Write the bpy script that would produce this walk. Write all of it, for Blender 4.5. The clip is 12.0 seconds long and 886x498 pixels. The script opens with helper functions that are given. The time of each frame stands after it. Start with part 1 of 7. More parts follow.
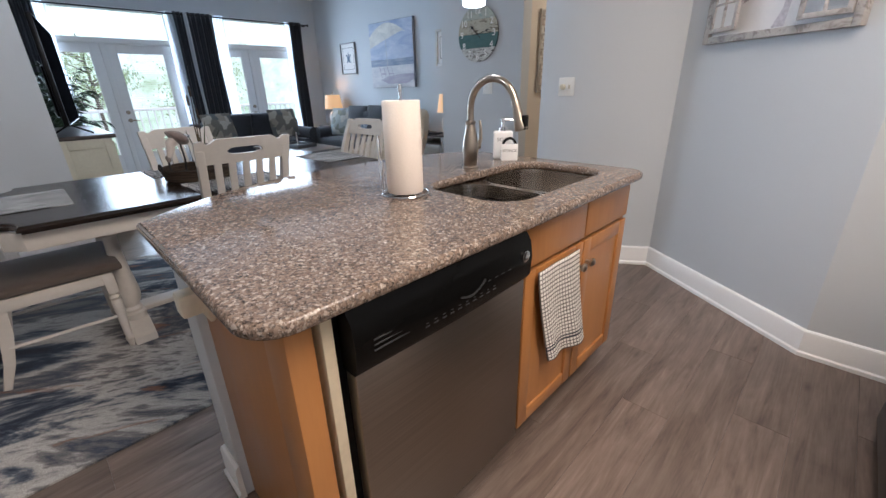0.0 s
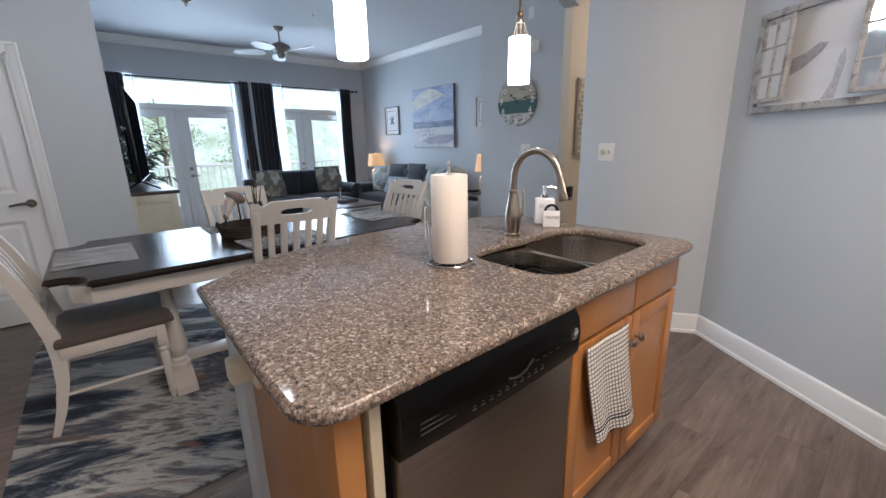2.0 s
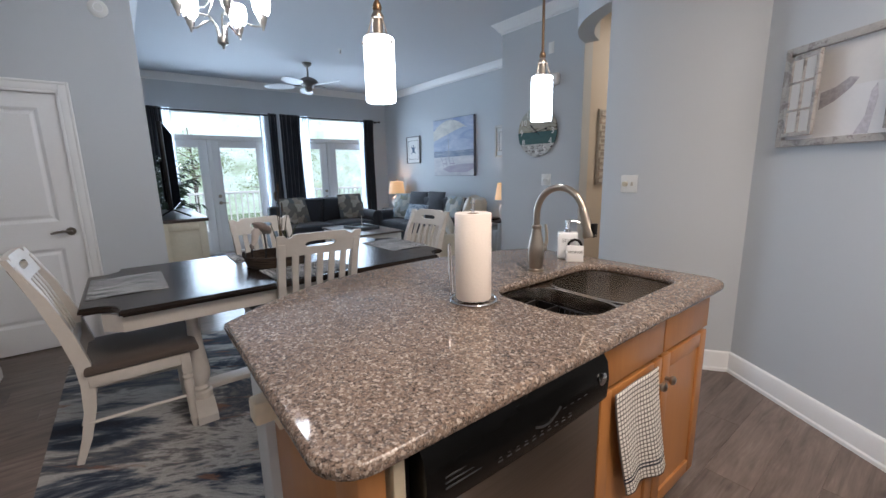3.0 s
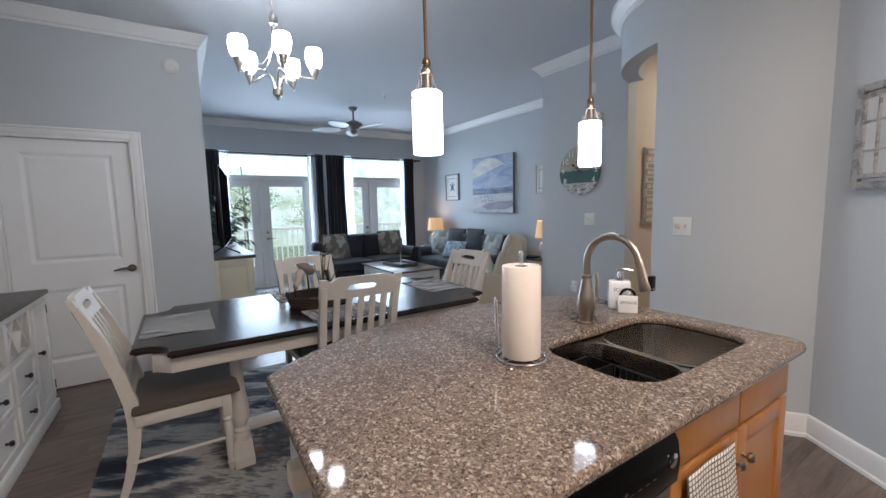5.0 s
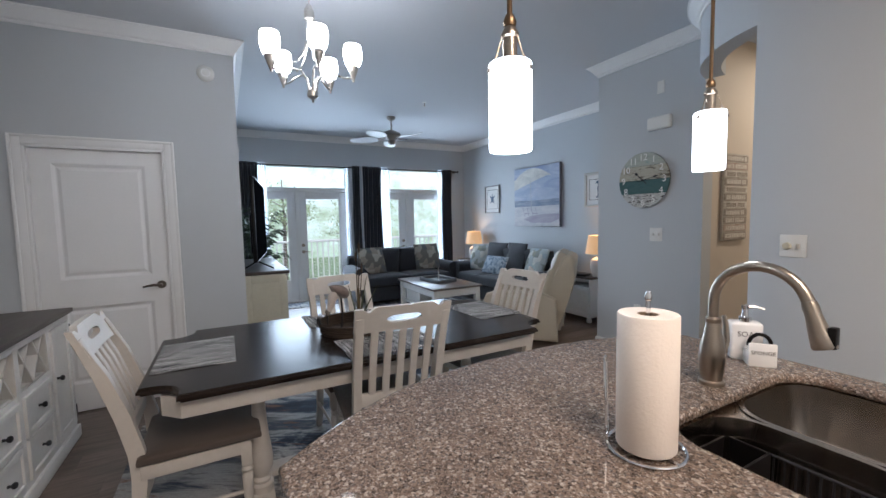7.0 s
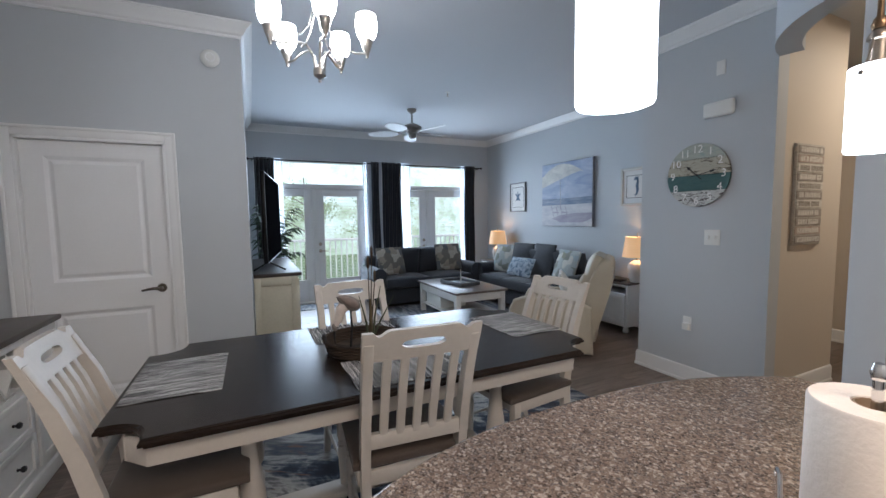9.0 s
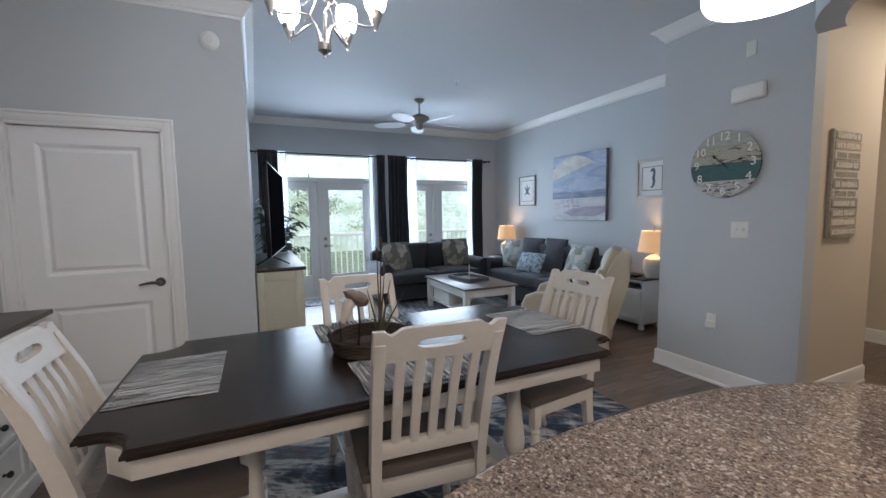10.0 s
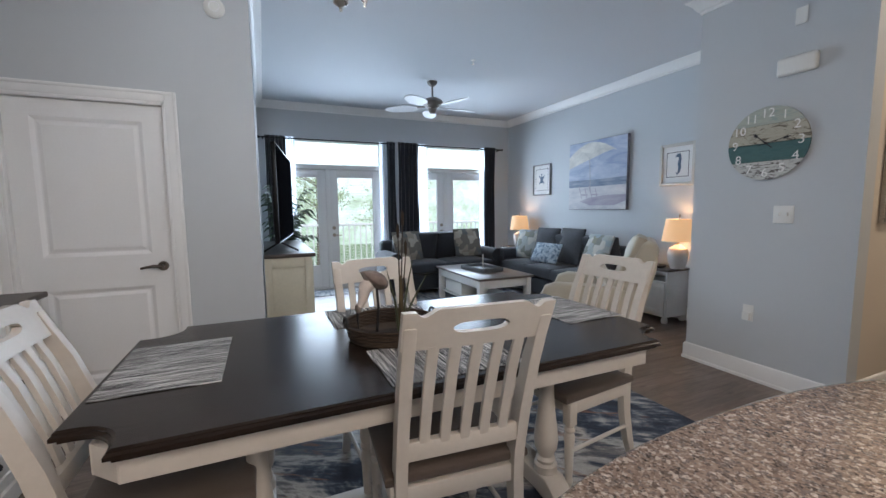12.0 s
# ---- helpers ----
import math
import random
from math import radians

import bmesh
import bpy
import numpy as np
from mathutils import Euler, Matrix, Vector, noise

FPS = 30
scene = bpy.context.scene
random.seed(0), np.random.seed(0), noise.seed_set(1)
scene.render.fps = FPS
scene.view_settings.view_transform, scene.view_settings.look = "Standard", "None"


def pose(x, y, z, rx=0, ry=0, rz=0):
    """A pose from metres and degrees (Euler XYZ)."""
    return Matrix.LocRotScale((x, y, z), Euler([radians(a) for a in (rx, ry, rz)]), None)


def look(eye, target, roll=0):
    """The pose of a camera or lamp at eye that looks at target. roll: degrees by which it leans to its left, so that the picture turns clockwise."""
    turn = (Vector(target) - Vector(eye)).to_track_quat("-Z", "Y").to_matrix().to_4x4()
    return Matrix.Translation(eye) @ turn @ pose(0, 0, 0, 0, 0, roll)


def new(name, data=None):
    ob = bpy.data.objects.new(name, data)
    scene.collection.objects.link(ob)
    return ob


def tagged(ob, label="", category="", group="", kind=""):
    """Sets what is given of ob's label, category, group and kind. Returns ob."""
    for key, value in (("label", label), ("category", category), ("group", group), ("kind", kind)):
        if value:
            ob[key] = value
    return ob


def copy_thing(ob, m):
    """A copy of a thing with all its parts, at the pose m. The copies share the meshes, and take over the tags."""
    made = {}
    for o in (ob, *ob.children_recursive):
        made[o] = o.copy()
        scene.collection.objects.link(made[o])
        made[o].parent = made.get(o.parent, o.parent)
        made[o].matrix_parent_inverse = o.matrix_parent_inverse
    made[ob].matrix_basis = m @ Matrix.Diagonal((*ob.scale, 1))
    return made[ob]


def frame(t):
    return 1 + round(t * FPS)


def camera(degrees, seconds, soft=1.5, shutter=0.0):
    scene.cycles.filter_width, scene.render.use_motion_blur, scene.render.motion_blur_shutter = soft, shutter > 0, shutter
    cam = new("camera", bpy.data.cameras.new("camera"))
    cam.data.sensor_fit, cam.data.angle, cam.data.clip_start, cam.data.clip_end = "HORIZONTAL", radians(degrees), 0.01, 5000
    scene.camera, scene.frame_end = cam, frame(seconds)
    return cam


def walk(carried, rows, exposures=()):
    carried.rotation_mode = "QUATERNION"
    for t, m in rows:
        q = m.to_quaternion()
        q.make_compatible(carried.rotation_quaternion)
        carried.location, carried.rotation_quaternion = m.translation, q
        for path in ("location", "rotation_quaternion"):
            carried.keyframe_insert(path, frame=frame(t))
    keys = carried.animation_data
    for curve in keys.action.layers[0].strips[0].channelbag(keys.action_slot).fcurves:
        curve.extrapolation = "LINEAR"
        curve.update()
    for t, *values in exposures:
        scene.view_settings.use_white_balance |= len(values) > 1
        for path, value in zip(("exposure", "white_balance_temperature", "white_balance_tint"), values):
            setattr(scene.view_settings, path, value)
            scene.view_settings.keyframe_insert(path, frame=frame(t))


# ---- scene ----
cam = camera(95.3, 12.0)
PATH = [
    (0, (0.116, 0.202, 1.238), (-1.192, 1.52, 0.492), -1.4),
    (0.5, (0.107, 0.198, 1.252), (-1.238, 1.507, 0.561), -1.4),
    (1, (0.097, 0.197, 1.263), (-1.285, 1.494, 0.628), -1.3),
    (1.5, (0.09, 0.191, 1.279), (-1.336, 1.471, 0.707), -1.3),
    (2, (0.08, 0.187, 1.295), (-1.391, 1.446, 0.792), -1.2),
    (2.5, (0.072, 0.182, 1.316), (-1.44, 1.415, 0.876), -1.2),
    (3, (0.063, 0.181, 1.335), (-1.485, 1.389, 0.954), -1.2),
    (5, (0.003, 0.191, 1.386), (-1.668, 1.27, 1.173), -1.3),
    (5.5, (-0.076, 0.214, 1.392), (-1.771, 1.26, 1.201), -1.3),
    (6, (-0.179, 0.242, 1.397), (-1.899, 1.247, 1.226), -1.3),
    (6.5, (-0.276, 0.262, 1.399), (-2.016, 1.235, 1.242), -1.3),
    (7, (-0.362, 0.292, 1.403), (-2.12, 1.235, 1.252), -1.2),
    (9, (-0.695, 0.432, 1.412), (-2.497, 1.285, 1.254), -0.9),
    (9.5, (-0.774, 0.446, 1.395), (-2.581, 1.288, 1.225), -0.9),
    (10, (-0.855, 0.453, 1.374), (-2.665, 1.285, 1.199), -0.9),
    (10.5, (-0.923, 0.451, 1.354), (-2.737, 1.274, 1.169), -0.9),
    (11, (-0.984, 0.45, 1.329), (-2.8, 1.266, 1.14), -0.8),
    (11.5, (-1.029, 0.448, 1.305), (-2.848, 1.257, 1.111), -0.7),
    (12, (-1.058, 0.445, 1.288), (-2.878, 1.249, 1.086), -0.6),
]
walk(cam, [(t, look(eye, target, roll)) for t, eye, target, roll in PATH],
     [(0, 0.56, 5700, 10), (2.5, 0.42, 5720, 10), (5.5, 0.32, 5780, 10), (9.5, 0.28, 5850, 10), (10.5, 0.4, 5900, 10), (12, 0.52, 5900, 10)])

# ---------------------------------------------------------------- world and light
world = bpy.data.worlds.new("sky")
scene.world = world
world.use_nodes = True
wn = world.node_tree.nodes
sky = wn.new("ShaderNodeTexSky")
sky.sky_type, sky.sun_disc = "NISHITA", False
sky.sun_elevation, sky.sun_rotation = radians(52), radians(100)
world.node_tree.links.new(sky.outputs[0], wn["Background"].inputs[0])
wn["Background"].inputs[1].default_value = 0.15


def lamp(name, kind, m, power, color, size=0.1, size_y=None, spread=180):
    data = bpy.data.lights.new(name, kind)
    data.energy, data.color = power, color
    if kind == "AREA":
        data.size = size
        if size_y:
            data.shape, data.size_y = "RECTANGLE", size_y
    elif kind == "SUN":
        data.angle = radians(size)
    else:
        data.shadow_soft_size = size
    if kind == "AREA":
        data.spread = radians(spread)
    ob = new(name, data)
    ob.matrix_world = m
    return ob


lamp("sun", "SUN", look((3, 1, 6), (0, 0, 0)), 4.5, (1.0, 0.95, 0.88), 0.5)
# daylight through the two glazed openings
lamp("daylight", "AREA", look((-7.692, 1.40, 1.3), (0, 1.40, 1.1)), 48, (0.76, 0.88, 1.0), 1.76, 2.2, 140)
lamp("daylight", "AREA", look((-7.692, 3.46, 1.3), (0, 3.46, 1.1)), 48, (0.76, 0.88, 1.0), 1.76, 2.2, 140)
WARM = (1.0, 0.72, 0.45)
# added area lamps that stand in for unseen kitchen and hall ceiling lights
lamp("kitchen_light", "AREA", look((0.75, 0.9, 2.86), (0.75, 0.9, 0)), 68, (1.0, 0.79, 0.61), 1.6, 1.2)
lamp("hall_light", "AREA", look((-1.5, 4.9, 2.84), (-1.5, 4.9, 0)), 19, (1.0, 0.82, 0.62), 0.3)

# ---------------------------------------------------------------- mesh helpers


def add_box(bm, x0, x1, y0, y1, z0, z1, b=0.0, seg=2, m=None):
    c = Matrix.Translation(((x0 + x1) / 2, (y0 + y1) / 2, (z0 + z1) / 2)) @ Matrix.Diagonal((abs(x1 - x0), abs(y1 - y0), abs(z1 - z0), 1))
    vs = bmesh.ops.create_cube(bm, size=1, matrix=c)["verts"]
    if b:
        es = list({e for v in vs for e in v.link_edges})
        out = bmesh.ops.bevel(bm, geom=es, offset=b, segments=seg, affect="EDGES", profile=0.5)
        vs = list({v for f in out["faces"] for v in f.verts} | {v for v in vs if v.is_valid})
    if m is not None:
        bmesh.ops.transform(bm, matrix=m, verts=vs)
    return bm


def box(*a, **k):
    return add_box(bmesh.new(), *a, **k)


def add_cyl(bm, p0, p1, r0, r1=None, seg=16, caps=True):
    p0, p1 = Vector(p0), Vector(p1)
    d = p1 - p0
    m = Matrix.Translation((p0 + p1) / 2) @ d.to_track_quat("Z", "Y").to_matrix().to_4x4()
    bmesh.ops.create_cone(bm, cap_ends=caps, segments=seg, radius1=r0, radius2=r0 if r1 is None else r1, depth=d.length, matrix=m)
    return bm


def cyl(*a, **k):
    return add_cyl(bmesh.new(), *a, **k)


def add_lathe(bm, prof, seg=24, at=(0, 0, 0), caps=True, m=None):
    rings = []
    for r, z in prof:
        ring = []
        for i in range(seg):
            a = 2 * math.pi * i / seg
            v = Vector((r * math.cos(a), r * math.sin(a), z))
            v = (m @ v) if m is not None else v
            ring.append(bm.verts.new(v + Vector(at)))
        rings.append(ring)
    for a, b in zip(rings, rings[1:]):
        for i in range(seg):
            j = (i + 1) % seg
            bm.faces.new((a[i], a[j], b[j], b[i]))
    if caps:
        bm.faces.new(rings[0][::-1])
        bm.faces.new(rings[-1])
    return bm


def lathe(*a, **k):
    return add_lathe(bmesh.new(), *a, **k)


def add_tube(bm, pts, r, seg=8, flat=1.0):
    pts = [Vector(p) for p in pts]
    rs = r if isinstance(r, (list, tuple)) else [r] * len(pts)
    up, rings = Vector((0, 0, 1)), []
    side = None
    for i, p in enumerate(pts):
        d = (pts[min(i + 1, len(pts) - 1)] - pts[max(i - 1, 0)]).normalized()
        if side is None:
            side = d.cross(up) if abs(d.dot(up)) < 0.95 else d.cross(Vector((0, 1, 0)))
        side = (side - d * side.dot(d)).normalized()
        n = d.cross(side)
        rings.append([bm.verts.new(p + (side * math.cos(t) + n * math.sin(t) * flat) * rs[i]) for t in [2 * math.pi * k / seg for k in range(seg)]])
    for a, b in zip(rings, rings[1:]):
        for i in range(seg):
            j = (i + 1) % seg
            bm.faces.new((a[i], a[j], b[j], b[i]))
    bm.faces.new(rings[0][::-1])
    bm.faces.new(rings[-1])
    return bm


def tube(*a, **k):
    return add_tube(bmesh.new(), *a, **k)


def add_prism(bm, poly, z0, z1, b=0.0, seg=2, m=None, both=True):
    """A polygon of (x, y), extruded from z0 to z1, its rims rounded by b."""
    lo = [bm.verts.new((x, y, z0)) for x, y in poly]
    hi = [bm.verts.new((x, y, z1)) for x, y in poly]
    n = len(poly)
    bottom, top = bm.faces.new(lo[::-1]), bm.faces.new(hi)
    for i in range(n):
        j = (i + 1) % n
        bm.faces.new((lo[i], lo[j], hi[j], hi[i]))
    vs = lo + hi
    if b:
        es = list(top.edges) + (list(bottom.edges) if both else [])
        out = bmesh.ops.bevel(bm, geom=es, offset=b, segments=seg, affect="EDGES", profile=0.5)
        vs = list({v for f in out["faces"] for v in f.verts} | {v for v in vs if v.is_valid})
    if m is not None:
        bmesh.ops.transform(bm, matrix=m, verts=vs)
    return bm


def prism(*a, **k):
    return add_prism(bmesh.new(), *a, **k)


def add_ribbon(bm, pts, thick, x0, x1, b=0.004):
    """A bent board: a line of (y, z), given a thickness along it, and stretched from x0 to x1."""
    pts = [Vector((y, z)) for y, z in pts]
    ths = thick if isinstance(thick, (list, tuple)) else [thick] * len(pts)
    left, right = [], []
    for i, p in enumerate(pts):
        d = (pts[min(i + 1, len(pts) - 1)] - pts[max(i - 1, 0)]).normalized()
        n = Vector((-d.y, d.x)) * ths[i] / 2
        left.append(p + n)
        right.append(p - n)
    poly = [(p.x, p.y) for p in left + right[::-1]]
    m = Matrix(((0, 0, 1, 0), (1, 0, 0, 0), (0, 1, 0, 0), (0, 0, 0, 1)))
    return add_prism(bm, poly, x0, x1, b, 1, m)


def ribbon(*a, **k):
    return add_ribbon(bmesh.new(), *a, **k)


def cushion(w, d, h, puff=0.35, n=10, at=(0, 0, 0), m=None, seed=0):
    """A soft, pillow-shaped block centred on at."""
    bm = bmesh.new()
    bmesh.ops.create_cube(bm, size=2)
    bmesh.ops.subdivide_edges(bm, edges=bm.edges[:], cuts=n, use_grid_fill=True)
    for v in bm.verts:
        x, y, z = v.co
        k = (1 - abs(x) ** 6) * (1 - abs(y) ** 6)
        zz = z * ((1 - puff) + puff * (1 - x * x) ** 0.6 * (1 - y * y) ** 0.6) if abs(z) > 0 else 0
        e = 1 - 0.06 * abs(z) ** 4
        wob = 0.035 * noise.noise(Vector((x * 1.7 + seed, y * 1.7, z)))
        v.co = Vector((x * e * w / 2, y * e * d / 2, (zz + wob * k) * h / 2))
    bmesh.ops.transform(bm, matrix=Matrix.Translation(at) @ (m if m is not None else Matrix()), verts=bm.verts[:])
    return bm


def part(name, bm, material, parent=None, label="", at=None, angle=40):
    me = bpy.data.meshes.new(name)
    bmesh.ops.recalc_face_normals(bm, faces=bm.faces[:])
    bm.to_mesh(me)
    bm.free()
    me.materials.append(material)
    me.shade_smooth()
    me.set_sharp_from_angle(angle=radians(angle))
    ob = new(name, me)
    if parent is not None:
        ob.parent = parent
    if at is not None:
        ob.matrix_basis = at
    if label:
        ob["label"] = label
    return ob


def level(ob):
    """Keeps a slab's level faces flat beside its rounded rim."""
    me = ob.data
    keys = {tuple(sorted(k)) for p in me.polygons if abs(p.normal.z) > 0.9999 for k in p.edge_keys}
    for e in me.edges:
        if tuple(sorted(e.vertices)) in keys:
            e.use_edge_sharp = True


def thing(name, m, label, category, group=""):
    ob = new(name)
    ob.empty_display_size = 0.1
    ob.matrix_basis = m
    return tagged(ob, label, category, group)


def structure(name, bm, material, label="", category="", angle=40):
    return tagged(part(name, bm, material, angle=angle), label, category, "", "structure")


# ---------------------------------------------------------------- materials


def nodes_of(name):
    m = bpy.data.materials.new(name)
    m.use_nodes = True
    t = m.node_tree
    return m, t, t.nodes["Principled BSDF"]


def texco(t, kind="Object", scale=(1, 1, 1), rot=(0, 0, 0)):
    c = t.nodes.new("ShaderNodeTexCoord")
    src = c.outputs[kind]
    if any(rot):
        turn = t.nodes.new("ShaderNodeMapping")
        turn.inputs["Rotation"].default_value = rot
        t.links.new(src, turn.inputs[0])
        src = turn.outputs[0]
    mp = t.nodes.new("ShaderNodeMapping")
    mp.inputs["Scale"].default_value = scale
    t.links.new(src, mp.inputs[0])
    return mp.outputs[0]


def noise_tex(t, vec, scale, detail=4, rough=0.55, distort=0.0):
    n = t.nodes.new("ShaderNodeTexNoise")
    n.inputs["Scale"].default_value, n.inputs["Detail"].default_value = scale, detail
    n.inputs["Roughness"].default_value, n.inputs["Distortion"].default_value = rough, distort
    t.links.new(vec, n.inputs["Vector"])
    return n.outputs["Fac"]


def ramp(t, fac, stops, mode="LINEAR"):
    r = t.nodes.new("ShaderNodeValToRGB")
    r.color_ramp.interpolation = mode
    els = r.color_ramp.elements
    while len(els) < len(stops):
        els.new(0.5)
    for e, (p, c) in zip(els, stops):
        e.position, e.color = p, (*c, 1)
    t.links.new(fac, r.inputs[0])
    return r.outputs[0]


def mix(t, fac, a, b, blend="MIX"):
    n = t.nodes.new("ShaderNodeMix")
    n.data_type, n.blend_type = "RGBA", blend
    for sock, v in ((n.inputs["Factor"], fac), (n.inputs["A"], a), (n.inputs["B"], b)):
        if isinstance(v, (int, float)):
            sock.default_value = v
        elif isinstance(v, tuple):
            sock.default_value = (*v, 1)
        else:
            t.links.new(v, sock)
    return n.outputs["Result"]


def math_node(t, op, a, b=0.0):
    n = t.nodes.new("ShaderNodeMath")
    n.operation = op
    for sock, v in ((n.inputs[0], a), (n.inputs[1], b)):
        if isinstance(v, (int, float)):
            sock.default_value = v
        else:
            t.links.new(v, sock)
    return n.outputs[0]


def bump(t, b, height, strength, dist=0.01):
    n = t.nodes.new("ShaderNodeBump")
    n.inputs["Strength"].default_value, n.inputs["Distance"].default_value = strength, dist
    t.links.new(height, n.inputs["Height"])
    t.links.new(n.outputs[0], b.inputs["Normal"])


def shade(c, k):
    return tuple(min(1.0, v * k) for v in c)


def plain(name, col, rough=0.5, metal=0.0, big=1.5, fine=60, var=0.08, relief=0.06, coat=0.0, stretch=(1, 1, 1), sheen=0.0):
    """A surface of one colour with stains at a large scale, grain at a small one and fine relief."""
    m, t, b = nodes_of(name)
    v = texco(t, scale=stretch)
    n1, n2 = noise_tex(t, v, big, 3), noise_tex(t, v, fine, 3)
    c = ramp(t, n1, [(0.3, shade(col, 1 - var)), (0.7, shade(col, 1 + var))])
    c = mix(t, 0.35, c, ramp(t, n2, [(0.3, shade(col, 1 - 1.5 * var)), (0.7, shade(col, 1 + 1.5 * var))]))
    t.links.new(c, b.inputs["Base Color"])
    r = t.nodes.new("ShaderNodeMapRange")
    r.inputs["To Min"].default_value, r.inputs["To Max"].default_value = max(0.02, rough - 0.06), min(1, rough + 0.06)
    t.links.new(n1, r.inputs["Value"])
    t.links.new(r.outputs[0], b.inputs["Roughness"])
    b.inputs["Metallic"].default_value = metal
    if coat:
        b.inputs["Coat Weight"].default_value, b.inputs["Coat Roughness"].default_value = coat, 0.08
    if sheen:
        b.inputs["Sheen Weight"].default_value = sheen
    if relief:
        bump(t, b, n2, relief, 0.004)
    return m


def fabric(name, col, weave=420, var=0.12, rough=0.9):
    m, t, b = nodes_of(name)
    v = texco(t)
    n1, n2 = noise_tex(t, v, 5, 4), noise_tex(t, v, weave, 2)
    c = mix(t, 0.5, ramp(t, n1, [(0.3, shade(col, 1 - var)), (0.7, shade(col, 1 + var))]), ramp(t, n2, [(0.3, shade(col, 0.6)), (0.7, shade(col, 1.4))]))
    t.links.new(c, b.inputs["Base Color"])
    b.inputs["Roughness"].default_value = rough
    b.inputs["Sheen Weight"].default_value = 0.2
    bump(t, b, n2, 0.35, 0.003)
    return m


def glow(name, col, strength):
    m, t, b = nodes_of(name)
    b.inputs["Base Color"].default_value = (0.9, 0.9, 0.88, 1)
    b.inputs["Roughness"].default_value = 0.25
    b.inputs["Emission Color"].default_value = (*col, 1)
    b.inputs["Emission Strength"].default_value = strength
    return m


def granite():
    m, t, b = nodes_of("granite")
    v = texco(t)
    n0 = noise_tex(t, v, 3, 3)
    def cells(scale):
        w = t.nodes.new("ShaderNodeTexVoronoi")
        w.inputs["Scale"].default_value = scale
        warped = t.nodes.new("ShaderNodeVectorMath")
        warped.operation = "ADD"
        nz = t.nodes.new("ShaderNodeTexNoise")
        nz.inputs["Scale"].default_value = scale * 1.3
        sc = t.nodes.new("ShaderNodeVectorMath")
        sc.operation = "SCALE"
        sc.inputs["Scale"].default_value = 0.9 / scale
        t.links.new(v, nz.inputs["Vector"])
        t.links.new(nz.outputs["Color"], sc.inputs[0])
        t.links.new(v, warped.inputs[0])
        t.links.new(sc.outputs[0], warped.inputs[1])
        t.links.new(warped.outputs[0], w.inputs["Vector"])
        s = t.nodes.new("ShaderNodeSeparateColor")
        t.links.new(w.outputs["Color"], s.inputs[0])
        return s.outputs[0]
    big = ramp(t, cells(160), [(0.0, (0.05, 0.038, 0.032)), (0.2, (0.175, 0.125, 0.095)), (0.5, (0.245, 0.182, 0.14)), (0.74, (0.11, 0.095, 0.087)), (0.89, (0.49, 0.42, 0.36))], "CONSTANT")
    small = ramp(t, cells(340), [(0.0, (0.03, 0.025, 0.022)), (0.18, (0.17, 0.125, 0.097)), (0.55, (0.25, 0.195, 0.16)), (0.87, (0.48, 0.42, 0.365))], "CONSTANT")
    c = mix(t, 0.42, big, small)
    c = mix(t, 1.0, c, ramp(t, n0, [(0.3, (0.82, 0.82, 0.82)), (0.7, (1.1, 1.08, 1.05))]), "MULTIPLY")
    t.links.new(c, b.inputs["Base Color"])
    r = t.nodes.new("ShaderNodeMapRange")
    r.inputs["To Min"].default_value, r.inputs["To Max"].default_value = 0.03, 0.075
    b.inputs["Specular IOR Level"].default_value = 0.3
    t.links.new(noise_tex(t, v, 6, 4), r.inputs["Value"])
    t.links.new(r.outputs[0], b.inputs["Roughness"])
    return m


def wood(name, dark, light, rough=0.4, axis=0, scale=1.0, streak=18, coat=0.0, relief=0.08, rand=0.0):
    m, t, b = nodes_of(name)
    st = [streak, streak, streak]
    st[axis] = 1.2
    v = texco(t, scale=tuple(s * scale for s in st))
    if rand:
        info = t.nodes.new("ShaderNodeObjectInfo")
        add = t.nodes.new("ShaderNodeVectorMath")
        add.operation = "ADD"
        sc = t.nodes.new("ShaderNodeVectorMath")
        sc.operation = "SCALE"
        sc.inputs[0].default_value = (31.0, 17.0, 11.0)
        t.links.new(info.outputs["Random"], sc.inputs["Scale"])
        t.links.new(v, add.inputs[0])
        t.links.new(sc.outputs[0], add.inputs[1])
        v = add.outputs[0]
    n1 = noise_tex(t, v, 1.0, 5, 0.6, 0.6)
    n2 = noise_tex(t, v, 6.0, 4, 0.6)
    f = math_node(t, "ADD", math_node(t, "MULTIPLY", n1, 0.7), math_node(t, "MULTIPLY", n2, 0.3))
    c = ramp(t, f, [(0.32, dark), (0.68, light)])
    if rand:
        tone = ramp(t, info.outputs["Random"], [(0.0, (1 - rand,) * 3), (1.0, (1 + rand,) * 3)])
        c = mix(t, 1.0, c, tone, "MULTIPLY")
    t.links.new(c, b.inputs["Base Color"])
    r = t.nodes.new("ShaderNodeMapRange")
    r.inputs["To Min"].default_value, r.inputs["To Max"].default_value = rough - 0.07, rough + 0.1
    t.links.new(n1, r.inputs["Value"])
    t.links.new(r.outputs[0], b.inputs["Roughness"])
    if coat:
        b.inputs["Coat Weight"].default_value, b.inputs["Coat Roughness"].default_value = coat, 0.12
    bump(t, b, n2, relief, 0.003)
    return m


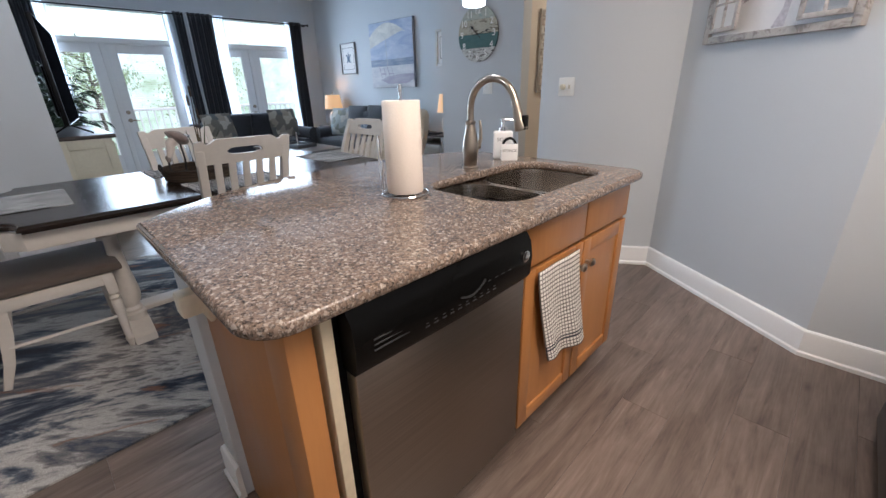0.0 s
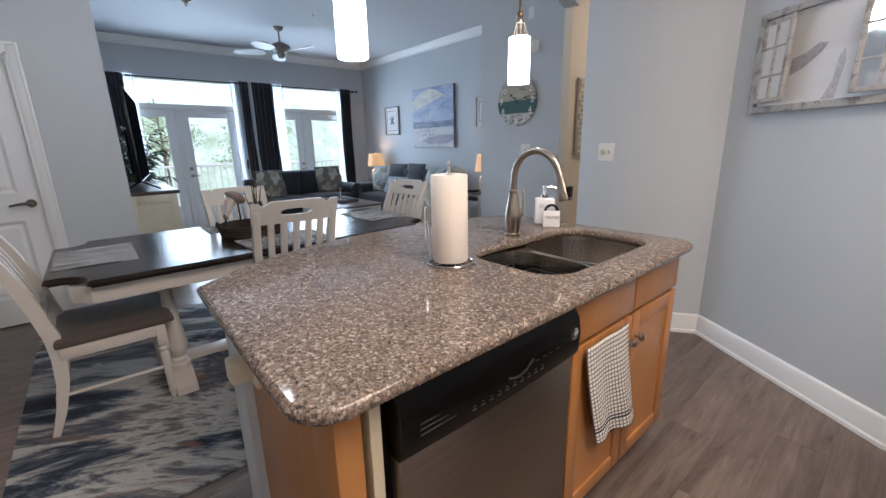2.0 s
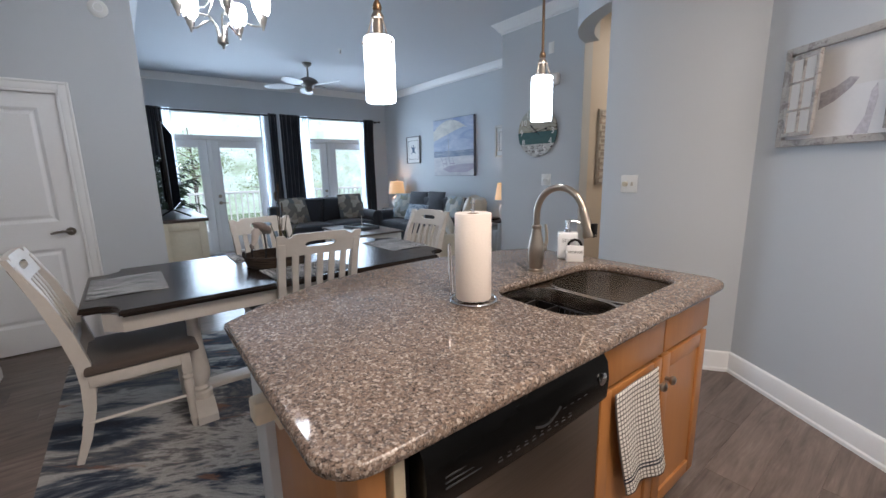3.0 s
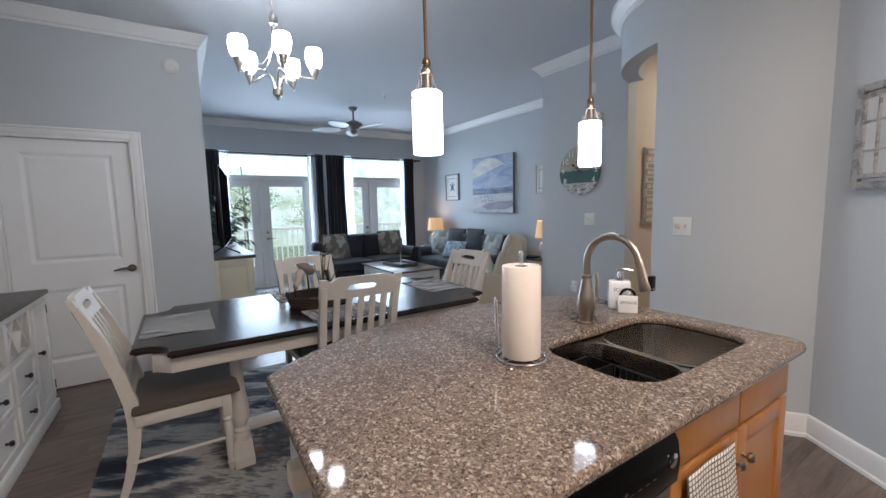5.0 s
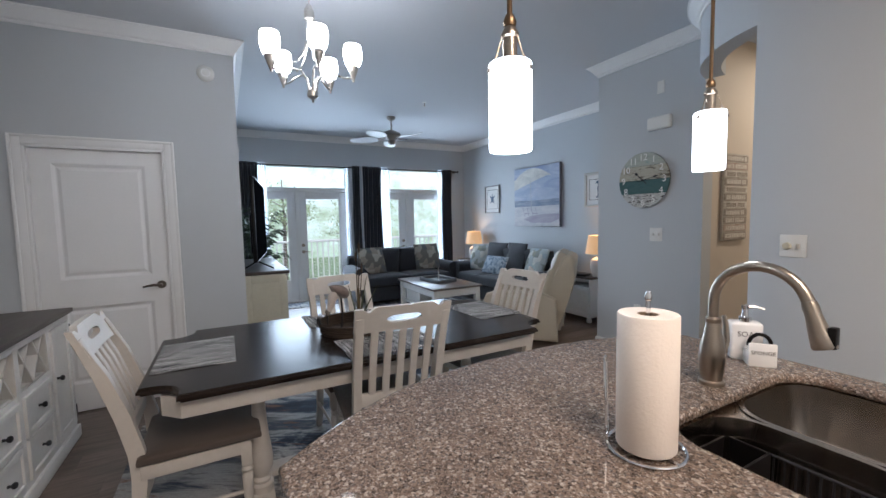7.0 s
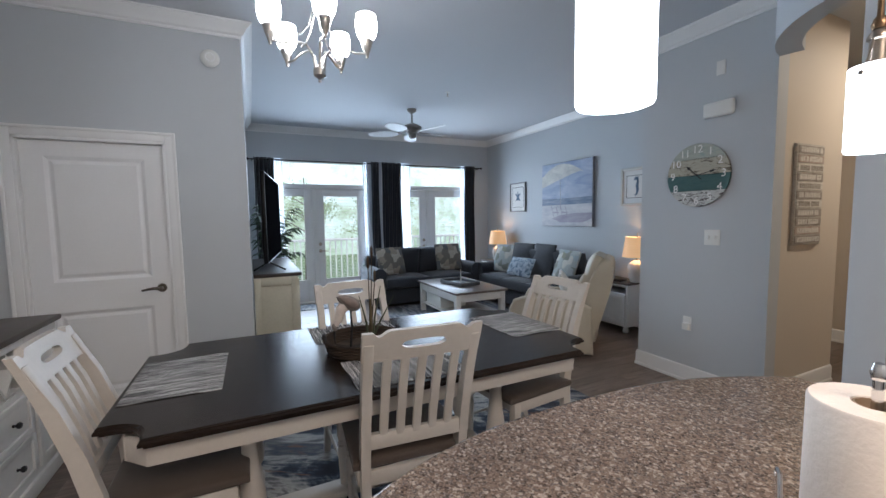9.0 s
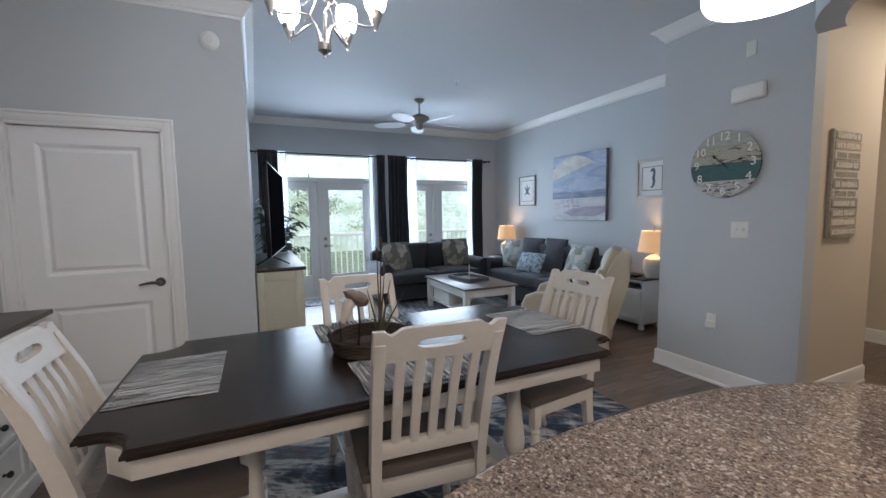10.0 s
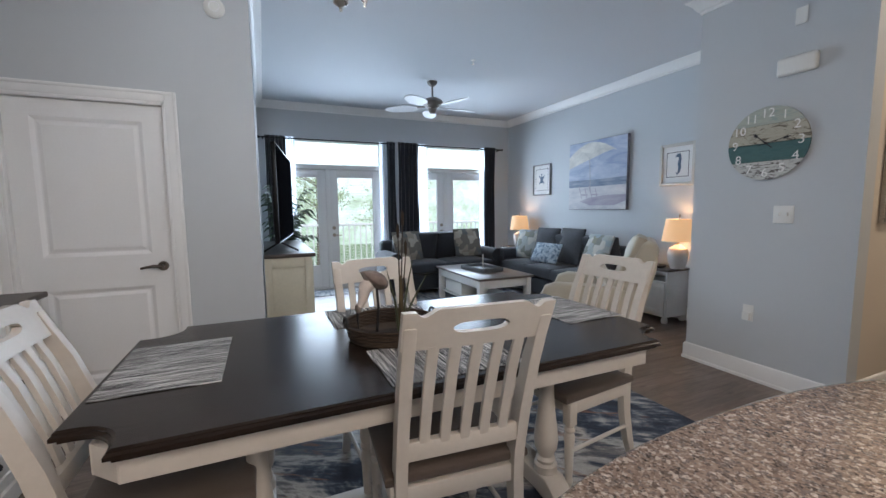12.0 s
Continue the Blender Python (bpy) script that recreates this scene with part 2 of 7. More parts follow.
def brushed(name, col, rough=0.3, axis=1):
    m, t, b = nodes_of(name)
    st = [90, 90, 90]
    st[axis] = 1.0
    v = texco(t, scale=tuple(st))
    n = noise_tex(t, v, 3.0, 3)
    t.links.new(ramp(t, n, [(0.3, shade(col, 0.9)), (0.7, shade(col, 1.08))]), b.inputs["Base Color"])
    b.inputs["Metallic"].default_value = 1.0
    r = t.nodes.new("ShaderNodeMapRange")
    r.inputs["To Min"].default_value, r.inputs["To Max"].default_value = rough - 0.05, rough + 0.08
    t.links.new(n, r.inputs["Value"])
    t.links.new(r.outputs[0], b.inputs["Roughness"])
    bump(t, b, n, 0.03, 0.001)
    return m


def rug_material():
    m, t, b = nodes_of("rug_pile")
    turn = (0, 0, radians(30))
    broad = noise_tex(t, texco(t, scale=(1.55, 0.62, 1.0), rot=turn), 1.2, 6, 0.62, 1.0)
    streak = noise_tex(t, texco(t, scale=(9.0, 1.9, 1.0), rot=turn), 1.0, 6, 0.7, 0.9)
    f = math_node(t, "ADD", math_node(t, "MULTIPLY", broad, 0.76), math_node(t, "MULTIPLY", streak, 0.24))
    c = ramp(t, f, [(0.40, (0.010, 0.014, 0.027)), (0.445, (0.022, 0.032, 0.055)), (0.47, (0.10, 0.115, 0.14)), (0.495, (0.36, 0.345, 0.325)), (0.525, (0.47, 0.455, 0.43)), (0.55, (0.20, 0.19, 0.185)), (0.585, (0.05, 0.064, 0.092)), (0.64, (0.20, 0.19, 0.18))])
    rust = noise_tex(t, texco(t, scale=(4.0, 1.0, 1), rot=turn), 2.3, 5, 0.6, 0.8)
    c = mix(t, ramp(t, rust, [(0.61, (0, 0, 0)), (0.68, (0.75, 0.75, 0.75))]), c, (0.24, 0.115, 0.065))
    n2 = noise_tex(t, texco(t), 330, 2)
    c = mix(t, 0.5, c, mix(t, 1.0, c, ramp(t, n2, [(0.3, (0.45,) * 3), (0.7, (1.5,) * 3)]), "MULTIPLY"))
    t.links.new(c, b.inputs["Base Color"])
    b.inputs["Roughness"].default_value = 0.95
    bump(t, b, n2, 0.6, 0.004)
    return m


def stripes(name, cols, freq, axis=1, run=2.2):
    """Woven mat of many thin uneven stripes."""
    m, t, b = nodes_of(name)
    st = [run, run, run]
    st[axis] = freq
    v = texco(t, scale=tuple(st))
    n = noise_tex(t, v, 1.0, 2, 0.7)
    t.links.new(ramp(t, n, cols, "CONSTANT"), b.inputs["Base Color"])
    b.inputs["Roughness"].default_value = 0.9
    bump(t, b, noise_tex(t, texco(t), 400, 2), 0.4, 0.002)
    return m


def camo(name, cols, scale=9):
    """Blotched cushion cloth."""
    m, t, b = nodes_of(name)
    v = texco(t)
    w = t.nodes.new("ShaderNodeTexVoronoi")
    w.distance = "CHEBYCHEV"
    w.inputs["Scale"].default_value = scale
    t.links.new(v, w.inputs["Vector"])
    s = t.nodes.new("ShaderNodeSeparateColor")
    t.links.new(w.outputs["Color"], s.inputs[0])
    n2 = noise_tex(t, v, 300, 2)
    c = ramp(t, s.outputs[0], cols, "CONSTANT")
    c = mix(t, 0.35, c, mix(t, 1.0, c, ramp(t, n2, [(0.3, (0.5,) * 3), (0.7, (1.4,) * 3)]), "MULTIPLY"))
    t.links.new(c, b.inputs["Base Color"])
    b.inputs["Roughness"].default_value = 0.9
    bump(t, b, n2, 0.3, 0.003)
    return m


def glass(name, rough=0.0):
    m, t, b = nodes_of(name)
    b.inputs["Base Color"].default_value = (1, 1, 1, 1)
    b.inputs["Roughness"].default_value = rough
    b.inputs["IOR"].default_value = 1.45
    b.inputs["Transmission Weight"].default_value = 1.0
    return m


def sheer(name):
    m, t, b = nodes_of(name)
    b.inputs["Base Color"].default_value = (0.85, 0.87, 0.9, 1)
    b.inputs["Roughness"].default_value = 0.9
    b.inputs["Subsurface Weight"].default_value = 0.0
    tr = t.nodes.new("ShaderNodeBsdfTranslucent")
    tr.inputs["Color"].default_value = (0.85, 0.88, 0.92, 1)
    tp = t.nodes.new("ShaderNodeBsdfTransparent")
    m1, m2 = t.nodes.new("ShaderNodeMixShader"), t.nodes.new("ShaderNodeMixShader")
    m1.inputs[0].default_value, m2.inputs[0].default_value = 0.5, 0.4
    t.links.new(b.outputs[0], m1.inputs[1])
    t.links.new(tr.outputs[0], m1.inputs[2])
    t.links.new(m1.outputs[0], m2.inputs[1])
    t.links.new(tp.outputs[0], m2.inputs[2])
    t.links.new(m2.outputs[0], t.nodes["Material Output"].inputs["Surface"])
    return m


PAINT = plain("blue_grey_wall_paint", (0.52, 0.545, 0.565), 0.6, var=0.02, big=0.8, fine=220, relief=0.05)
HALL = plain("tan_hall_paint", (0.62, 0.55, 0.46), 0.6, var=0.02, big=0.8, fine=220, relief=0.05)
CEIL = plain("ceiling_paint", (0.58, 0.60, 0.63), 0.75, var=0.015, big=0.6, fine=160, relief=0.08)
TRIM = plain("white_trim_paint", (0.80, 0.80, 0.79), 0.35, var=0.02, fine=90, relief=0.02)
DOORW = plain("white_door_paint", (0.82, 0.822, 0.82), 0.4, var=0.02, fine=90, relief=0.03)
def plank_material():
    m, t, b = nodes_of("grey_brown_plank")
    info = t.nodes.new("ShaderNodeObjectInfo")
    sc = t.nodes.new("ShaderNodeVectorMath")
    sc.operation = "SCALE"
    sc.inputs[0].default_value = (31.0, 17.0, 11.0)
    t.links.new(info.outputs["Random"], sc.inputs["Scale"])
    def shifted(scale):
        add = t.nodes.new("ShaderNodeVectorMath")
        add.operation = "ADD"
        t.links.new(texco(t, scale=scale), add.inputs[0])
        t.links.new(sc.outputs[0], add.inputs[1])
        return add.outputs[0]
    grain = noise_tex(t, shifted((1.6, 16, 16)), 1.2, 6, 0.62, 1.2)
    fine = noise_tex(t, shifted((5, 90, 90)), 1.5, 4, 0.6)
    blotch = noise_tex(t, shifted((2.6, 6.5, 6)), 1.0, 4, 0.6, 0.8)
    f = math_node(t, "ADD", math_node(t, "MULTIPLY", grain, 0.5), math_node(t, "ADD", math_node(t, "MULTIPLY", fine, 0.2), math_node(t, "MULTIPLY", blotch, 0.3)))
    c = ramp(t, f, [(0.36, (0.078, 0.056, 0.045)), (0.47, (0.142, 0.106, 0.086)), (0.56, (0.188, 0.146, 0.121)), (0.66, (0.25, 0.204, 0.173))])
    w = t.nodes.new("ShaderNodeTexVoronoi")
    w.inputs["Scale"].default_value = 1.0
    t.links.new(shifted((3.2, 9, 9)), w.inputs["Vector"])
    knot = ramp(t, w.outputs["Distance"], [(0.03, (0.38, 0.34, 0.32)), (0.16, (1, 1, 1))])
    c = mix(t, 0.75, c, mix(t, 1.0, c, knot, "MULTIPLY"))
    c = mix(t, 1.0, c, ramp(t, info.outputs["Random"], [(0.0, (0.86, 0.85, 0.84)), (1.0, (1.14, 1.13, 1.12))]), "MULTIPLY")
    t.links.new(c, b.inputs["Base Color"])
    r = t.nodes.new("ShaderNodeMapRange")
    r.inputs["To Min"].default_value, r.inputs["To Max"].default_value = 0.3, 0.46
    t.links.new(grain, r.inputs["Value"])
    t.links.new(r.outputs[0], b.inputs["Roughness"])
    bump(t, b, fine, 0.12, 0.003)
    return m


PLANK = plank_material()
GRANITE = granite()
MAPLE = wood("honey_maple", (0.33, 0.135, 0.038), (0.42, 0.188, 0.058), 0.36, 2, 1.0, 9, coat=0.25, relief=0.03)
STEEL = brushed("brushed_steel", (0.27, 0.23, 0.195), 0.36, 1)
SINKST = plain("sink_steel", (0.45, 0.405, 0.36), 0.2, 1.0, var=0.03, relief=0.0)
NICKEL = plain("brushed_nickel", (0.40, 0.345, 0.285), 0.3, 1.0, var=0.05, relief=0.0)
CHROME = plain("chrome", (0.75, 0.75, 0.76), 0.1, 1.0, var=0.02, relief=0.0)
BRONZE = plain("bronze_stem", (0.24, 0.155, 0.09), 0.35, 1.0, var=0.06, relief=0.0)
BLACKP = plain("black_plastic", (0.008, 0.007, 0.007), 0.3, var=0.1, relief=0.02)
BLACKP.node_tree.nodes["Principled BSDF"].inputs["Specular IOR Level"].default_value = 0.15
BLACKM = plain("black_iron", (0.02, 0.02, 0.022), 0.5, 0.3, var=0.1, relief=0.05)
TABLE = wood("espresso_wood", (0.009, 0.0062, 0.005), (0.031, 0.021, 0.016), 0.22, 1, 1.0, 12, relief=0.1)
TABLE.node_tree.nodes["Principled BSDF"].inputs["Specular IOR Level"].default_value = 0.25
CREAM = plain("cream_chair_paint", (0.57, 0.53, 0.475), 0.42, var=0.05, big=3, fine=45, relief=0.05)
WHITEP = plain("distressed_white_paint", (0.72, 0.71, 0.68), 0.45, var=0.05, big=4, fine=40, relief=0.08)
SEAT = fabric("taupe_seat_cloth", (0.08, 0.06, 0.048), 500, 0.08, 0.8)
RUG = rug_material()
SOFA = fabric("charcoal_sofa_cloth", (0.026, 0.030, 0.038), 350, 0.15)
CURTAIN = fabric("charcoal_curtain_cloth", (0.020, 0.023, 0.030), 500, 0.1)
SHEER = sheer("white_sheer")
GLASS = glass("clear_glass")
SHADE = glow("lit_opal_glass", (1.0, 0.97, 0.94), 27.0)
SHADEP = glow("lit_opal_cylinder", (0.95, 0.96, 1.0), 5.0)
SHADEB = glow("lit_lamp_bottom", (0.93, 0.96, 1.0), 25.0)
# white paper, with the lamps' warm tint mixed into its colour
PAPER = plain("paper_towel", (0.82, 0.73, 0.64), 0.85, var=0.02, fine=140, relief=0.25)
CERAMIC = plain("white_ceramic", (0.82, 0.81, 0.79), 0.2, var=0.02, relief=0.0)
PLATE = plain("white_plastic_plate", (0.74, 0.74, 0.71), 0.35, var=0.02, relief=0.0)
LETTER = plain("grey_lettering", (0.18, 0.17, 0.16), 0.6, var=0.05, relief=0.0)

CEILING = 2.885

# ---------------------------------------------------------------- structure
structure("floor", box(-7.85, 1.85, -1.25, 6.25, -0.2, -0.012), plain("subfloor", (0.06, 0.05, 0.045), 0.8), "dark underlay beneath the floor planks", "floor")
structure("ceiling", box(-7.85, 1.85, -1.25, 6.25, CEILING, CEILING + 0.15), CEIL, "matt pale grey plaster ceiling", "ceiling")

# the wall with the white door, and its return into the living room
bm = bmesh.new()
add_box(bm, -4.36, -4.22, -1.12, -0.92, 0, CEILING)
add_box(bm, -4.36, -4.22, -0.10, 0.42, 0, CEILING)
add_box(bm, -4.36, -4.22, -0.92, -0.10, 1.978, CEILING)
structure("wall_west", bm, PAINT, "blue-grey painted wall round a white door", "wall")
structure("wall_living_south", box(-7.7, -4.36, 0.28, 0.42, 0, CEILING), PAINT, "blue-grey painted living room wall", "wall")
structure("wall_south", box(-4.36, 1.85, -1.25, -1.12, 0, CEILING), PAINT, "blue-grey painted wall behind the sideboard", "wall")
structure("wall_east", box(1.72, 1.85, -1.12, 2.55, 0, CEILING), PAINT, "blue-grey painted kitchen wall", "wall")
structure("wall_closet", box(-4.5, -4.4, -1.12, 0.32, 0, CEILING), PAINT, "plain wall behind the closed door", "wall")

# the far wall with two glazed openings
OPEN = ((0.505, 2.295), (2.555, 4.365))
HEAD = 2.378
bm = bmesh.new()
for a, b in ((0.32, OPEN[0][0]), (OPEN[0][1], OPEN[1][0]), (OPEN[1][1], 4.9)):
    add_box(bm, -7.85, -7.7, a, b, 0, CEILING)
for a, b in OPEN:
    add_box(bm, -7.85, -7.7, a, b, HEAD, CEILING)
structure("wall_far", bm, PAINT, "blue-grey painted wall with two glazed door openings", "wall")
structure("wall_north", box(-7.7, -3.285, 4.755, 4.9, 0, CEILING), PAINT, "blue-grey painted wall behind the sofa", "wall")
bm = bmesh.new()
add_box(bm, -3.285, -2.25, 3.685, 3.815, 0, CEILING)
add_box(bm, -3.285, -3.155, 3.815, 4.755, 0, CEILING)
structure("wall_clock", bm, PAINT, "blue-grey painted wall that carries the clock", "wall")

# the round wall with the hall opening
CX, CY, CR, CT = -1.33, 3.885, 0.94, 0.13
A0, AJ, A1 = 192.4, 254.0, 310.0
OPENZ = 2.45


def ring(bm, a0, a1, r0, r1, z0, z1, step=3.0):
    n = max(2, int(abs(a1 - a0) / step))
    cols = []
    for i in range(n + 1):
        a = radians(a0 + (a1 - a0) * i / n)
        c, s = math.cos(a), math.sin(a)
        cols.append([bm.verts.new((CX + r * c, CY + r * s, z)) for r, z in ((r0, z0), (r1, z0), (r1, z1), (r0, z1))])
    for p, q in zip(cols, cols[1:]):
        for k in range(4):
            bm.faces.new((p[k], p[(k + 1) % 4], q[(k + 1) % 4], q[k]))
    bm.faces.new(cols[0])
    bm.faces.new(cols[-1][::-1])
    return bm


bm = ring(bmesh.new(), AJ, A1, CR - CT, CR, 0, CEILING)
ring(bm, A0, AJ, CR - CT, CR, OPENZ, CEILING)
structure("wall_round", bm, PAINT, "curved blue-grey wall with a tall hall opening", "wall")

# the slanted picture wall and the kitchen wall beyond it
P0, P1 = Vector((-0.73, 3.166, 0)), Vector((0.192, 2.55, 0))
SLANT = math.degrees(math.atan2(P1.y - P0.y, P1.x - P0.x))
SL = pose(P0.x, P0.y, 0, 0, 0, SLANT)
LEN = (P1 - P0).length
structure("wall_slanted", box(-0.05, LEN, 0, 0.13, 0, CEILING, m=SL), PAINT, "blue-grey painted wall that carries the window picture", "wall")
structure("wall_kitchen", box(0.192, 1.85, 2.55, 2.68, 0, CEILING), PAINT, "blue-grey painted kitchen wall", "wall")

# the hall behind the opening
bm = bmesh.new()
add_box(bm, -2.42, -2.29, 3.815, 4.75, 0, CEILING)
add_box(bm, -3.155, -2.42, 4.62, 4.75, 0, CEILING)
structure("wall_hall_side", bm, HALL, "tan painted hall wall", "wall")
structure("wall_hall_end", box(-3.33, -0.4, 6.1, 6.25, 0, CEILING), HALL, "tan painted wall at the end of the hall", "wall")
structure("wall_hall_west", box(-3.33, -3.2, 4.9, 6.1, 0, CEILING), HALL, "tan painted hall wall", "wall")
structure("wall_hall_east", box(-0.55, -0.4, 3.2, 6.1, 0, CEILING), HALL, "tan painted hall wall", "wall")
structure("wall_pantry", ring(bmesh.new(), 262, 308, CR - CT - 0.02, CR - CT - 0.004, 0, CEILING), HALL, "tan painted inside of the round wall", "wall")


# skirting and crown as profiles swept along the walls
BASE = ((0, 0), (0.022, 0), (0.022, 0.018), (0.015, 0.026), (0.015, 0.115), (0.011, 0.128), (0.004, 0.135), (0, 0.135))
CROWN = ((0, -0.105), (0.012, -0.105), (0.014, -0.088), (0.03, -0.078), (0.05, -0.045), (0.074, -0.022), (0.08, -0.012), (0.09, -0.01), (0.09, 0), (0, 0))


def moulding(name, path, prof, z, material, label, category):
    """Sweeps a profile (out, up) along a floor line; out lies to the right of the way."""
    bm = bmesh.new()
    pts = [Vector(p) for p in path]
    cols = []
    for i, p in enumerate(pts):
        d0 = (pts[i] - pts[i - 1]).normalized() if i else (pts[1] - pts[0]).normalized()
        d1 = (pts[i + 1] - pts[i]).normalized() if i < len(pts) - 1 else d0
        n0, n1 = Vector((d0.y, -d0.x)), Vector((d1.y, -d1.x))
        n = (n0 + n1) / max(0.3, 1 + n0.dot(n1))
        cols.append([bm.verts.new((p.x + n.x * o, p.y + n.y * o, z + u)) for o, u in prof])
    k = len(prof)
    for a, b in zip(cols, cols[1:]):
        for j in range(k):
            bm.faces.new((a[j], a[(j + 1) % k], b[(j + 1) % k], b[j]))
    bm.faces.new(cols[0])
    bm.faces.new(cols[-1][::-1])
    return structure(name, bm, material, label, category, 25)


def arc(a0, a1, n=24, r=CR):
    return [(CX + r * math.cos(radians(a0 + (a1 - a0) * i / n)), CY + r * math.sin(radians(a0 + (a1 - a0) * i / n))) for i in range(n + 1)]


KITCHEN = arc(AJ, A1)[:-1] + [(P0.x, P0.y), (P1.x, P1.y), (1.72, 2.55)]
for nm, path in (("baseboard", KITCHEN), ("baseboard", [(-3.285, 4.755), (-3.285, 3.685), (-2.25, 3.685)]), ("baseboard", [(-4.22, -0.034), (-4.22, 0.42), (-7.7, 0.42)]),
                 ("baseboard", [(-4.22, -1.12), (-4.22, -0.986)]), ("baseboard", [(-7.7, 4.755), (-3.285, 4.755)]), ("baseboard", [(-2.29, 3.83), (-2.29, 4.75)]), ("baseboard", [(-3.2, 6.1), (-0.55, 6.1)])):
    moulding(nm, path, BASE, 0.0, TRIM, "white painted baseboard along the wall", "baseboard")
for path in ([(-7.7, 4.755), (-3.285, 4.755), (-3.285, 3.685), (-2.27, 3.685)] + arc(A0, A1)[:-1] + [(P0.x, P0.y), (P1.x, P1.y), (1.72, 2.55)],
             [(-4.22, -1.12), (-4.22, 0.42), (-7.7, 0.42), (-7.7, 4.755)]):
    moulding("crown_trim", path, CROWN, CEILING - 0.001, TRIM, "white crown moulding below the ceiling", "moulding")

# the white panel door
def door():
    t = tagged(new("door_1"), "closed white two-panel interior door with lever handle", "door", "", "structure")
    t.matrix_basis = pose(-4.22, -0.51, 0)
    bm = bmesh.new()
    w, top = 0.41, 1.978
    for s in (-1, 1):
        add_box(bm, 0.0, 0.012, s * (w + 0.062), s * w, 0, top + 0.062, 0.003)
        add_box(bm, 0.0, 0.022, s * (w + 0.066), s * (w + 0.047), 0, top + 0.066, 0.005)
        add_box(bm, -0.13, 0.008, s * w, s * (w - 0.018), 0, top, 0.002)
    add_box(bm, 0.0, 0.012, -w, w, top, top + 0.062, 0.003)
    add_box(bm, 0.0, 0.022, -w - 0.047, w + 0.047, top + 0.047, top + 0.066, 0.005)
    add_box(bm, -0.13, 0.008, -w, w, top - 0.018, top, 0.002)
    part("door_frame", bm, TRIM, t)
    leaf = bmesh.new()
    d = w - 0.021
    # stiles and rails round two sunk panels
    x0, x1 = -0.065, -0.03
    for a, b, z0, z1 in ((-d, -d + 0.115, 0.012, 1.957), (d - 0.115, d, 0.012, 1.957), (-d + 0.115, d - 0.115, 0.012, 0.22), (-d + 0.115, d - 0.115, 0.80, 1.01), (-d + 0.115, d - 0.115, 1.855, 1.957)):
        add_box(leaf, x0, x1, a, b, z0, z1)
    part("leaf", leaf, DOORW, t)
    for z0, z1 in ((0.22, 0.80), (1.01, 1.855)):
        p = bmesh.new()
        a, b = -d + 0.115, d - 0.115
        outer = [(a, z0), (b, z0), (b, z1), (a, z1)]
        rings = []
        for ins, x in ((0.0, x1), (0.008, x1 - 0.004), (0.022, x1 - 0.013), (0.03, x1 - 0.013), (0.05, x1 - 0.006)):
            rings.append([p.verts.new((x, y + (ins if y == a else -ins), z + (ins if z == z0 else -ins))) for y, z in outer])
        for r0, r1 in zip(rings, rings[1:]):
            for i in range(4):
                p.faces.new((r0[i], r0[(i + 1) % 4], r1[(i + 1) % 4], r1[i]))
        p.faces.new(rings[-1])
        part("panel", p, DOORW, t, angle=15)
    h = bmesh.new()
    hz, hy = 0.925, d - 0.06
    add_cyl(h, (x1, hy, hz), (x1 + 0.012, hy, hz), 0.032, 0.029, 20)
    add_cyl(h, (x1, hy, hz), (x1 + 0.05, hy, hz), 0.011, seg=12)
    add_tube(h, [(x1 + 0.05, hy + 0.008, hz), (x1 + 0.055, hy - 0.04, hz + 0.006), (x1 + 0.055, hy - 0.08, hz + 0.002), (x1 + 0.05, hy - 0.115, hz - 0.006)], [0.011, 0.011, 0.009, 0.007], 10)
    part("handle", h, plain("dark_pewter_lever", (0.17, 0.15, 0.13), 0.34, 1.0, var=0.05, relief=0.0), t, "dark pewter lever handle")
    return t


door()


# glazed double doors with a transom above
BLIND = plain("white_blind_slat", (0.8, 0.81, 0.82), 0.5, relief=0.0)


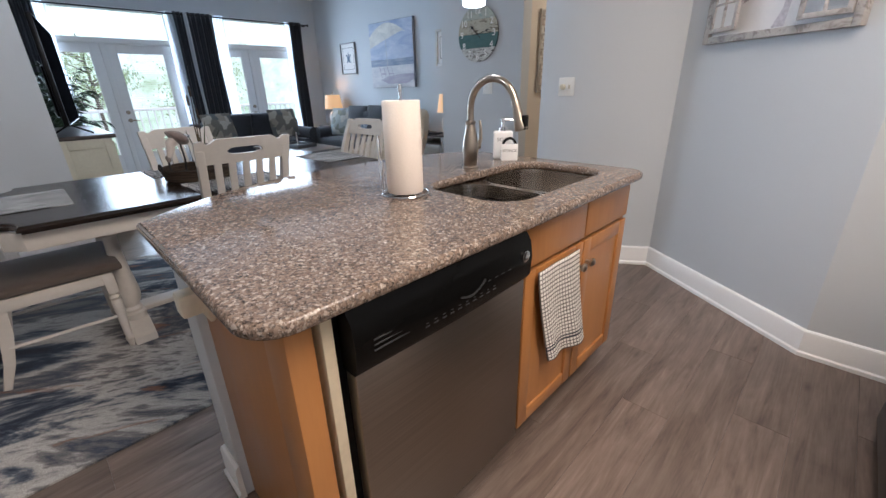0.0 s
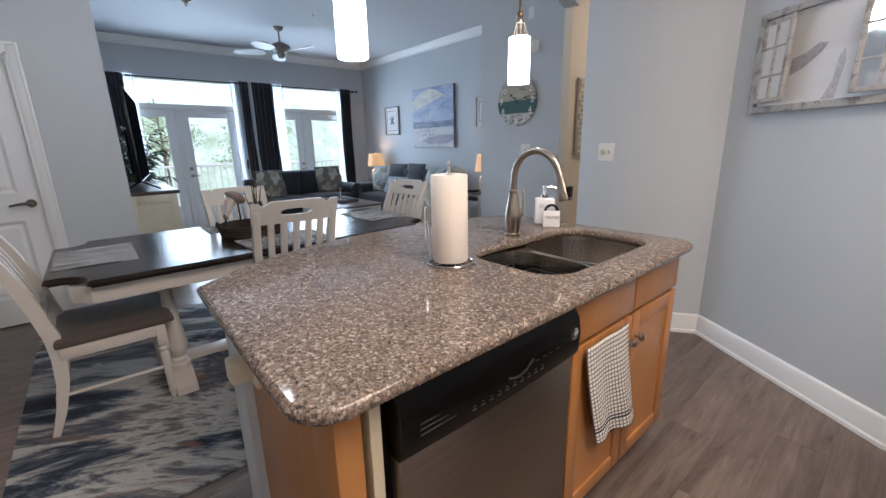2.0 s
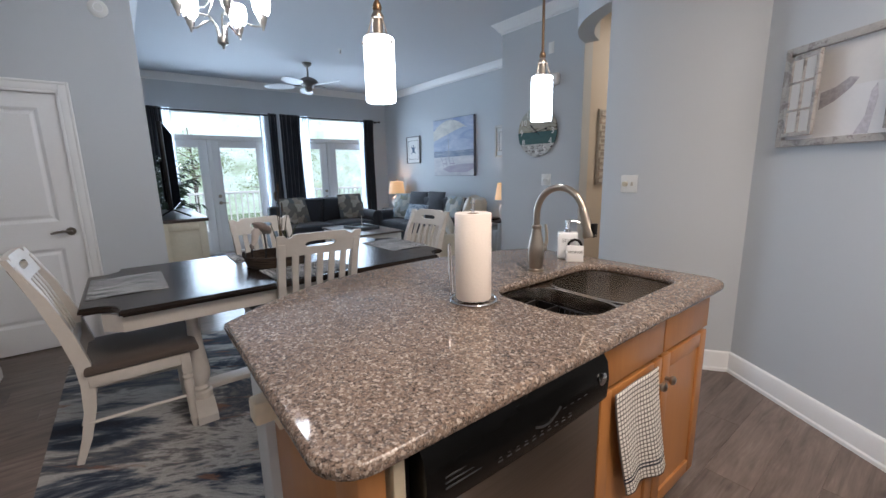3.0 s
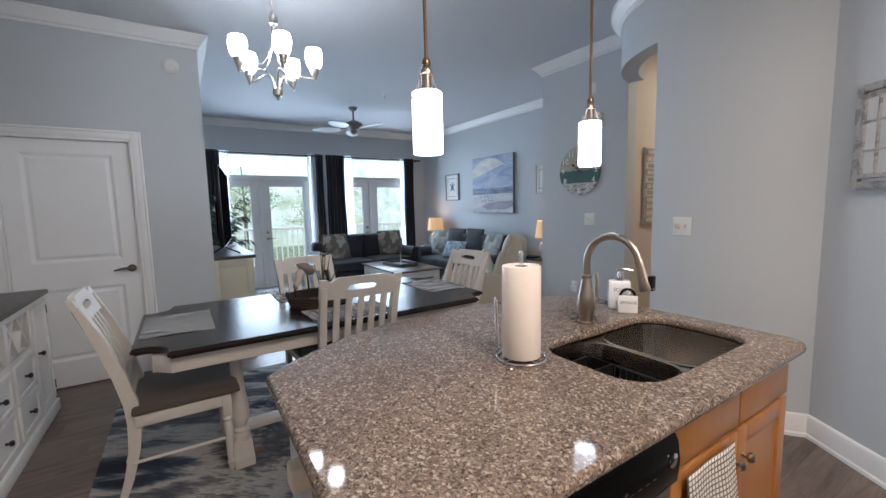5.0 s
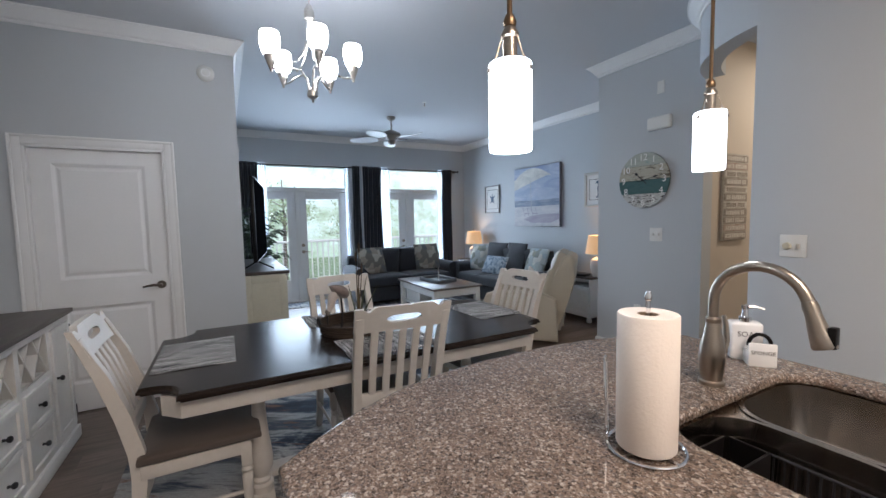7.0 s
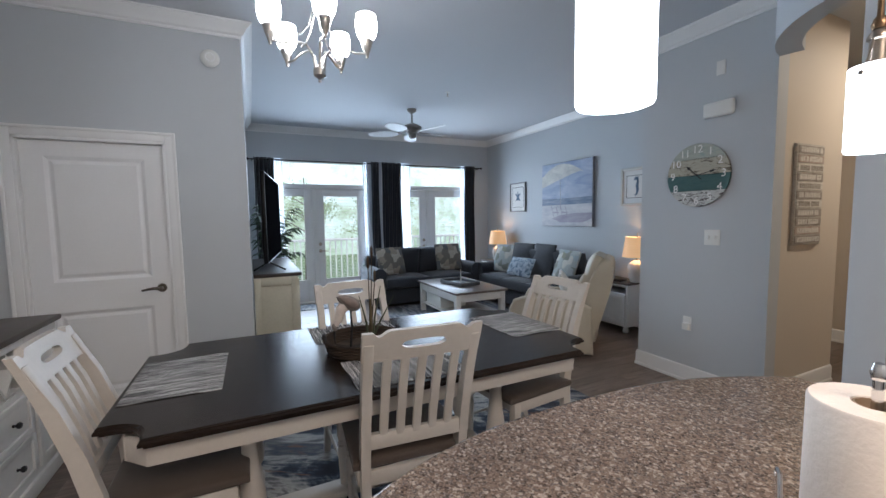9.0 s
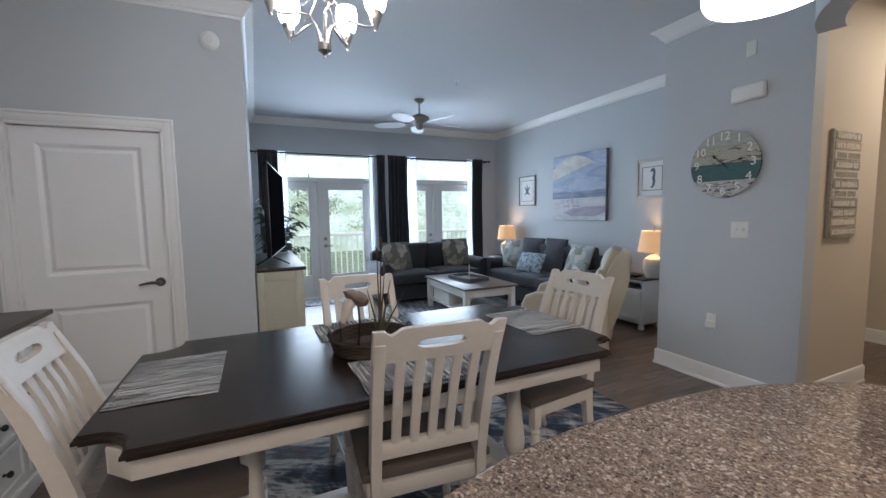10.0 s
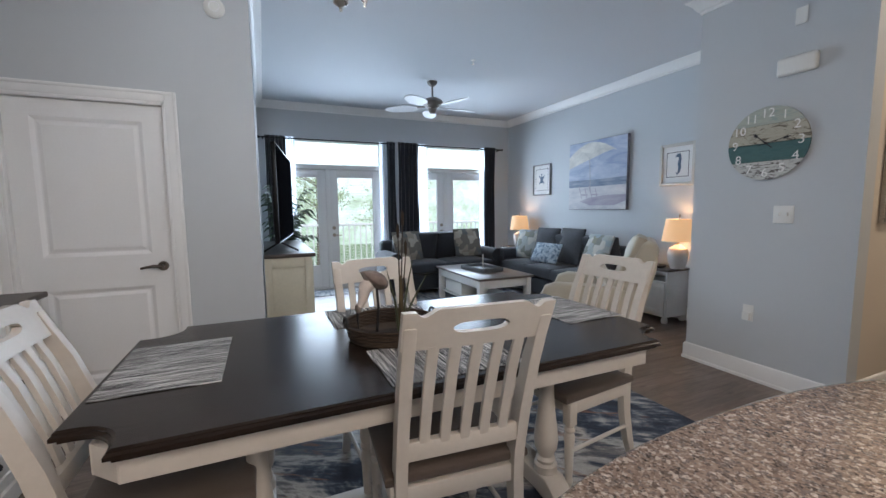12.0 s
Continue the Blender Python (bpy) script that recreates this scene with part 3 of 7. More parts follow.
def french(n, y0, y1, active):
    t = tagged(new("door_%d" % n), "white glazed double door with transom and built-in blinds", "glazed door", "", "structure")
    t.matrix_basis = pose(-7.78, (y0 + y1) / 2, 0)
    h = (y1 - y0) / 2
    bm = bmesh.new()
    for s in (-1, 1):
        add_box(bm, -0.06, 0.075, s * h, s * (h - 0.035), 0, HEAD, 0.003)
    add_box(bm, -0.06, 0.075, -h + 0.035, h - 0.035, HEAD - 0.035, HEAD, 0.003)
    add_box(bm, -0.06, 0.075, -h + 0.035, h - 0.035, 1.915, 1.985, 0.004)
    add_box(bm, -0.03, 0.05, -0.03, 0.03, 0.02, 1.915, 0.004)
    add_box(bm, -0.06, 0.075, -h + 0.035, h - 0.035, 0, 0.02, 0.003)
    part("door_frame", bm, TRIM, t)
    g = part("transom_pane", box(-0.004, 0.004, -h + 0.035, h - 0.035, 1.985, HEAD - 0.035), GLASS, t)
    g.visible_shadow = False
    for s in (-1, 1):
        a, b = sorted((s * 0.032, s * (h - 0.037)))
        leaf = bmesh.new()
        for y0_, y1_, z0, z1 in ((a, a + 0.115, 0.022, 1.91), (b - 0.115, b, 0.022, 1.91), (a + 0.115, b - 0.115, 0.022, 0.38), (a + 0.115, b - 0.115, 1.80, 1.91)):
            add_box(leaf, -0.022, 0.022, y0_, y1_, z0, z1, 0.002)
        for y0_, y1_, z0, z1 in ((a + 0.108, a + 0.125, 0.37, 1.81), (b - 0.125, b - 0.108, 0.37, 1.81), (a + 0.125, b - 0.125, 0.37, 0.39), (a + 0.125, b - 0.125, 1.79, 1.81)):
            add_box(leaf, -0.028, 0.028, y0_, y1_, z0, z1, 0.003)
        lf = part("leaf", leaf, DOORW, t)
        gl = part("pane", box(-0.004, 0.004, a + 0.115, b - 0.115, 0.38, 1.80), GLASS, lf)
        gl.visible_shadow = False
        bl = bmesh.new()
        z = 0.42
        while z < 1.78:
            add_box(bl, -0.017, -0.006, a + 0.127, b - 0.127, z, z + 0.005)
            z += 0.026
        part("blind", bl, BLIND, lf, "open white mini-blind slats")
        if s == active:
            hy = (a if s > 0 else b) + s * 0.05
            hd = bmesh.new()
            for hz in (0.87, 0.985):
                add_cyl(hd, (0.02, hy, hz), (0.036, hy, hz), 0.03, 0.026, 16)
            add_tube(hd, [(0.03, hy, 0.87), (0.06, hy, 0.87), (0.065, hy + s * 0.05, 0.87), (0.06, hy + s * 0.11, 0.865)], 0.009, 8)
            part("handle", hd, NICKEL, lf, "nickel lever and deadbolt")
    return t


french(2, *OPEN[0], 1)
french(3, *OPEN[1], -1)

# ---------------------------------------------------------------- island
isl = thing("kitchen_island", pose(0, 0, 0), "maple kitchen island with painted half wall behind", "kitchen island")
part("end_panel", box(-1.02, -0.49, 0.425, 0.445, 0.0, 0.884, 0.002), MAPLE, isl)
part("corner_stile", box(-0.58, -0.48, 0.417, 0.47, 0.0, 0.884, 0.003), MAPLE, isl)
part("filler", box(-0.525, -0.478, 0.484, 0.508, 0.0, 0.875, 0.002), plain("pale_edge_strip", (0.55, 0.47, 0.33), 0.5), isl, "pale edge strip beside the dishwasher")
part("back_panel", box(-1.02, -1.0, 0.445, 1.888, 0.0, 0.884), MAPLE, isl)
part("far_panel", box(-1.0, -0.49, 1.888, 1.898, 0.1, 0.884, 0.002), MAPLE, isl)
part("toe_kick", box(-0.57, -0.55, 1.132, 1.886, 0.0, 0.1), BLACKM, isl)
part("half_wall", box(-1.14, -1.02, 0.40, 1.899, 0, 0.884, 0.004), PAINT, isl, "blue-grey painted half wall")
moulding("baseboard", [(-1.02, 1.899), (-1.14, 1.899), (-1.14, 0.40), (-1.015, 0.40)], BASE, 0.0, TRIM, "white baseboard round the island's half wall", "baseboard")
out = bmesh.new()
add_box(out, -0.965, -0.89, 0.405, 0.42, 0.715, 0.83, 0.006)
add_box(out, -0.955, -0.90, 0.355, 0.407, 0.74, 0.80, 0.008)
tagged(part("outlet", out, plain("almond_plastic", (0.72, 0.64, 0.50), 0.4)), "almond plastic outlet cover with a plug on the island's end", "outlet")


def counter():
    bm = bmesh.new()
    r = 0.08
    poly = []
    def corner(cx, cy, rr, a0, a1, n=6):
        for i in range(n + 1):
            a = radians(a0 + (a1 - a0) * i / n)
            poly.append((cx + rr * math.cos(a), cy + rr * math.sin(a)))
    x1, y0, y1, xb = -0.42, 0.347, 1.914, -1.19
    corner(x1 - r, y0 + r, r, -90, 0)
    corner(x1 - r, y1 - r, r, 0, 90)
    # the bowed bar edge
    n = 22
    for i in range(n + 1):
        f = i / n
        y = y1 - 0.012 + (y0 - y1 + 0.024) * f
        poly.append((xb - 0.31 * (1 - abs((y - 1.2) / 0.86) ** 2.6), y))
    lo_, hi_ = 0.884, 0.915
    # bowls are cut through the slab
    holes = [bowl_outline(*CUT)]
    ov = [bm.verts.new((x, y, hi_)) for x, y in poly]
    edges = [bm.edges.new((ov[i], ov[(i + 1) % len(ov)])) for i in range(len(ov))]
    for h in holes:
        hv = [bm.verts.new((x, y, hi_)) for x, y in h]
        edges += [bm.edges.new((hv[i], hv[(i + 1) % len(hv)])) for i in range(len(hv))]
    bmesh.ops.triangle_fill(bm, use_beauty=True, use_dissolve=False, edges=edges)
    inside = [f for f in bm.faces if CUT[0] < f.calc_center_median().x < CUT[1] and CUT[2] < f.calc_center_median().y < CUT[3] and all(CUT[0] - 0.001 < v.co.x < CUT[1] + 0.001 and CUT[2] - 0.001 < v.co.y < CUT[3] + 0.001 for v in f.verts)]
    bmesh.ops.delete(bm, geom=inside, context="FACES_ONLY")
    ext = bmesh.ops.extrude_face_region(bm, geom=bm.faces[:])
    vs = [g for g in ext["geom"] if isinstance(g, bmesh.types.BMVert)]
    bmesh.ops.translate(bm, verts=vs, vec=(0, 0, lo_ - hi_))
    bmesh.ops.recalc_face_normals(bm, faces=bm.faces[:])
    rim = []
    for e in bm.edges:
        if len(e.link_faces) == 2:
            a, b = e.link_faces
            if abs(a.normal.z) > 0.9 and abs(b.normal.z) < 0.1 or abs(b.normal.z) > 0.9 and abs(a.normal.z) < 0.1:
                rim.append(e)
    bmesh.ops.bevel(bm, geom=rim, offset=0.012, segments=3, affect="EDGES", profile=0.5)
    return bm


def bowl_outline(x0, x1, y0, y1, r, n=6):
    pts = []
    for cx, cy, a0 in ((x1 - r, y0 + r, -90), (x1 - r, y1 - r, 0), (x0 + r, y1 - r, 90), (x0 + r, y0 + r, 180)):
        for i in range(n + 1):
            a = radians(a0 + 90 * i / n)
            pts.append((cx + r * math.cos(a), cy + r * math.sin(a)))
    return pts


CUT = (-0.925, -0.547, 1.15, 1.81, 0.105)
BOWLS = ((-0.925, -0.547, 1.15, 1.425, 0.105), (-0.925, -0.547, 1.45, 1.81, 0.105))
top = part("countertop", counter(), GRANITE, None, angle=35)
level(top)
tagged(top, "polished brown speckled granite countertop with bowed bar edge", "countertop")


def sink():
    t = thing("sink", pose(0, 0, 0), "double-bowl stainless steel undermount sink set in granite", "sink")
    for b in BOWLS:
        bm = bmesh.new()
        rings = []
        for ins, z, rr in ((-0.012, 0.883, 0.11), (0.0, 0.883, 0.10), (0.002, 0.86, 0.10), (0.012, 0.74, 0.09), (0.03, 0.705, 0.07), (0.07, 0.695, 0.04)):
            o = bowl_outline(b[0] + ins, b[1] - ins, b[2] + ins, b[3] - ins, rr)
            rings.append([bm.verts.new((x, y, z)) for x, y in o])
        k = len(rings[0])
        for p, q in zip(rings, rings[1:]):
            for i in range(k):
                bm.faces.new((p[i], p[(i + 1) % k], q[(i + 1) % k], q[i]))
        bm.faces.new(rings[-1])
        part("bowl", bm, SINKST, t, angle=60)
        part("drain", lathe([(0.0, 0.690), (0.04, 0.690), (0.045, 0.697), (0.03, 0.699), (0.0, 0.697)], 20, ((b[0] + b[1]) / 2, (b[2] + b[3]) / 2, 0), caps=False), CHROME, t)
    web = []
    for cx, cy, a0, a1 in ((-0.83, 1.32, 180, 90), (-0.65, 1.32, 90, 0)):
        web += [(cx + 0.105 * math.cos(radians(a0 + (a1 - a0) * i / 6)), cy + 0.105 * math.sin(radians(a0 + (a1 - a0) * i / 6))) for i in range(7)]
    web += [(-0.525, 1.32), (-0.525, 1.555)]
    for cx, cy, a0, a1 in ((-0.65, 1.555, 0, -90), (-0.83, 1.555, -90, -180)):
        web += [(cx + 0.105 * math.cos(radians(a0 + (a1 - a0) * i / 6)), cy + 0.105 * math.sin(radians(a0 + (a1 - a0) * i / 6))) for i in range(7)]
    web += [(-0.955, 1.555), (-0.955, 1.32)]
    part("divider", prism(web[::-1], 0.872, 0.8795), SINKST, t)
    return t


sink()
rack = thing("sink_rack", pose(-0.74, 1.285, 0.7045), "black wire rack lying in the sink bowl", "sink rack")
for i in range(11):
    x = -0.06 + 0.215 * i / 10
    part("wire", tube([(x, -0.115, 0.125), (x, -0.108, 0.02), (x, 0.108, 0.02), (x, 0.115, 0.125)], 0.0025, 6), BLACKM, rack)
bm = bmesh.new()
for y, z in ((-0.115, 0.125), (0.115, 0.125), (-0.06, 0.017), (0.06, 0.017)):
    add_tube(bm, [(-0.065, y, z), (0.157, y, z)], 0.0035, 6)
add_tube(bm, [(0.157, -0.115, 0.125), (0.157, 0.115, 0.125)], 0.0035, 6)
for x in (-0.04, 0.14):
    for y in (-0.09, 0.09):
        add_cyl(bm, (x, y, -0.003), (x, y, 0.02), 0.006, seg=8)
part("rim", bm, BLACKM, rack)
cup = bmesh.new()
for x0, x1, y0, y1 in ((-0.165, -0.159, -0.112, 0.112), (-0.071, -0.065, -0.112, 0.112), (-0.159, -0.071, -0.112, -0.106), (-0.159, -0.071, 0.106, 0.112)):
    add_box(cup, x0, x1, y0, y1, 0.006, 0.13, 0.001, 1)
add_box(cup, -0.159, -0.071, -0.106, 0.106, 0.006, 0.012)
part("utensil_tub", cup, BLACKP, rack, "black plastic utensil tub")
# ---------------------------------------------------------------- dishwasher and cabinet
dw = thing("dishwasher", pose(-0.478, 0.824, 0), "stainless steel dishwasher with black control panel", "dishwasher")
part("body", box(-0.52, -0.02, -0.292, 0.292, 0.09, 0.865), BLACKM, dw)
part("door", box(-0.02, 0.018, -0.292, 0.292, 0.11, 0.715, 0.006), STEEL, dw, "brushed stainless steel door")
bm = bmesh.new()
prof = [(-0.02, 0.72), (0.022, 0.72), (0.032, 0.735), (0.036, 0.79), (0.030, 0.835), (0.012, 0.862), (-0.02, 0.866)]
rows = []
for y, bow in [(-0.296 + 0.592 * i / 16, math.sin(math.pi * i / 16) * 0.006) for i in range(17)]:
    rows.append([bm.verts.new((x + (bow if x > 0 else 0), y, z)) for x, z in prof])
for a, b in zip(rows, rows[1:]):
    for i in range(len(prof)):
        j = (i + 1) % len(prof)
        bm.faces.new((a[i], a[j], b[j], b[i]))
bm.faces.new(rows[0])
bm.faces.new(rows[-1][::-1])
GLOSSB = plain("glossy_black_panel", (0.004, 0.004, 0.004), 0.22, var=0.1, relief=0.0)
GLOSSB.node_tree.nodes["Principled BSDF"].inputs["Specular IOR Level"].default_value = 0.10
panel = part("control_panel", bm, GLOSSB, dw, "glossy black control panel")
part("kick_plate", box(-0.06, -0.05, -0.29, 0.29, 0.0, 0.1), BLACKM, dw)
bm = bmesh.new()
for i in range(3):
    add_box(bm, 0.0355, 0.0385, -0.255, -0.165, 0.765 + i * 0.012, 0.769 + i * 0.012, 0.001, 1)
part("vent", bm, BLACKM, panel)
MARK = plain("pale_panel_print", (0.04, 0.04, 0.042), 0.5, relief=0.0)
bm = bmesh.new()
for i in range(10):
    y = -0.125 + i * 0.026
    add_box(bm, 0.0425, 0.0432, y, y + 0.013, 0.758, 0.761)
    add_box(bm, 0.0425, 0.0432, y + 0.002, y + 0.010, 0.767, 0.7685)
for i in range(5):
    add_box(bm, 0.0425, 0.0430, 0.06 + i * 0.028, 0.073 + i * 0.028, 0.79, 0.7915)
part("print", bm, MARK, panel)["kind"] = "stuff"
bm = bmesh.new()
add_tube(bm, [(0.041, -0.01 + 0.09 * i / 8, 0.785 - 0.016 * math.sin(math.pi * i / 8) + 0.014 * i / 8) for i in range(9)], 0.003, 6)
part("latch_grip", bm, BLACKM, panel)
bm = lathe([(0.0, 0.0), (0.017, 0.0), (0.017, 0.003), (0.013, 0.005), (0.0, 0.004)], 20, caps=False, m=pose(0, 0, 0, 0, 90, 0), at=(0.036, 0.262, 0.80))
part("badge", bm, CHROME, panel, "small round chrome badge")

cab = thing("sink_cabinet", pose(-0.49, 1.128, 0), "honey maple sink base cabinet with two doors", "cabinet")
part("face_frame", box(-0.022, -0.002, 0.0, 0.758, 0.1, 0.882), MAPLE, cab)


def shaker(y0, y1, z0, z1, x0=0.0, x1=0.02, rail=0.055):
    bm = bmesh.new()
    add_box(bm, x0, x1, y0, y0 + rail, z0, z1, 0.003)
    add_box(bm, x0, x1, y1 - rail, y1, z0, z1, 0.003)
    add_box(bm, x0, x1 - 0.0005, y0 + rail - 0.001, y1 - rail + 0.001, z0, z0 + rail, 0.003)
    add_box(bm, x0, x1 - 0.0005, y0 + rail - 0.001, y1 - rail + 0.001, z1 - rail, z1, 0.003)
    add_box(bm, x0, x1 - 0.009, y0 + rail - 0.004, y1 - rail + 0.004, z0 + rail - 0.004, z1 - rail + 0.004)
    return bm


for y0, y1, ky in ((0.012, 0.378, 0.35), (0.386, 0.75, 0.414)):
    d = part("door", shaker(y0, y1, 0.115, 0.715), MAPLE, cab)
    kn = lathe([(0.0, 0.0), (0.007, 0.0), (0.006, 0.012), (0.015, 0.018), (0.016, 0.026), (0.01, 0.032), (0.0, 0.033)], 16, caps=False, m=pose(0, 0, 0, 0, 90, 0), at=(0.02, ky, 0.63))
    part("knob", kn, NICKEL, d, "brushed nickel knob")
    part("drawer_front", box(0.0, 0.02, y0, y1, 0.73, 0.872, 0.004), MAPLE, cab)

# tea towel over the cabinet door
def towel():
    m, t, b = nodes_of("checked_towel_cloth")
    def grid(sock, axis_out, freq, width):
        s = t.nodes.new("ShaderNodeSeparateXYZ")
        t.links.new(sock, s.inputs[0])
        f = math_node(t, "FRACT", math_node(t, "MULTIPLY", s.outputs[axis_out], freq))
        return math_node(t, "LESS_THAN", f, width)
    uv = texco(t, "UV")
    g = math_node(t, "MAXIMUM", grid(uv, "X", 17.0, 0.27), grid(uv, "Y", 24.0, 0.27))
    c = mix(t, g, (0.78, 0.74, 0.67), (0.13, 0.11, 0.10))
    s = t.nodes.new("ShaderNodeSeparateXYZ")
    t.links.new(uv, s.inputs[0])
    def band(lo_, hi_):
        return math_node(t, "MULTIPLY", math_node(t, "GREATER_THAN", s.outputs["Y"], lo_), math_node(t, "LESS_THAN", s.outputs["Y"], hi_))
    c = mix(t, math_node(t, "ADD", band(0.13, 0.148), band(0.165, 0.183)), c, (0.012, 0.014, 0.03))
    t.links.new(c, b.inputs["Base Color"])
    b.inputs["Roughness"].default_value = 0.9
    bump(t, b, noise_tex(t, texco(t), 500, 2), 0.4, 0.002)
    me = bpy.data.meshes.new("tea_towel")
    nu, nv = 18, 34
    vs, fs, uvs = [], [], []
    for j in range(nv + 1):
        v = j / nv
        for i in range(nu + 1):
            u = i / nu
            wd = 0.30 - 0.04 * v
            x = -0.462 + 0.004 + 0.009 * math.sin(u * 9.5 + 0.6) * (1.15 - v) + 0.006 * (1 - v)
            y = 1.26 + 0.16 * (1 - v) ** 1.2 + 0.055 * v + (u - 0.5) * wd
            z = 0.315 + 0.395 * v + 0.06 * (1 - v) * (0.5 - u)
            vs.append((x, y, z))
            uvs.append((u, v))
    for j in range(nv):
        for i in range(nu):
            a = j * (nu + 1) + i
            fs.append((a, a + 1, a + nu + 2, a + nu + 1))
    me.from_pydata(vs, [], fs)
    lay = me.uv_layers.new(name="UVMap")
    for lp in me.loops:
        lay.data[lp.index].uv = uvs[lp.vertex_index]
    me.materials.append(m)
    me.shade_smooth()
    ob = new("tea_towel", me)
    sol = ob.modifiers.new("thickness", "SOLIDIFY")
    sol.thickness, sol.offset = 0.004, 1
    return tagged(ob, "white and black checked tea towel hung on the cabinet door", "towel")


towel()

# ---------------------------------------------------------------- on the counter
fc = thing("faucet", pose(-0.995, 1.497, 0.915), "brushed nickel pull-down kitchen faucet behind the sink", "faucet")
part("base", lathe([(0.0, 0.0), (0.033, 0.0), (0.033, 0.01), (0.027, 0.014), (0.029, 0.03), (0.0335, 0.075), (0.031, 0.11), (0.023, 0.15), (0.0185, 0.178), (0.0205, 0.181), (0.0205, 0.19), (0.016, 0.195), (0.0, 0.195)], 28, caps=False), NICKEL, fc)
pts = [(0, 0, 0.19)]
for i in range(15):
    a = math.pi - i / 14 * radians(162)
    pts.append((0.108 + 0.108 * math.cos(a), 0, 0.24 + 0.108 * math.sin(a)))
part("spout", tube(pts, 0.0135, 14), NICKEL, fc)
hd = bmesh.new()
e = Vector(pts[-1])
dn = Vector((0.31, 0, -0.95)).normalized()
add_lathe(hd, [(0.0, 0.0), (0.0145, 0.0), (0.017, 0.012), (0.016, 0.03), (0.022, 0.075), (0.025, 0.105), (0.023, 0.11), (0.0, 0.11)], 24, at=e, caps=False, m=dn.to_track_quat("Z", "Y").to_matrix().to_4x4())
part("spray_head", hd, NICKEL, fc)
part("button", box(-0.008, 0.008, -0.012, 0.012, -0.03, 0.02, 0.003, m=Matrix.Translation(e + dn * 0.075 + Vector((0.024, 0, 0)))), BLACKP, fc, "black spray button")
lv = bmesh.new()
add_cyl(lv, (0.0, 0.02, 0.085), (0.006, 0.05, 0.09), 0.016, 0.013, 16)
add_tube(lv, [(0.006, 0.045, 0.09), (0.010, 0.052, 0.12), (0.006, 0.056, 0.16), (-0.002, 0.06, 0.19)], [0.012, 0.010, 0.008, 0.006], 10, 0.6)
part("lever", lv, NICKEL, fc)

ph = thing("paper_towel_holder", pose(-0.877, 1.037, 0.915), "chrome wire paper towel holder with white roll", "paper towel holder")
bm = bmesh.new()
add_tube(bm, [(0.075 * math.cos(a), 0.075 * math.sin(a), 0.006) for a in [2 * math.pi * i / 28 for i in range(29)]], 0.0032, 6)
add_tube(bm, [(-0.075, 0, 0.004), (0.075, 0, 0.004)], 0.003, 6)
add_tube(bm, [(0, -0.075, 0.004), (0, 0.075, 0.004)], 0.003, 6)
part("base_ring", bm, CHROME, ph)
bm = bmesh.new()
add_cyl(bm, (0, 0, 0.004), (0, 0, 0.315), 0.005, seg=10)
add_lathe(bm, [(0.0, 0.312), (0.006, 0.314), (0.008, 0.322), (0.005, 0.332), (0.0, 0.334)], 12, caps=False)
part("post", bm, CHROME, ph)
a = radians(215)
ca, sa = math.cos(a), math.sin(a)
part("side_wire", tube([(0.075 * ca - 0.012 * sa, 0.075 * sa + 0.012 * ca, 0.006), (0.08 * ca - 0.012 * sa, 0.08 * sa + 0.012 * ca, 0.17), (0.08 * ca - 0.006 * sa, 0.08 * sa + 0.006 * ca, 0.185), (0.08 * ca + 0.006 * sa, 0.08 * sa - 0.006 * ca, 0.185), (0.08 * ca + 0.012 * sa, 0.08 * sa - 0.012 * ca, 0.17), (0.075 * ca + 0.012 * sa, 0.075 * sa - 0.012 * ca, 0.006)], 0.0028, 6), CHROME, ph)
roll = part("paper_roll", lathe([(0.02, 0.012), (0.056, 0.011), (0.058, 0.014), (0.0585, 0.15), (0.058, 0.285), (0.056, 0.288), (0.021, 0.287), (0.02, 0.285)], 36, caps=False), PAPER, ph, "white paper towel roll")
part("core", lathe([(0.0195, 0.012), (0.0195, 0.286), (0.0175, 0.286), (0.0175, 0.012)], 20, caps=False), plain("cardboard", (0.32, 0.22, 0.14), 0.9), ph)


def text_mesh(body, size, name, material, parent, m, depth=0.0006, label=""):
    cu = bpy.data.curves.new(name, "FONT")
    cu.body, cu.size, cu.extrude, cu.align_x, cu.align_y, cu.resolution_u = body, size, depth, "CENTER", "CENTER", 3
    tmp = bpy.data.objects.new(name, cu)
    scene.collection.objects.link(tmp)
    me = bpy.data.meshes.new_from_object(tmp.evaluated_get(bpy.context.evaluated_depsgraph_get()))
    bpy.data.objects.remove(tmp)
    me.materials.append(material)
    ob = new(name, me)
    ob.parent = parent
    ob.matrix_basis = m
    if label:
        ob["label"] = label
    return ob


# local front of the dispenser is -y
sd = thing("soap_dispenser", pose(-1.055, 1.80, 0.915, 0, 0, 40), "white ceramic soap dispenser with sponge holder", "soap dispenser")
part("bottle", box(-0.045, 0.045, -0.03, 0.03, 0, 0.125, 0.009, 3), CERAMIC, sd)
bm = lathe([(0.0, 0.124), (0.018, 0.124), (0.018, 0.14), (0.011, 0.143), (0.008, 0.165), (0.011, 0.168), (0.011, 0.18), (0.0, 0.182)], 16, caps=False)
add_tube(bm, [(0, 0, 0.174), (0.03, 0, 0.176), (0.052, 0, 0.17)], 0.0045, 8)
part("pump", bm, CHROME, sd, "chrome pump")
bm = bmesh.new()
add_box(bm, -0.01, 0.065, -0.085, -0.075, 0.0, 0.075, 0.004)
add_box(bm, -0.01, 0.065, -0.08, -0.02, 0.0, 0.012, 0.003)
add_box(bm, -0.01, 0.0, -0.08, -0.028, 0.01, 0.045, 0.003)
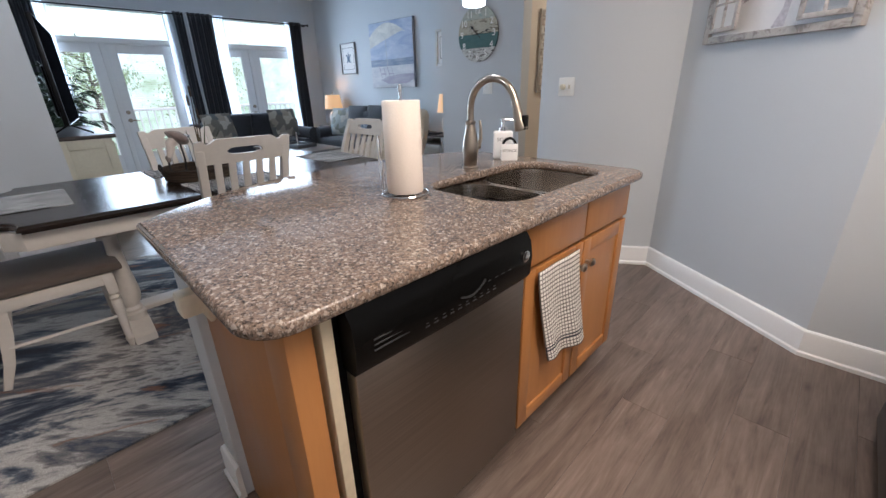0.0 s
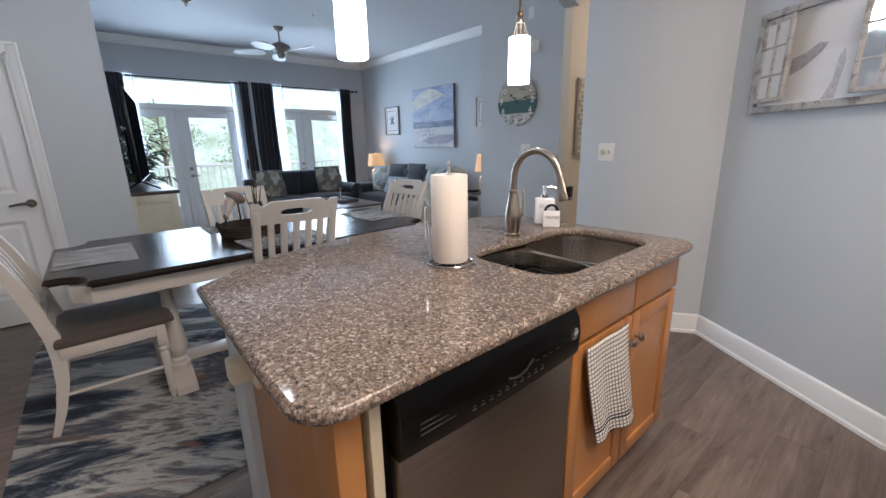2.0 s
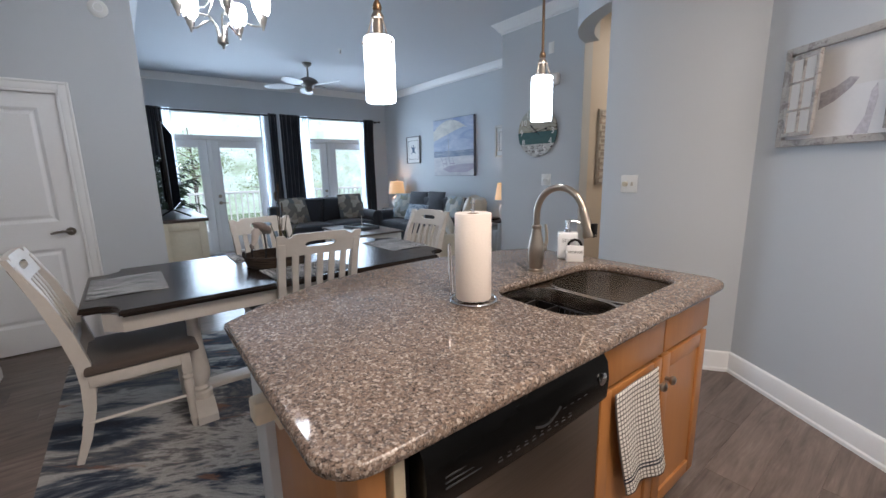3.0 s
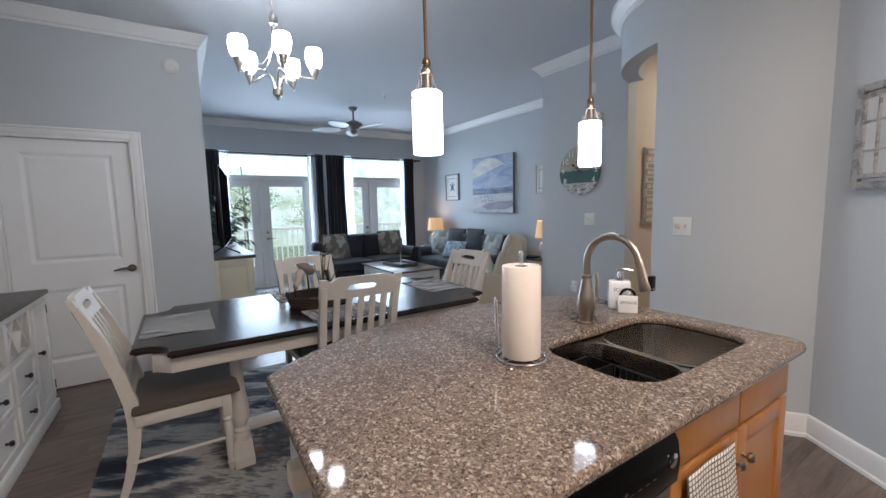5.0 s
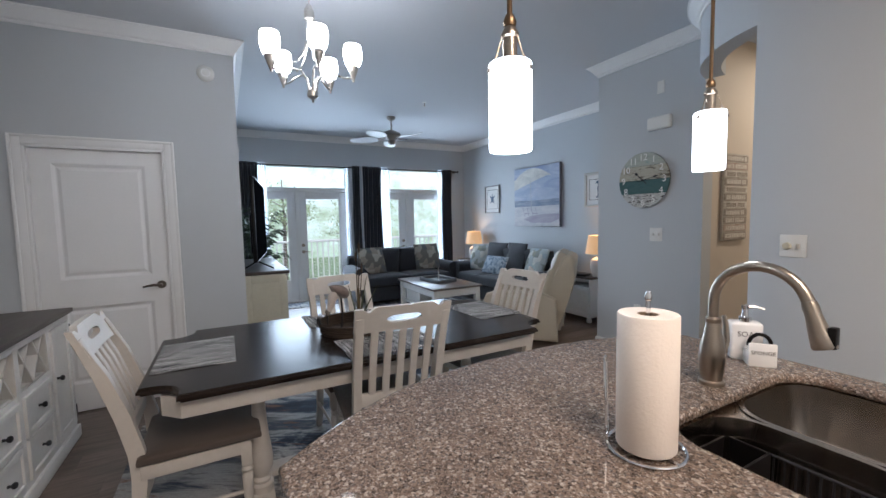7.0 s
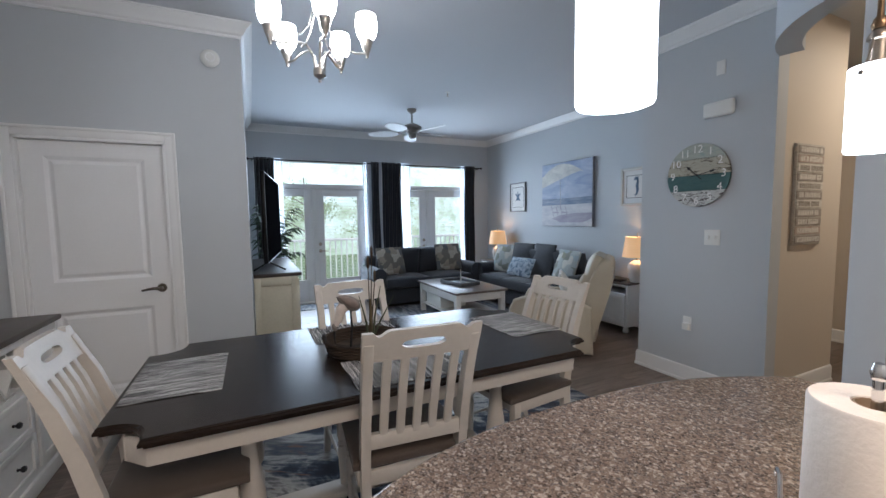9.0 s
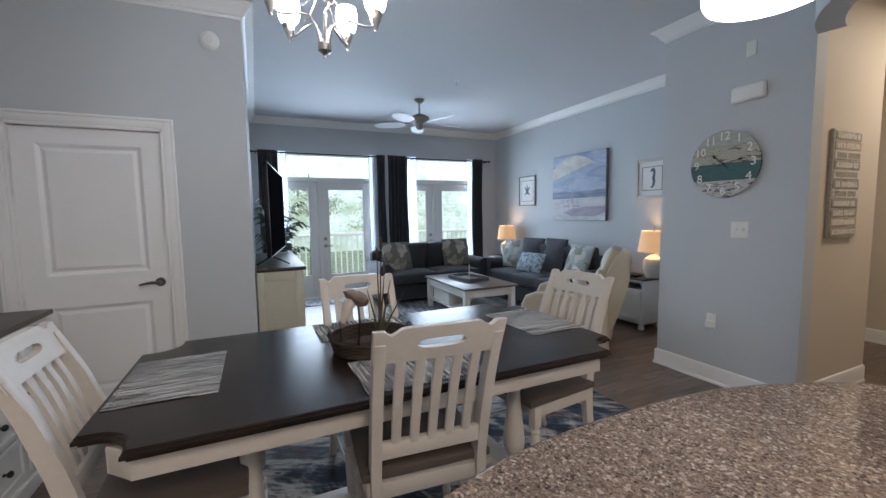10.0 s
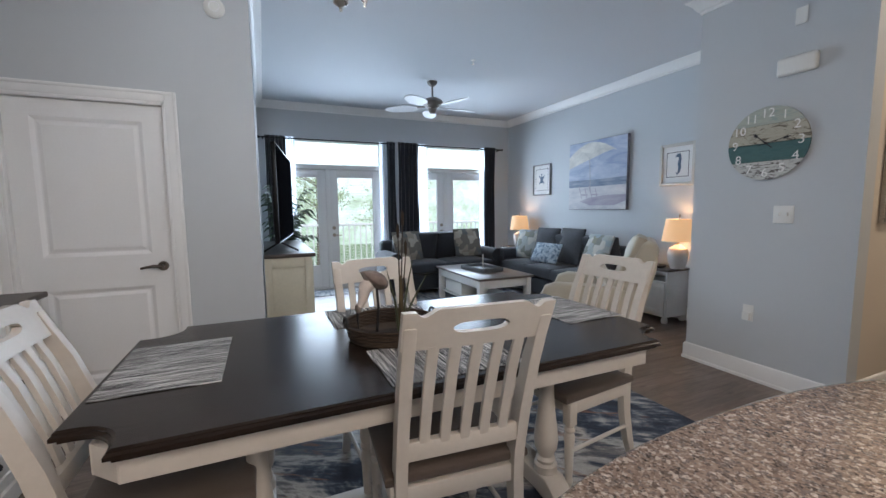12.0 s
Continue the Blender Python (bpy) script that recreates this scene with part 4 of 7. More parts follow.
part("sponge_holder", bm, CERAMIC, sd)
part("scrubber", tube([(0.028 + 0.03 * math.cos(radians(a_)), -0.052, 0.062 + 0.035 * math.sin(radians(a_))) for a_ in range(-10, 200, 15)], 0.006, 8), BLACKP, sd, "black scrubbing pad")
text_mesh("SOAP", 0.024, "lettering", LETTER, sd, pose(0.002, -0.0308, 0.088, 90, 0, 0))
text_mesh("SPONGE", 0.017, "lettering", LETTER, sd, pose(0.028, -0.0858, 0.045, 90, 0, 0))

# ---------------------------------------------------------------- pendants over the bar
def pendant(x, y, group="pendants over the bar"):
    t = thing("pendant_lamp", pose(x, y, 1.54), "lit white glass cylinder pendant on bronze stem", "pendant lamp", group)
    part("shade", lathe([(0.0, 0.174), (0.040, 0.172), (0.041, 0.002), (0.0425, 0.0), (0.0445, 0.004), (0.0445, 0.175), (0.042, 0.178), (0.0, 0.178)], 32, caps=False), SHADEP, t, "glowing opal glass cylinder")
    part("diffuser", lathe([(0.0, 0.006), (0.0405, 0.006), (0.0405, 0.010), (0.0, 0.010)], 32, caps=False), SHADEB, t, "bright open bottom of the shade")
    bm = bmesh.new()
    for i in range(3):
        a = radians(20 + 120 * i)
        c, s = math.cos(a), math.sin(a)
        add_cyl(bm, (0.043 * c, 0.043 * s, 0.16), (0.049 * c, 0.049 * s, 0.16), 0.005, seg=8)
        add_tube(bm, [(0.016 * c, 0.016 * s, 0.235), (0.03 * c, 0.03 * s, 0.19), (0.044 * c, 0.044 * s, 0.165)], 0.0018, 6)
    part("clips", bm, NICKEL, t)
    part("socket", lathe([(0.0, 0.178), (0.015, 0.178), (0.015, 0.228), (0.019, 0.231), (0.019, 0.236), (0.011, 0.25), (0.0, 0.251)], 20, caps=False), NICKEL, t)
    bm = lathe([(0.0, 0.25), (0.012, 0.251), (0.014, 0.26), (0.010, 0.272), (0.0055, 0.278), (0.0055, CEILING - 1.56), (0.0, CEILING - 1.56)], 14, caps=False)
    add_lathe(bm, [(0.0, CEILING - 1.575), (0.03, CEILING - 1.57), (0.062, CEILING - 1.55), (0.064, CEILING - 1.541), (0.0, CEILING - 1.541)], 24, caps=False)
    part("stem", bm, BRONZE, t, "bronze stem and canopy")
    return t


pd = pendant(-1.05, 0.827)
copy_thing(pd, pose(-1.09, 1.627, 1.535))

# ---------------------------------------------------------------- dining
TX, TY = -2.648, 0.97
tb = thing("dining_table", pose(TX, TY, 0), "cream trestle dining table with dark wooden top", "dining table")


def table_top():
    bm = bmesh.new()
    def outline(ins):
        out = []
        hx, hy, c = 0.528 - ins, 1.02 - ins, 0.145
        for sx, sy in ((1, -1), (1, 1), (-1, 1), (-1, -1)):
            pts = [(hx, hy - c - 0.0)]
            for i in range(9):
                a = radians(90 * i / 8)
                pts.append((hx - 0.03 - (c - 0.03) * math.sin(a), hy - 0.03 - (c - 0.03) * math.cos(a)))
            pts.append((hx - c, hy))
            pts = [(sx * x, sy * y) for x, y in pts]
            if sx * sy < 0:
                pts = pts[::-1]
            out += pts
        return out
    prof = ((0.028, 0.728), (0.012, 0.731), (0.012, 0.738), (0.0, 0.742), (0.0, 0.752), (0.006, 0.757), (0.006, 0.761), (0.012, 0.765))
    rings = [[bm.verts.new((x, y, z)) for x, y in outline(i)] for i, z in prof]
    k = len(rings[0])
    for a, b in zip(rings, rings[1:]):
        for i in range(k):
            bm.faces.new((a[i], a[(i + 1) % k], b[(i + 1) % k], b[i]))
    bm.faces.new(rings[0][::-1])
    bm.faces.new(rings[-1])
    return bm


level(part("tabletop", table_top(), TABLE, tb, "dark espresso-stained wooden top", angle=30))
bm = bmesh.new()
hx, hy = 0.468, 0.94
for s in (-1, 1):
    add_box(bm, s * hx, s * (hx - 0.022), -hy + 0.07, hy - 0.07, 0.648, 0.728, 0.003)
    add_box(bm, -hx + 0.07, hx - 0.07, s * hy, s * (hy - 0.022), 0.648, 0.728, 0.003)
    for r in (-1, 1):
        add_box(bm, -0.055, 0.055, -0.011, 0.011, 0.648, 0.728, 0.003, m=Matrix.Translation((s * (hx - 0.045), r * (hy - 0.045), 0)) @ Matrix.Rotation(radians(-45 * s * r), 4, "Z"))
part("apron", bm, CREAM, tb)
POST = ((0.0, 0.105), (0.058, 0.105), (0.06, 0.14), (0.046, 0.15), (0.05, 0.165), (0.04, 0.18), (0.044, 0.195), (0.056, 0.215), (0.062, 0.25), (0.058, 0.30), (0.046, 0.38), (0.038, 0.47), (0.034, 0.55), (0.038, 0.575), (0.052, 0.585), (0.048, 0.60), (0.058, 0.615), (0.058, 0.65), (0.0, 0.65))
for s in (-1, 1):
    for x in (-0.2, 0.2):
        part("pillar", lathe([(r * 0.86, z) for r, z in POST], 24, (x, s * 0.585, 0), caps=False), CREAM, tb)
    m = Matrix(((1, 0, 0, 0), (0, 0, 1, 0), (0, 1, 0, 0), (0, 0, 0, 1)))
    foot = [(-0.35, 0.012), (-0.345, 0.05), (-0.30, 0.075), (-0.26, 0.105), (0.26, 0.105), (0.30, 0.075), (0.345, 0.05), (0.35, 0.012), (0.24, 0.012), (0.20, 0.03), (-0.20, 0.03), (-0.24, 0.012)]
    part("foot", prism(foot, s * 0.585 - 0.05, s * 0.585 + 0.05, 0.006, 2, m), CREAM, tb)
    part("bearer", box(-0.34, 0.34, s * 0.585 - 0.045, s * 0.585 + 0.045, 0.63, 0.66, 0.004), CREAM, tb)
part("stretcher", box(-0.055, 0.055, -0.54, 0.54, 0.06, 0.09, 0.005), CREAM, tb)


def chair():
    t = thing("dining_chair", pose(0, 0, 0), "cream painted slat-back dining chair with taupe padded seat", "chair", "chairs round the dining table")
    # back legs run up into the posts
    line = [(-0.285, 0.0), (-0.245, 0.12), (-0.215, 0.26), (-0.20, 0.40), (-0.21, 0.50), (-0.245, 0.66), (-0.30, 0.84), (-0.365, 1.0)]
    th = [0.03, 0.038, 0.046, 0.054, 0.056, 0.052, 0.044, 0.032]
    for s in (-1, 1):
        part("back_leg", ribbon(line, th, s * 0.178, s * 0.214), CREAM, t)
    def back_y(z):
        for (y0, z0), (y1, z1) in zip(line, line[1:]):
            if z0 <= z <= z1:
                return y0 + (y1 - y0) * (z - z0) / (z1 - z0)
        return line[-1][0] - 0.4 * (z - 1.0)
    # crest rail with a hand slot
    bm = bmesh.new()
    us = [-0.218 + 0.436 * i / 48 for i in range(49)]
    def top(u):
        a = abs(u)
        if a > 0.185:
            return 1.04
        if a > 0.165:
            return 1.04 - 0.016 * (1 - math.cos((0.185 - a) / 0.02 * math.pi)) / 2
        if a > 0.12:
            return 1.024 + 0.022 * (1 - math.cos((0.165 - a) / 0.045 * math.pi)) / 2
        return 1.046
    def slot(u):
        k = 1 - (abs(u) / 0.082) ** 4
        return 0.017 * k ** 0.5 if k > 0 else 0
    def curve(u):
        return -0.008 * math.cos(u / 0.218 * math.pi / 2)
    def strip(u0, u1, lo_, hi_):
        vs = []
        for u in (u0, u1):
            for z in (lo_(u), hi_(u)):
                y = back_y(z) + curve(u)
                vs.append((bm.verts.new((u, y - 0.012, z)), bm.verts.new((u, y + 0.012, z))))
        (a0, a1), (b0, b1), (c0, c1), (d0, d1) = vs
        for f in ((a0, c0, d0, b0), (a1, b1, d1, c1), (a0, a1, c1, c0), (b0, d0, d1, b1)):
            bm.faces.new(f)
        return vs
    for u0, u1 in zip(us, us[1:]):
        if max(abs(u0), abs(u1)) <= 0.0818:
            strip(u0, u1, lambda u: 0.925, lambda u: 0.985 - slot(u))
            strip(u0, u1, lambda u: 0.985 + slot(u), top)
        else:
            strip(u0, u1, lambda u: 0.925, top)
    bmesh.ops.remove_doubles(bm, verts=bm.verts[:], dist=0.0004)
    ends = [e for e in bm.edges if len(e.link_faces) == 1]
    bmesh.ops.holes_fill(bm, edges=ends, sides=4)
    part("crest_rail", bm, CREAM, t, angle=50)
    for i in range(5):
        u = -0.128 + 0.064 * i
        ln = [(back_y(z) - 0.012 * math.cos(u * 5), z) for z in (0.585, 0.68, 0.76, 0.85, 0.935)]
        part("slat", ribbon(ln, 0.014, u - 0.016, u + 0.016, 0.003), CREAM, t)
    part("lower_rail", box(-0.18, 0.18, back_y(0.575) - 0.022, back_y(0.575) + 0.004, 0.545, 0.605, 0.004), CREAM, t)
    bm = bmesh.new()
    for s in (-1, 1):
        add_box(bm, s * 0.225, s * 0.203, -0.2, 0.2, 0.38, 0.44, 0.003)
    add_box(bm, -0.2, 0.2, 0.178, 0.2, 0.38, 0.44, 0.003)
    add_box(bm, -0.2, 0.2, -0.215, -0.193, 0.38, 0.44, 0.003)
    part("seat_frame", bm, CREAM, t)
    bm = cushion(0.485, 0.455, 0.085, 0.5, 8, (0, 0.018, 0.465))
    part("seat", bm, SEAT, t, "taupe upholstered seat")
    LEG = ((0.0, 0.0), (0.012, 0.0), (0.014, 0.03), (0.02, 0.05), (0.015, 0.06), (0.017, 0.08), (0.021, 0.20), (0.024, 0.27), (0.018, 0.285), (0.025, 0.30), (0.018, 0.315), (0.023, 0.33), (0.0, 0.33))
    for s in (-1, 1):
        lg = lathe(LEG, 14, (s * 0.205, 0.182, 0), caps=False)
        add_box(lg, s * 0.205 - 0.022, s * 0.205 + 0.022, 0.16, 0.204, 0.325, 0.43, 0.003)
        part("front_leg", lg, CREAM, t)
        part("stretcher", tube([(s * 0.208, -0.225, 0.2), (s * 0.206, 0.182, 0.19)], 0.009, 8), CREAM, t)
    return t


ch = chair()
SQ = Matrix.Diagonal((1, 1, 0.98, 1))
ch.matrix_basis = pose(-2.35, 0.995, 0.012, 0, 0, 85) @ SQ
copy_thing(ch, pose(-2.53, 0.137, 0.012, 0, 0, 0.5) @ SQ)
copy_thing(ch, pose(-2.85, 0.99, 0.012, 0, 0, -88) @ SQ)
copy_thing(ch, pose(-2.622, 1.803, 0.012, 0, 0, 186.5) @ SQ)

rg = box(-3.75, -1.55, -0.29, 2.73, 0.0, 0.011, 0.003)
tagged(part("area_rug", rg, RUG), "abstract grey, navy and cream area rug under the dining table", "rug")

MATM = stripes("striped_mat_weave", [(0.0, (0.015, 0.015, 0.017)), (0.36, (0.55, 0.53, 0.51)), (0.40, (0.015, 0.015, 0.017)), (0.47, (0.70, 0.68, 0.65)), (0.505, (0.015, 0.015, 0.017)), (0.55, (0.34, 0.33, 0.32)), (0.575, (0.015, 0.015, 0.017)), (0.62, (0.70, 0.68, 0.65)), (0.67, (0.02, 0.02, 0.022))], 80, 0, 0.7)
for i, (x, y, r) in enumerate(((-2.66, 0.137, 0), (-2.325, 1.0, 90), (-2.68, 1.83, 2), (-2.99, 0.94, 90))):
    ob = part("placemat", box(-0.235, 0.235, -0.165, 0.165, 0, 0.003, 0.001, 1), MATM, None, at=pose(x, y, 0.7655, 0, 0, r))
    tagged(ob, "woven black, grey and white striped placemat on the dining table", "placemat", "placemats on the dining table")

# chandelier
SATIN = plain("satin_nickel", (0.60, 0.57, 0.53), 0.28, 1.0, var=0.05, relief=0.0)
cl = thing("chandelier", pose(-2.78, 0.77, 2.077), "five-light nickel chandelier with lit opal glass shades", "chandelier")
bm = lathe([(0.0, -0.005), (0.008, 0.0), (0.006, 0.012), (0.025, 0.025), (0.03, 0.03), (0.03, 0.06), (0.02, 0.066), (0.012, 0.08), (0.0, 0.08)], 24, caps=False)
part("hub", bm, SATIN, cl)
bm = bmesh.new()
add_lathe(bm, [(0.0, 0.44), (0.012, 0.44), (0.028, 0.455), (0.028, 0.50), (0.02, 0.51), (0.014, 0.53), (0.0, 0.53)], 24, caps=False)
part("collar", bm, SATIN, cl)
for i in range(5):
    a = radians(-2 + 72 * i)
    c, s = math.cos(a), math.sin(a)
    def R(r, z):
        return (r * c, r * s, z)
    part("rod", tube([R(0.014, 0.44), R(0.02, 0.34), R(0.05, 0.25), R(0.085, 0.205), R(0.12, 0.19)][::1], 0.004, 6), SATIN, cl)
    arm = bmesh.new()
    add_tube(arm, [R(0.02, 0.05), R(0.03, 0.12), R(0.065, 0.165), R(0.12, 0.16), R(0.18, 0.138), R(0.235, 0.14)], 0.006, 8)
    add_lathe(arm, [(0.0, -0.03), (0.007, -0.026), (0.007, -0.014), (0.012, -0.008), (0.012, 0.0), (0.018, 0.01), (0.032, 0.055), (0.03, 0.06), (0.0, 0.06)], 18, at=R(0.23, 0.145), caps=False)
    am = part("arm", arm, SATIN, cl)
    sh = lathe([(0.0, 0.0), (0.03, 0.0), (0.045, 0.025), (0.052, 0.06), (0.052, 0.085), (0.047, 0.118), (0.044, 0.12), (0.0, 0.114)], 24, R(0.23, 0.2), caps=False)
    part("shade", sh, SHADE, am, "lit opal glass shade")
z, k = 0.53, 0
bm = bmesh.new()
while z < CEILING - 2.077 - 0.03:
    pts = [(0.010 * math.cos(q), 0.0, z + 0.02 + 0.022 * math.sin(q)) for q in [2 * math.pi * i / 12 for i in range(13)]]
    if k % 2:
        pts = [(0, p[0], p[2]) for p in pts]
    add_tube(bm, pts, 0.0028, 6)
    z, k = z + 0.034, k + 1
add_lathe(bm, [(0.0, CEILING - 2.077 - 0.035), (0.02, CEILING - 2.077 - 0.03), (0.06, CEILING - 2.077 - 0.01), (0.062, CEILING - 2.077 - 0.001), (0.0, CEILING - 2.077 - 0.001)], 24, caps=False)
part("chain", bm, SATIN, cl)

# ---------------------------------------------------------------- sideboard
ESP = wood("dark_stained_top", (0.035, 0.026, 0.022), (0.075, 0.056, 0.047), 0.38, 0, 1.0, 12, relief=0.1)
sb = thing("sideboard", pose(-3.83, -1.09, 0), "white farmhouse sideboard with dark top, wine lattice and drawers", "sideboard")
W, D, H = 1.52, 0.435, 0.87
part("top", box(-0.02, W + 0.02, 0.0, D + 0.03, H - 0.03, H, 0.008, 3), ESP, sb, "dark stained wooden top")
for x in (0.0, W - 0.022):
    part("side_panel", box(x, x + 0.022, 0, D, 0.05, H - 0.03), WHITEP, sb)
part("back_panel", box(0.022, W - 0.022, 0, 0.01, 0.05, H - 0.03), WHITEP, sb)
for z in (0.08, 0.555):
    part("shelf", box(0.022, W - 0.022, 0.01, D - 0.02, z, z + 0.02), WHITEP, sb)
for x in (0.34, 0.74, 0.76, 1.16):
    part("divider", box(x, x + 0.018, 0.011, D - 0.004, 0.1, H - 0.03), WHITEP, sb)
bm = bmesh.new()
for x0, x1 in ((0.0, 0.03), (0.335, 0.375), (0.735, 0.785), (1.145, 1.185), (W - 0.03, W)):
    add_box(bm, x0, x1, D - 0.004, D + 0.004, 0.08, H - 0.03)
for z0, z1 in ((0.08, 0.11), (0.545, 0.575), (H - 0.075, H - 0.03)):
    add_box(bm, 0.0, W, D - 0.004, D + 0.003, z0, z1)
part("face_frame", bm, WHITEP, sb)
part("plinth", box(-0.015, W + 0.015, -0.0, D + 0.02, 0.0, 0.08, 0.006), WHITEP, sb)


def y_shaker(x0, x1, z0, z1, y, rail=0.045):
    bm = bmesh.new()
    add_box(bm, x0, x0 + rail, y, y + 0.018, z0, z1, 0.002)
    add_box(bm, x1 - rail, x1, y, y + 0.018, z0, z1, 0.002)
    add_box(bm, x0 + rail, x1 - rail, y, y + 0.0175, z0, z0 + rail, 0.002)
    add_box(bm, x0 + rail, x1 - rail, y, y + 0.0175, z1 - rail, z1, 0.002)
    add_box(bm, x0 + rail - 0.003, x1 - rail + 0.003, y, y + 0.008, z0 + rail - 0.003, z1 - rail + 0.003)
    return bm


KNOB = ((0.0, 0.0), (0.008, 0.0), (0.006, 0.012), (0.014, 0.018), (0.016, 0.026), (0.011, 0.033), (0.0, 0.035))


def y_knob(parent, x, y, z):
    part("knob", lathe(KNOB, 14, (x, y, z), caps=False, m=pose(0, 0, 0, -90, 0, 0)), BLACKM, parent, "black iron knob")


for x0, x1, kx in ((0.03, 0.335, 0.305), (1.185, W - 0.03, 1.215)):
    d = part("door", y_shaker(x0 + 0.003, x1 - 0.003, 0.113, H - 0.078, D - 0.002), WHITEP, sb)
    y_knob(d, kx, D + 0.016, 0.5)
    hx = x0 if kx > (x0 + x1) / 2 else x1
    for z in (0.2, 0.74):
        part("hinge", box(hx - 0.009, hx + 0.009, D + 0.003, D + 0.019, z - 0.03, z + 0.03, 0.003), BLACKM, d, "black hinge")
for x0, x1 in ((0.375, 0.735), (0.785, 1.145)):
    for z0, z1 in ((0.113, 0.325), (0.335, 0.545)):
        d = part("drawer", y_shaker(x0 + 0.003, x1 - 0.003, z0, z1, D - 0.002, 0.03), WHITEP, sb)
        y_knob(d, (x0 + x1) / 2, D + 0.006, (z0 + z1) / 2)
    cx, cz, dx, dz = (x0 + x1) / 2, 0.7, (x1 - x0) / 2, 0.125
    for sx in (-1, 1):
        for s in (-1, 1):
            a = math.degrees(math.atan2(dz * 2, dx * s))
            ln = math.hypot(dx, 2 * dz)
            part("lattice_slat", box(-ln / 2, ln / 2, 0.03, D - 0.006, -0.006, 0.006, m=Matrix.Translation((cx + sx * dx / 2, 0, cz)) @ Matrix.Rotation(-math.atan2(2 * dz, dx * s), 4, "Y")), WHITEP, sb)

# ---------------------------------------------------------------- table centrepiece
WICKER = stripes("dark_wicker", [(0.0, (0.02, 0.013, 0.009)), (0.45, (0.06, 0.04, 0.026)), (0.55, (0.03, 0.02, 0.014))], 90, 2)
bk = thing("wicker_tray", pose(-2.635, 0.905, 0.7685) @ Matrix.Diagonal((0.89, 0.89, 0.92, 1)), "round dark wicker tray on the dining table", "tray")
part("bottom", lathe([(0.0, 0.0), (0.19, 0.0), (0.19, 0.008), (0.0, 0.008)], 40, caps=False), WICKER, bk)
bm = bmesh.new()
for k in range(7):
    r, z = 0.190 + 0.002 * k, 0.008 + 0.008 * k
    add_tube(bm, [((r + 0.003 * math.sin(i * 2.1 + k * math.pi)) * math.cos(2 * math.pi * i / 60), (r + 0.003 * math.sin(i * 2.1 + k * math.pi)) * math.sin(2 * math.pi * i / 60), z) for i in range(61)], 0.0055, 6)
part("wall", bm, WICKER, bk)["kind"] = "stuff"
part("rim", tube([(0.208 * math.cos(2 * math.pi * i / 48), 0.208 * math.sin(2 * math.pi * i / 48), 0.067) for i in range(49)], 0.008, 8), WICKER, bk)
for s in (-1, 1):
    part("handle", tube([(0.045 * math.cos(a_), s * 0.208, 0.067 + 0.035 * math.sin(a_)) for a_ in [math.pi * i / 8 for i in range(9)]], 0.006, 8), BLACKM, bk)
FEATHER = plain("weathered_bird_wood", (0.20, 0.175, 0.155), 0.7, var=0.2, big=20, fine=90)
PALEW = plain("pale_bird_paint", (0.62, 0.55, 0.50), 0.7, var=0.1, big=20)
bd = thing("bird_figurine", pose(-2.645, 0.85, 0.7765) @ Matrix.Diagonal((0.88, 0.88, 0.95, 1)), "wooden wading bird figurine standing in the wicker tray", "figurine")
part("body", lathe([(0.0, -0.062), (0.018, -0.054), (0.034, -0.025), (0.037, 0.01), (0.027, 0.045), (0.012, 0.07), (0.0, 0.085)], 18, (0, 0.0, 0.235), caps=False, m=pose(0, 0, 0, 62, 0, 0)), FEATHER, bd)
part("wing", lathe([(0.0, -0.045), (0.02, -0.03), (0.026, 0.0), (0.02, 0.04), (0.0, 0.085)], 14, (0.022, 0.004, 0.238), caps=False, m=pose(0, 0, 0, 60, 0, 0)), plain("rust_wing_paint", (0.21, 0.165, 0.145), 0.7, var=0.2, big=20), bd, "grey-brown wing")
part("neck", tube([(0, -0.03, 0.225), (0, -0.055, 0.205), (0, -0.064, 0.165), (0, -0.075, 0.14), (0, -0.085, 0.128)], [0.031, 0.030, 0.023, 0.016, 0.014], 10), PALEW, bd)
part("head", lathe([(0.0, -0.024), (0.012, -0.018), (0.016, 0.0), (0.011, 0.015), (0.0, 0.02)], 14, (0, -0.088, 0.122), caps=False, m=pose(0, 0, 0, 10, 0, 0)), FEATHER, bd)
part("beak", tube([(0, -0.09, 0.105), (0, -0.092, 0.07), (0, -0.088, 0.03)], [0.008, 0.005, 0.002], 8), BLACKM, bd)
for s in (-1, 1):
    part("leg", tube([(0.010 * s, 0.0, 0.205), (0.012 * s, 0.006, 0.11), (0.012 * s, -0.005, 0.0)], 0.0035, 6), BLACKM, bd)
rd = thing("reed_arrangement", pose(-2.615, 0.94, 0.7765), "slender brown reeds and grass stems in the tray", "dried stems")
REED = plain("brown_reed", (0.05, 0.035, 0.022), 0.7, var=0.2, big=20)
REEDG = plain("dull_green_blade", (0.05, 0.06, 0.03), 0.6, var=0.2, big=20)
part("stake", tube([(0, 0, 0), (0.0, 0.002, 0.09), (0.0, 0.003, 0.24)], [0.012, 0.010, 0.007], 10), plain("tan_wood_stake", (0.08, 0.06, 0.025), 0.7, var=0.35, big=14), rd)
